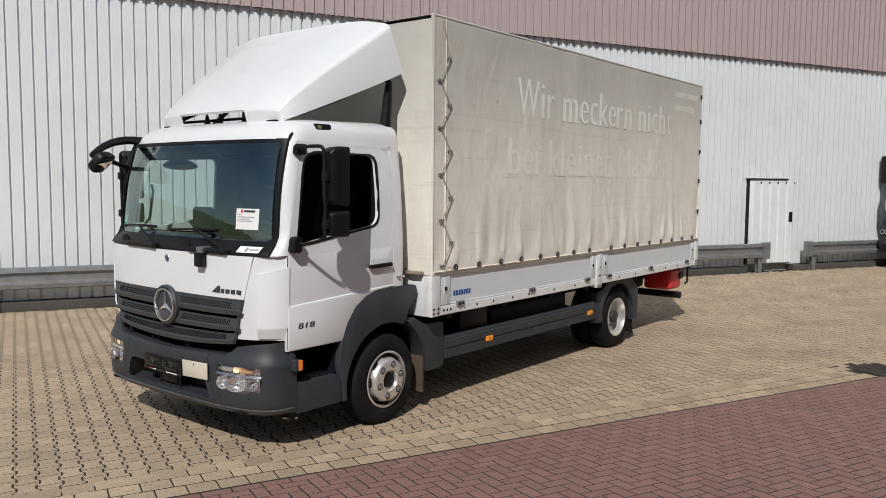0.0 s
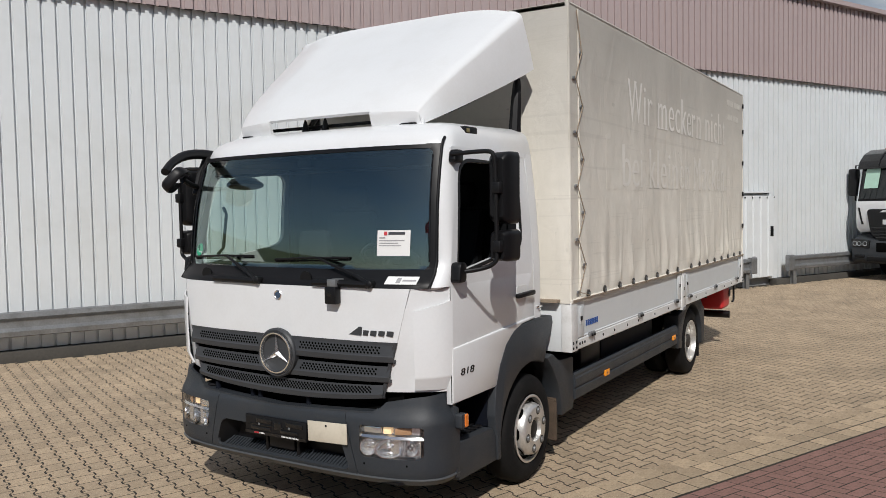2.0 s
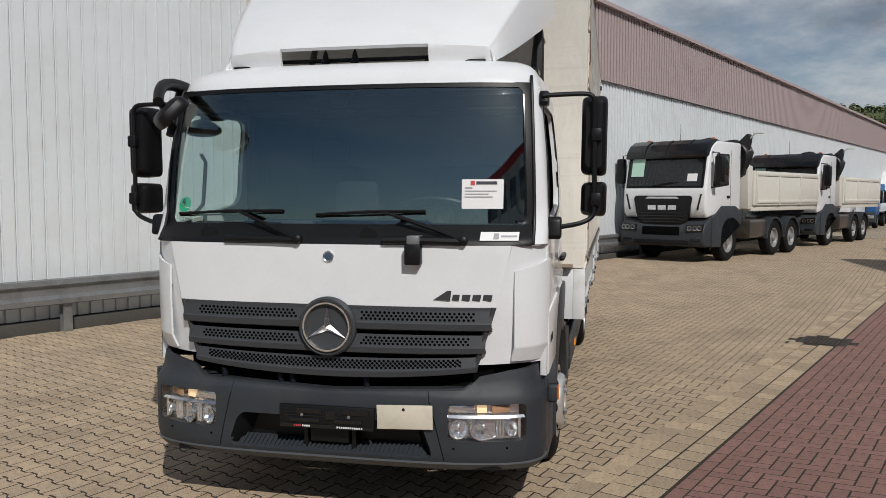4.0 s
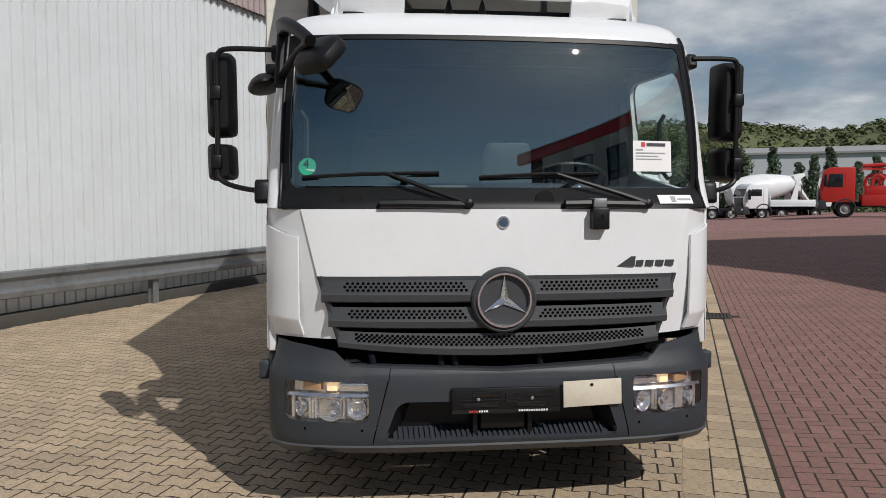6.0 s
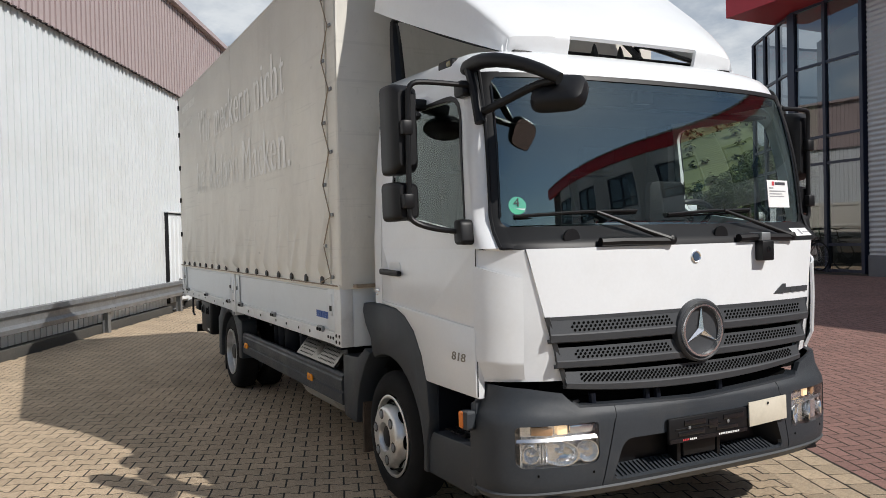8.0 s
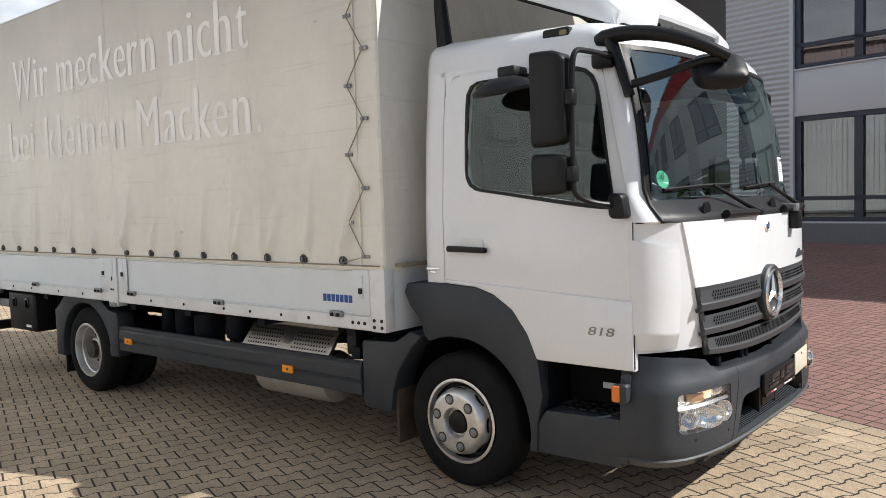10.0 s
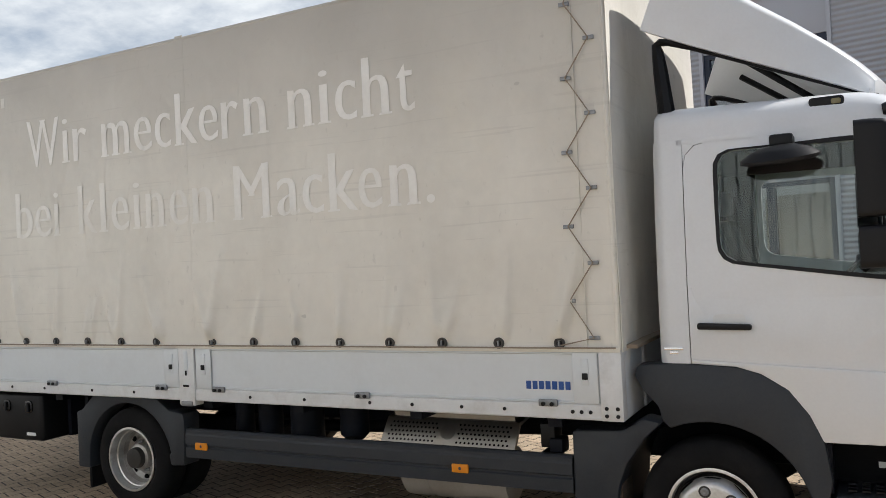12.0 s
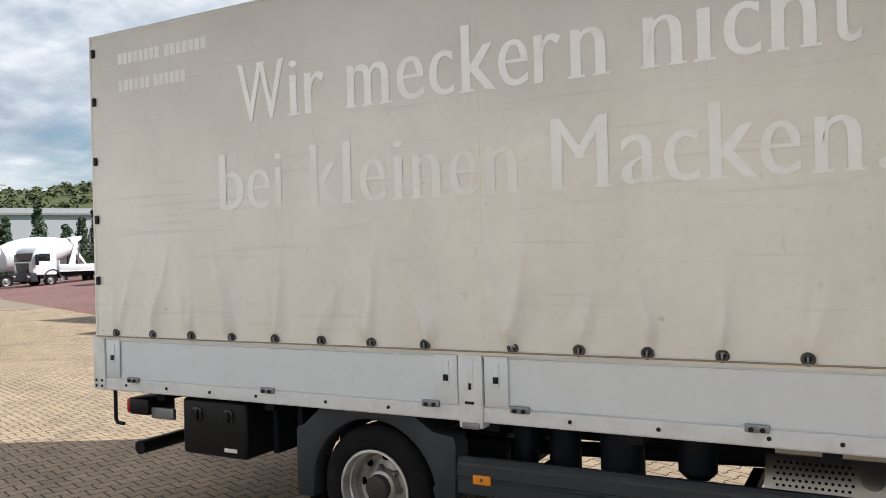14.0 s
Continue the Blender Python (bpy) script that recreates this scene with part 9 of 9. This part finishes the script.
# a bone: wide at both slanted ends, waisted in the middle, so that staggered rows nest in one another
LEN = (PY - GAP_Y) / PY
zig = [(PX / 2 - GAP_X / 2 + A_ * w, u * PY * LEN - SLANT) for u, w in KNEES]
zig += [(-PX / 2 + GAP_X / 2 - A_ * w, u * PY * LEN + SLANT) for u, w in reversed(KNEES)]
ZIG = stone_mesh(zig)
BRICK = stone_mesh([(-0.0943, -0.0443), (0.0943, -0.0443), (0.0943, 0.0443), (-0.0943, 0.0443)])
HALF_BRICK = stone_mesh([(-0.0458, -0.0458), (0.0458, -0.0458), (0.0458, 0.0458), (-0.0458, 0.0458)])
SLAB = stone_mesh([(-0.095, -0.078), (0.095, -0.078), (0.095, 0.078), (-0.095, 0.078)], 0.003)


def lay(name, shape, spots, near, mat_one, mat_all, what, host, slope=False, lift=0.0):
    """spots: (x, y, turn) in the paving's axes. Those in the near stretch become single stones."""
    v0, f0 = shape
    single = bpy.data.meshes.new(name)
    single.from_pydata(v0, [], f0)
    single.materials.append(mat_one)
    rng = random.Random(len(spots))
    v0 = np.array(v0)
    V, F, n, made = [], [], 0, 0
    for x, y, t in spots:
        dz, rx, ry = rng.uniform(-0.0003, 0.0003), rng.uniform(-0.003, 0.003), rng.uniform(-0.003, 0.003)
        base = lift + (road_z(y) if slope else 0.0)
        if near(x, y) and made < 300:
            o = new(name, single)
            o.parent = host
            o.matrix_basis = Matrix.Translation((x, y, base + dz + 0.0014)) @ Euler((rx - (0.06 if slope and y < 0 else 0), ry, radians(t) if not slope else 0)).to_matrix().to_4x4() @ (Matrix.Rotation(radians(t), 4, "Z") if slope else Matrix())
            made += 1
            continue
        c, s = math.cos(radians(t)), math.sin(radians(t))
        px, py = v0[:, 0] * c - v0[:, 1] * s, v0[:, 0] * s + v0[:, 1] * c
        pz = v0[:, 2] + base + dz + px * ry + py * (rx - (0.06 if slope and y < 0 else 0)) + 0.0014
        V.append(np.stack([px + x, py + y, pz], 1))
        F += [tuple(i + n for i in f) for f in f0]
        n += len(v0)
    if V:
        me = bpy.data.meshes.new(name + "_field")
        me.from_pydata(np.concatenate(V).tolist(), [], F)
        me.materials.append(mat_all)
        o = new(name + "_field", me)
        o.parent = host
        tagged(o, what, kind="stuff")


def in_drain(x, y):
    return abs(x - 6.75) < 0.33 and abs(y - 0.16) < 0.33


tan_f = math.tan(radians(WALL_TURN - EDGE_TURN))
wall_y = (PAVE.inverted() @ Vector((8.5, 3.62, 0))).y
wall_x = (PAVE.inverted() @ Vector((8.5, 3.62, 0))).x
spots = []
pitch = PX
for i in range(int((STONE_X1 - STONE_X0) / pitch)):
    x = STONE_X0 + i * pitch
    top = wall_y + (x - wall_x) * tan_f + 0.14
    # rows run away from the kerb line, their waves nested in one another
    j = 0
    while True:
        y = 0.405 + (i * SHIFT) % PY + j * PY
        if y > top:
            break
        if not in_drain(x, y):
            spots.append((x, y, 0.0))
        j += 1
lay("paving_stone", ZIG, spots, lambda x, y: -1.2 < x < 3.2 and 0.5 < y < 2.2 and not (0.6 < x < 2.2 and y > 1.2), TAN_ONE, TAN, "buff zigzag concrete paving stones", ground)

spots = []
for row, (y, w) in enumerate(((0.43, 0), (0.265, 1), (0.095, 2))):
    x = STONE_X0 + (0.07 * row)
    while x < STONE_X1:
        if not in_drain(x, y):
            spots.append((x, y, 0.0))
        x += 0.2
lay("border_stone", SLAB, spots, lambda x, y: -3 < x < 16, BORDER, BORDER_JOINED, "buff border slabs along the gutter", ground, lift=0.002)

spots = []
x = STONE_X0
while x < STONE_X1:
    spots.append((x, -0.05, 0.0))
    x += 0.2
# herringbone: pairs of one lying and one standing brick, in units of half a brick
H = 0.1
for i in range(int(STONE_X0 / H), int(STONE_X1 / H)):
    for j in range(int(RED_Y0 / H), -1):
        k = (i - j) % 4
        if k == 0:
            spots.append(((i + 1) * H, (j + 0.5) * H, 0.0))
        elif k == 2:
            spots.append(((i + 0.5) * H, j * H, 90.0))
spots = [s for s in spots if s[1] < -0.04 and not in_drain(s[0], s[1])]
lay("brick", BRICK, spots, lambda x, y: 0.0 < x < 4.6 and -1.6 < y < 0, RED_ONE, RED, "dark red herringbone paving bricks", ground, True)
spots = [((i + 0.5) * H, -1.5 * H, 0.0) for i in range(int(STONE_X0 / H), int(STONE_X1 / H)) if (i + 1) % 4 == 2]
lay("half_brick", HALF_BRICK, spots, lambda x, y: -2 < x < 20, RED_ONE, RED, "cut dark red paving bricks along the gutter", ground, True)
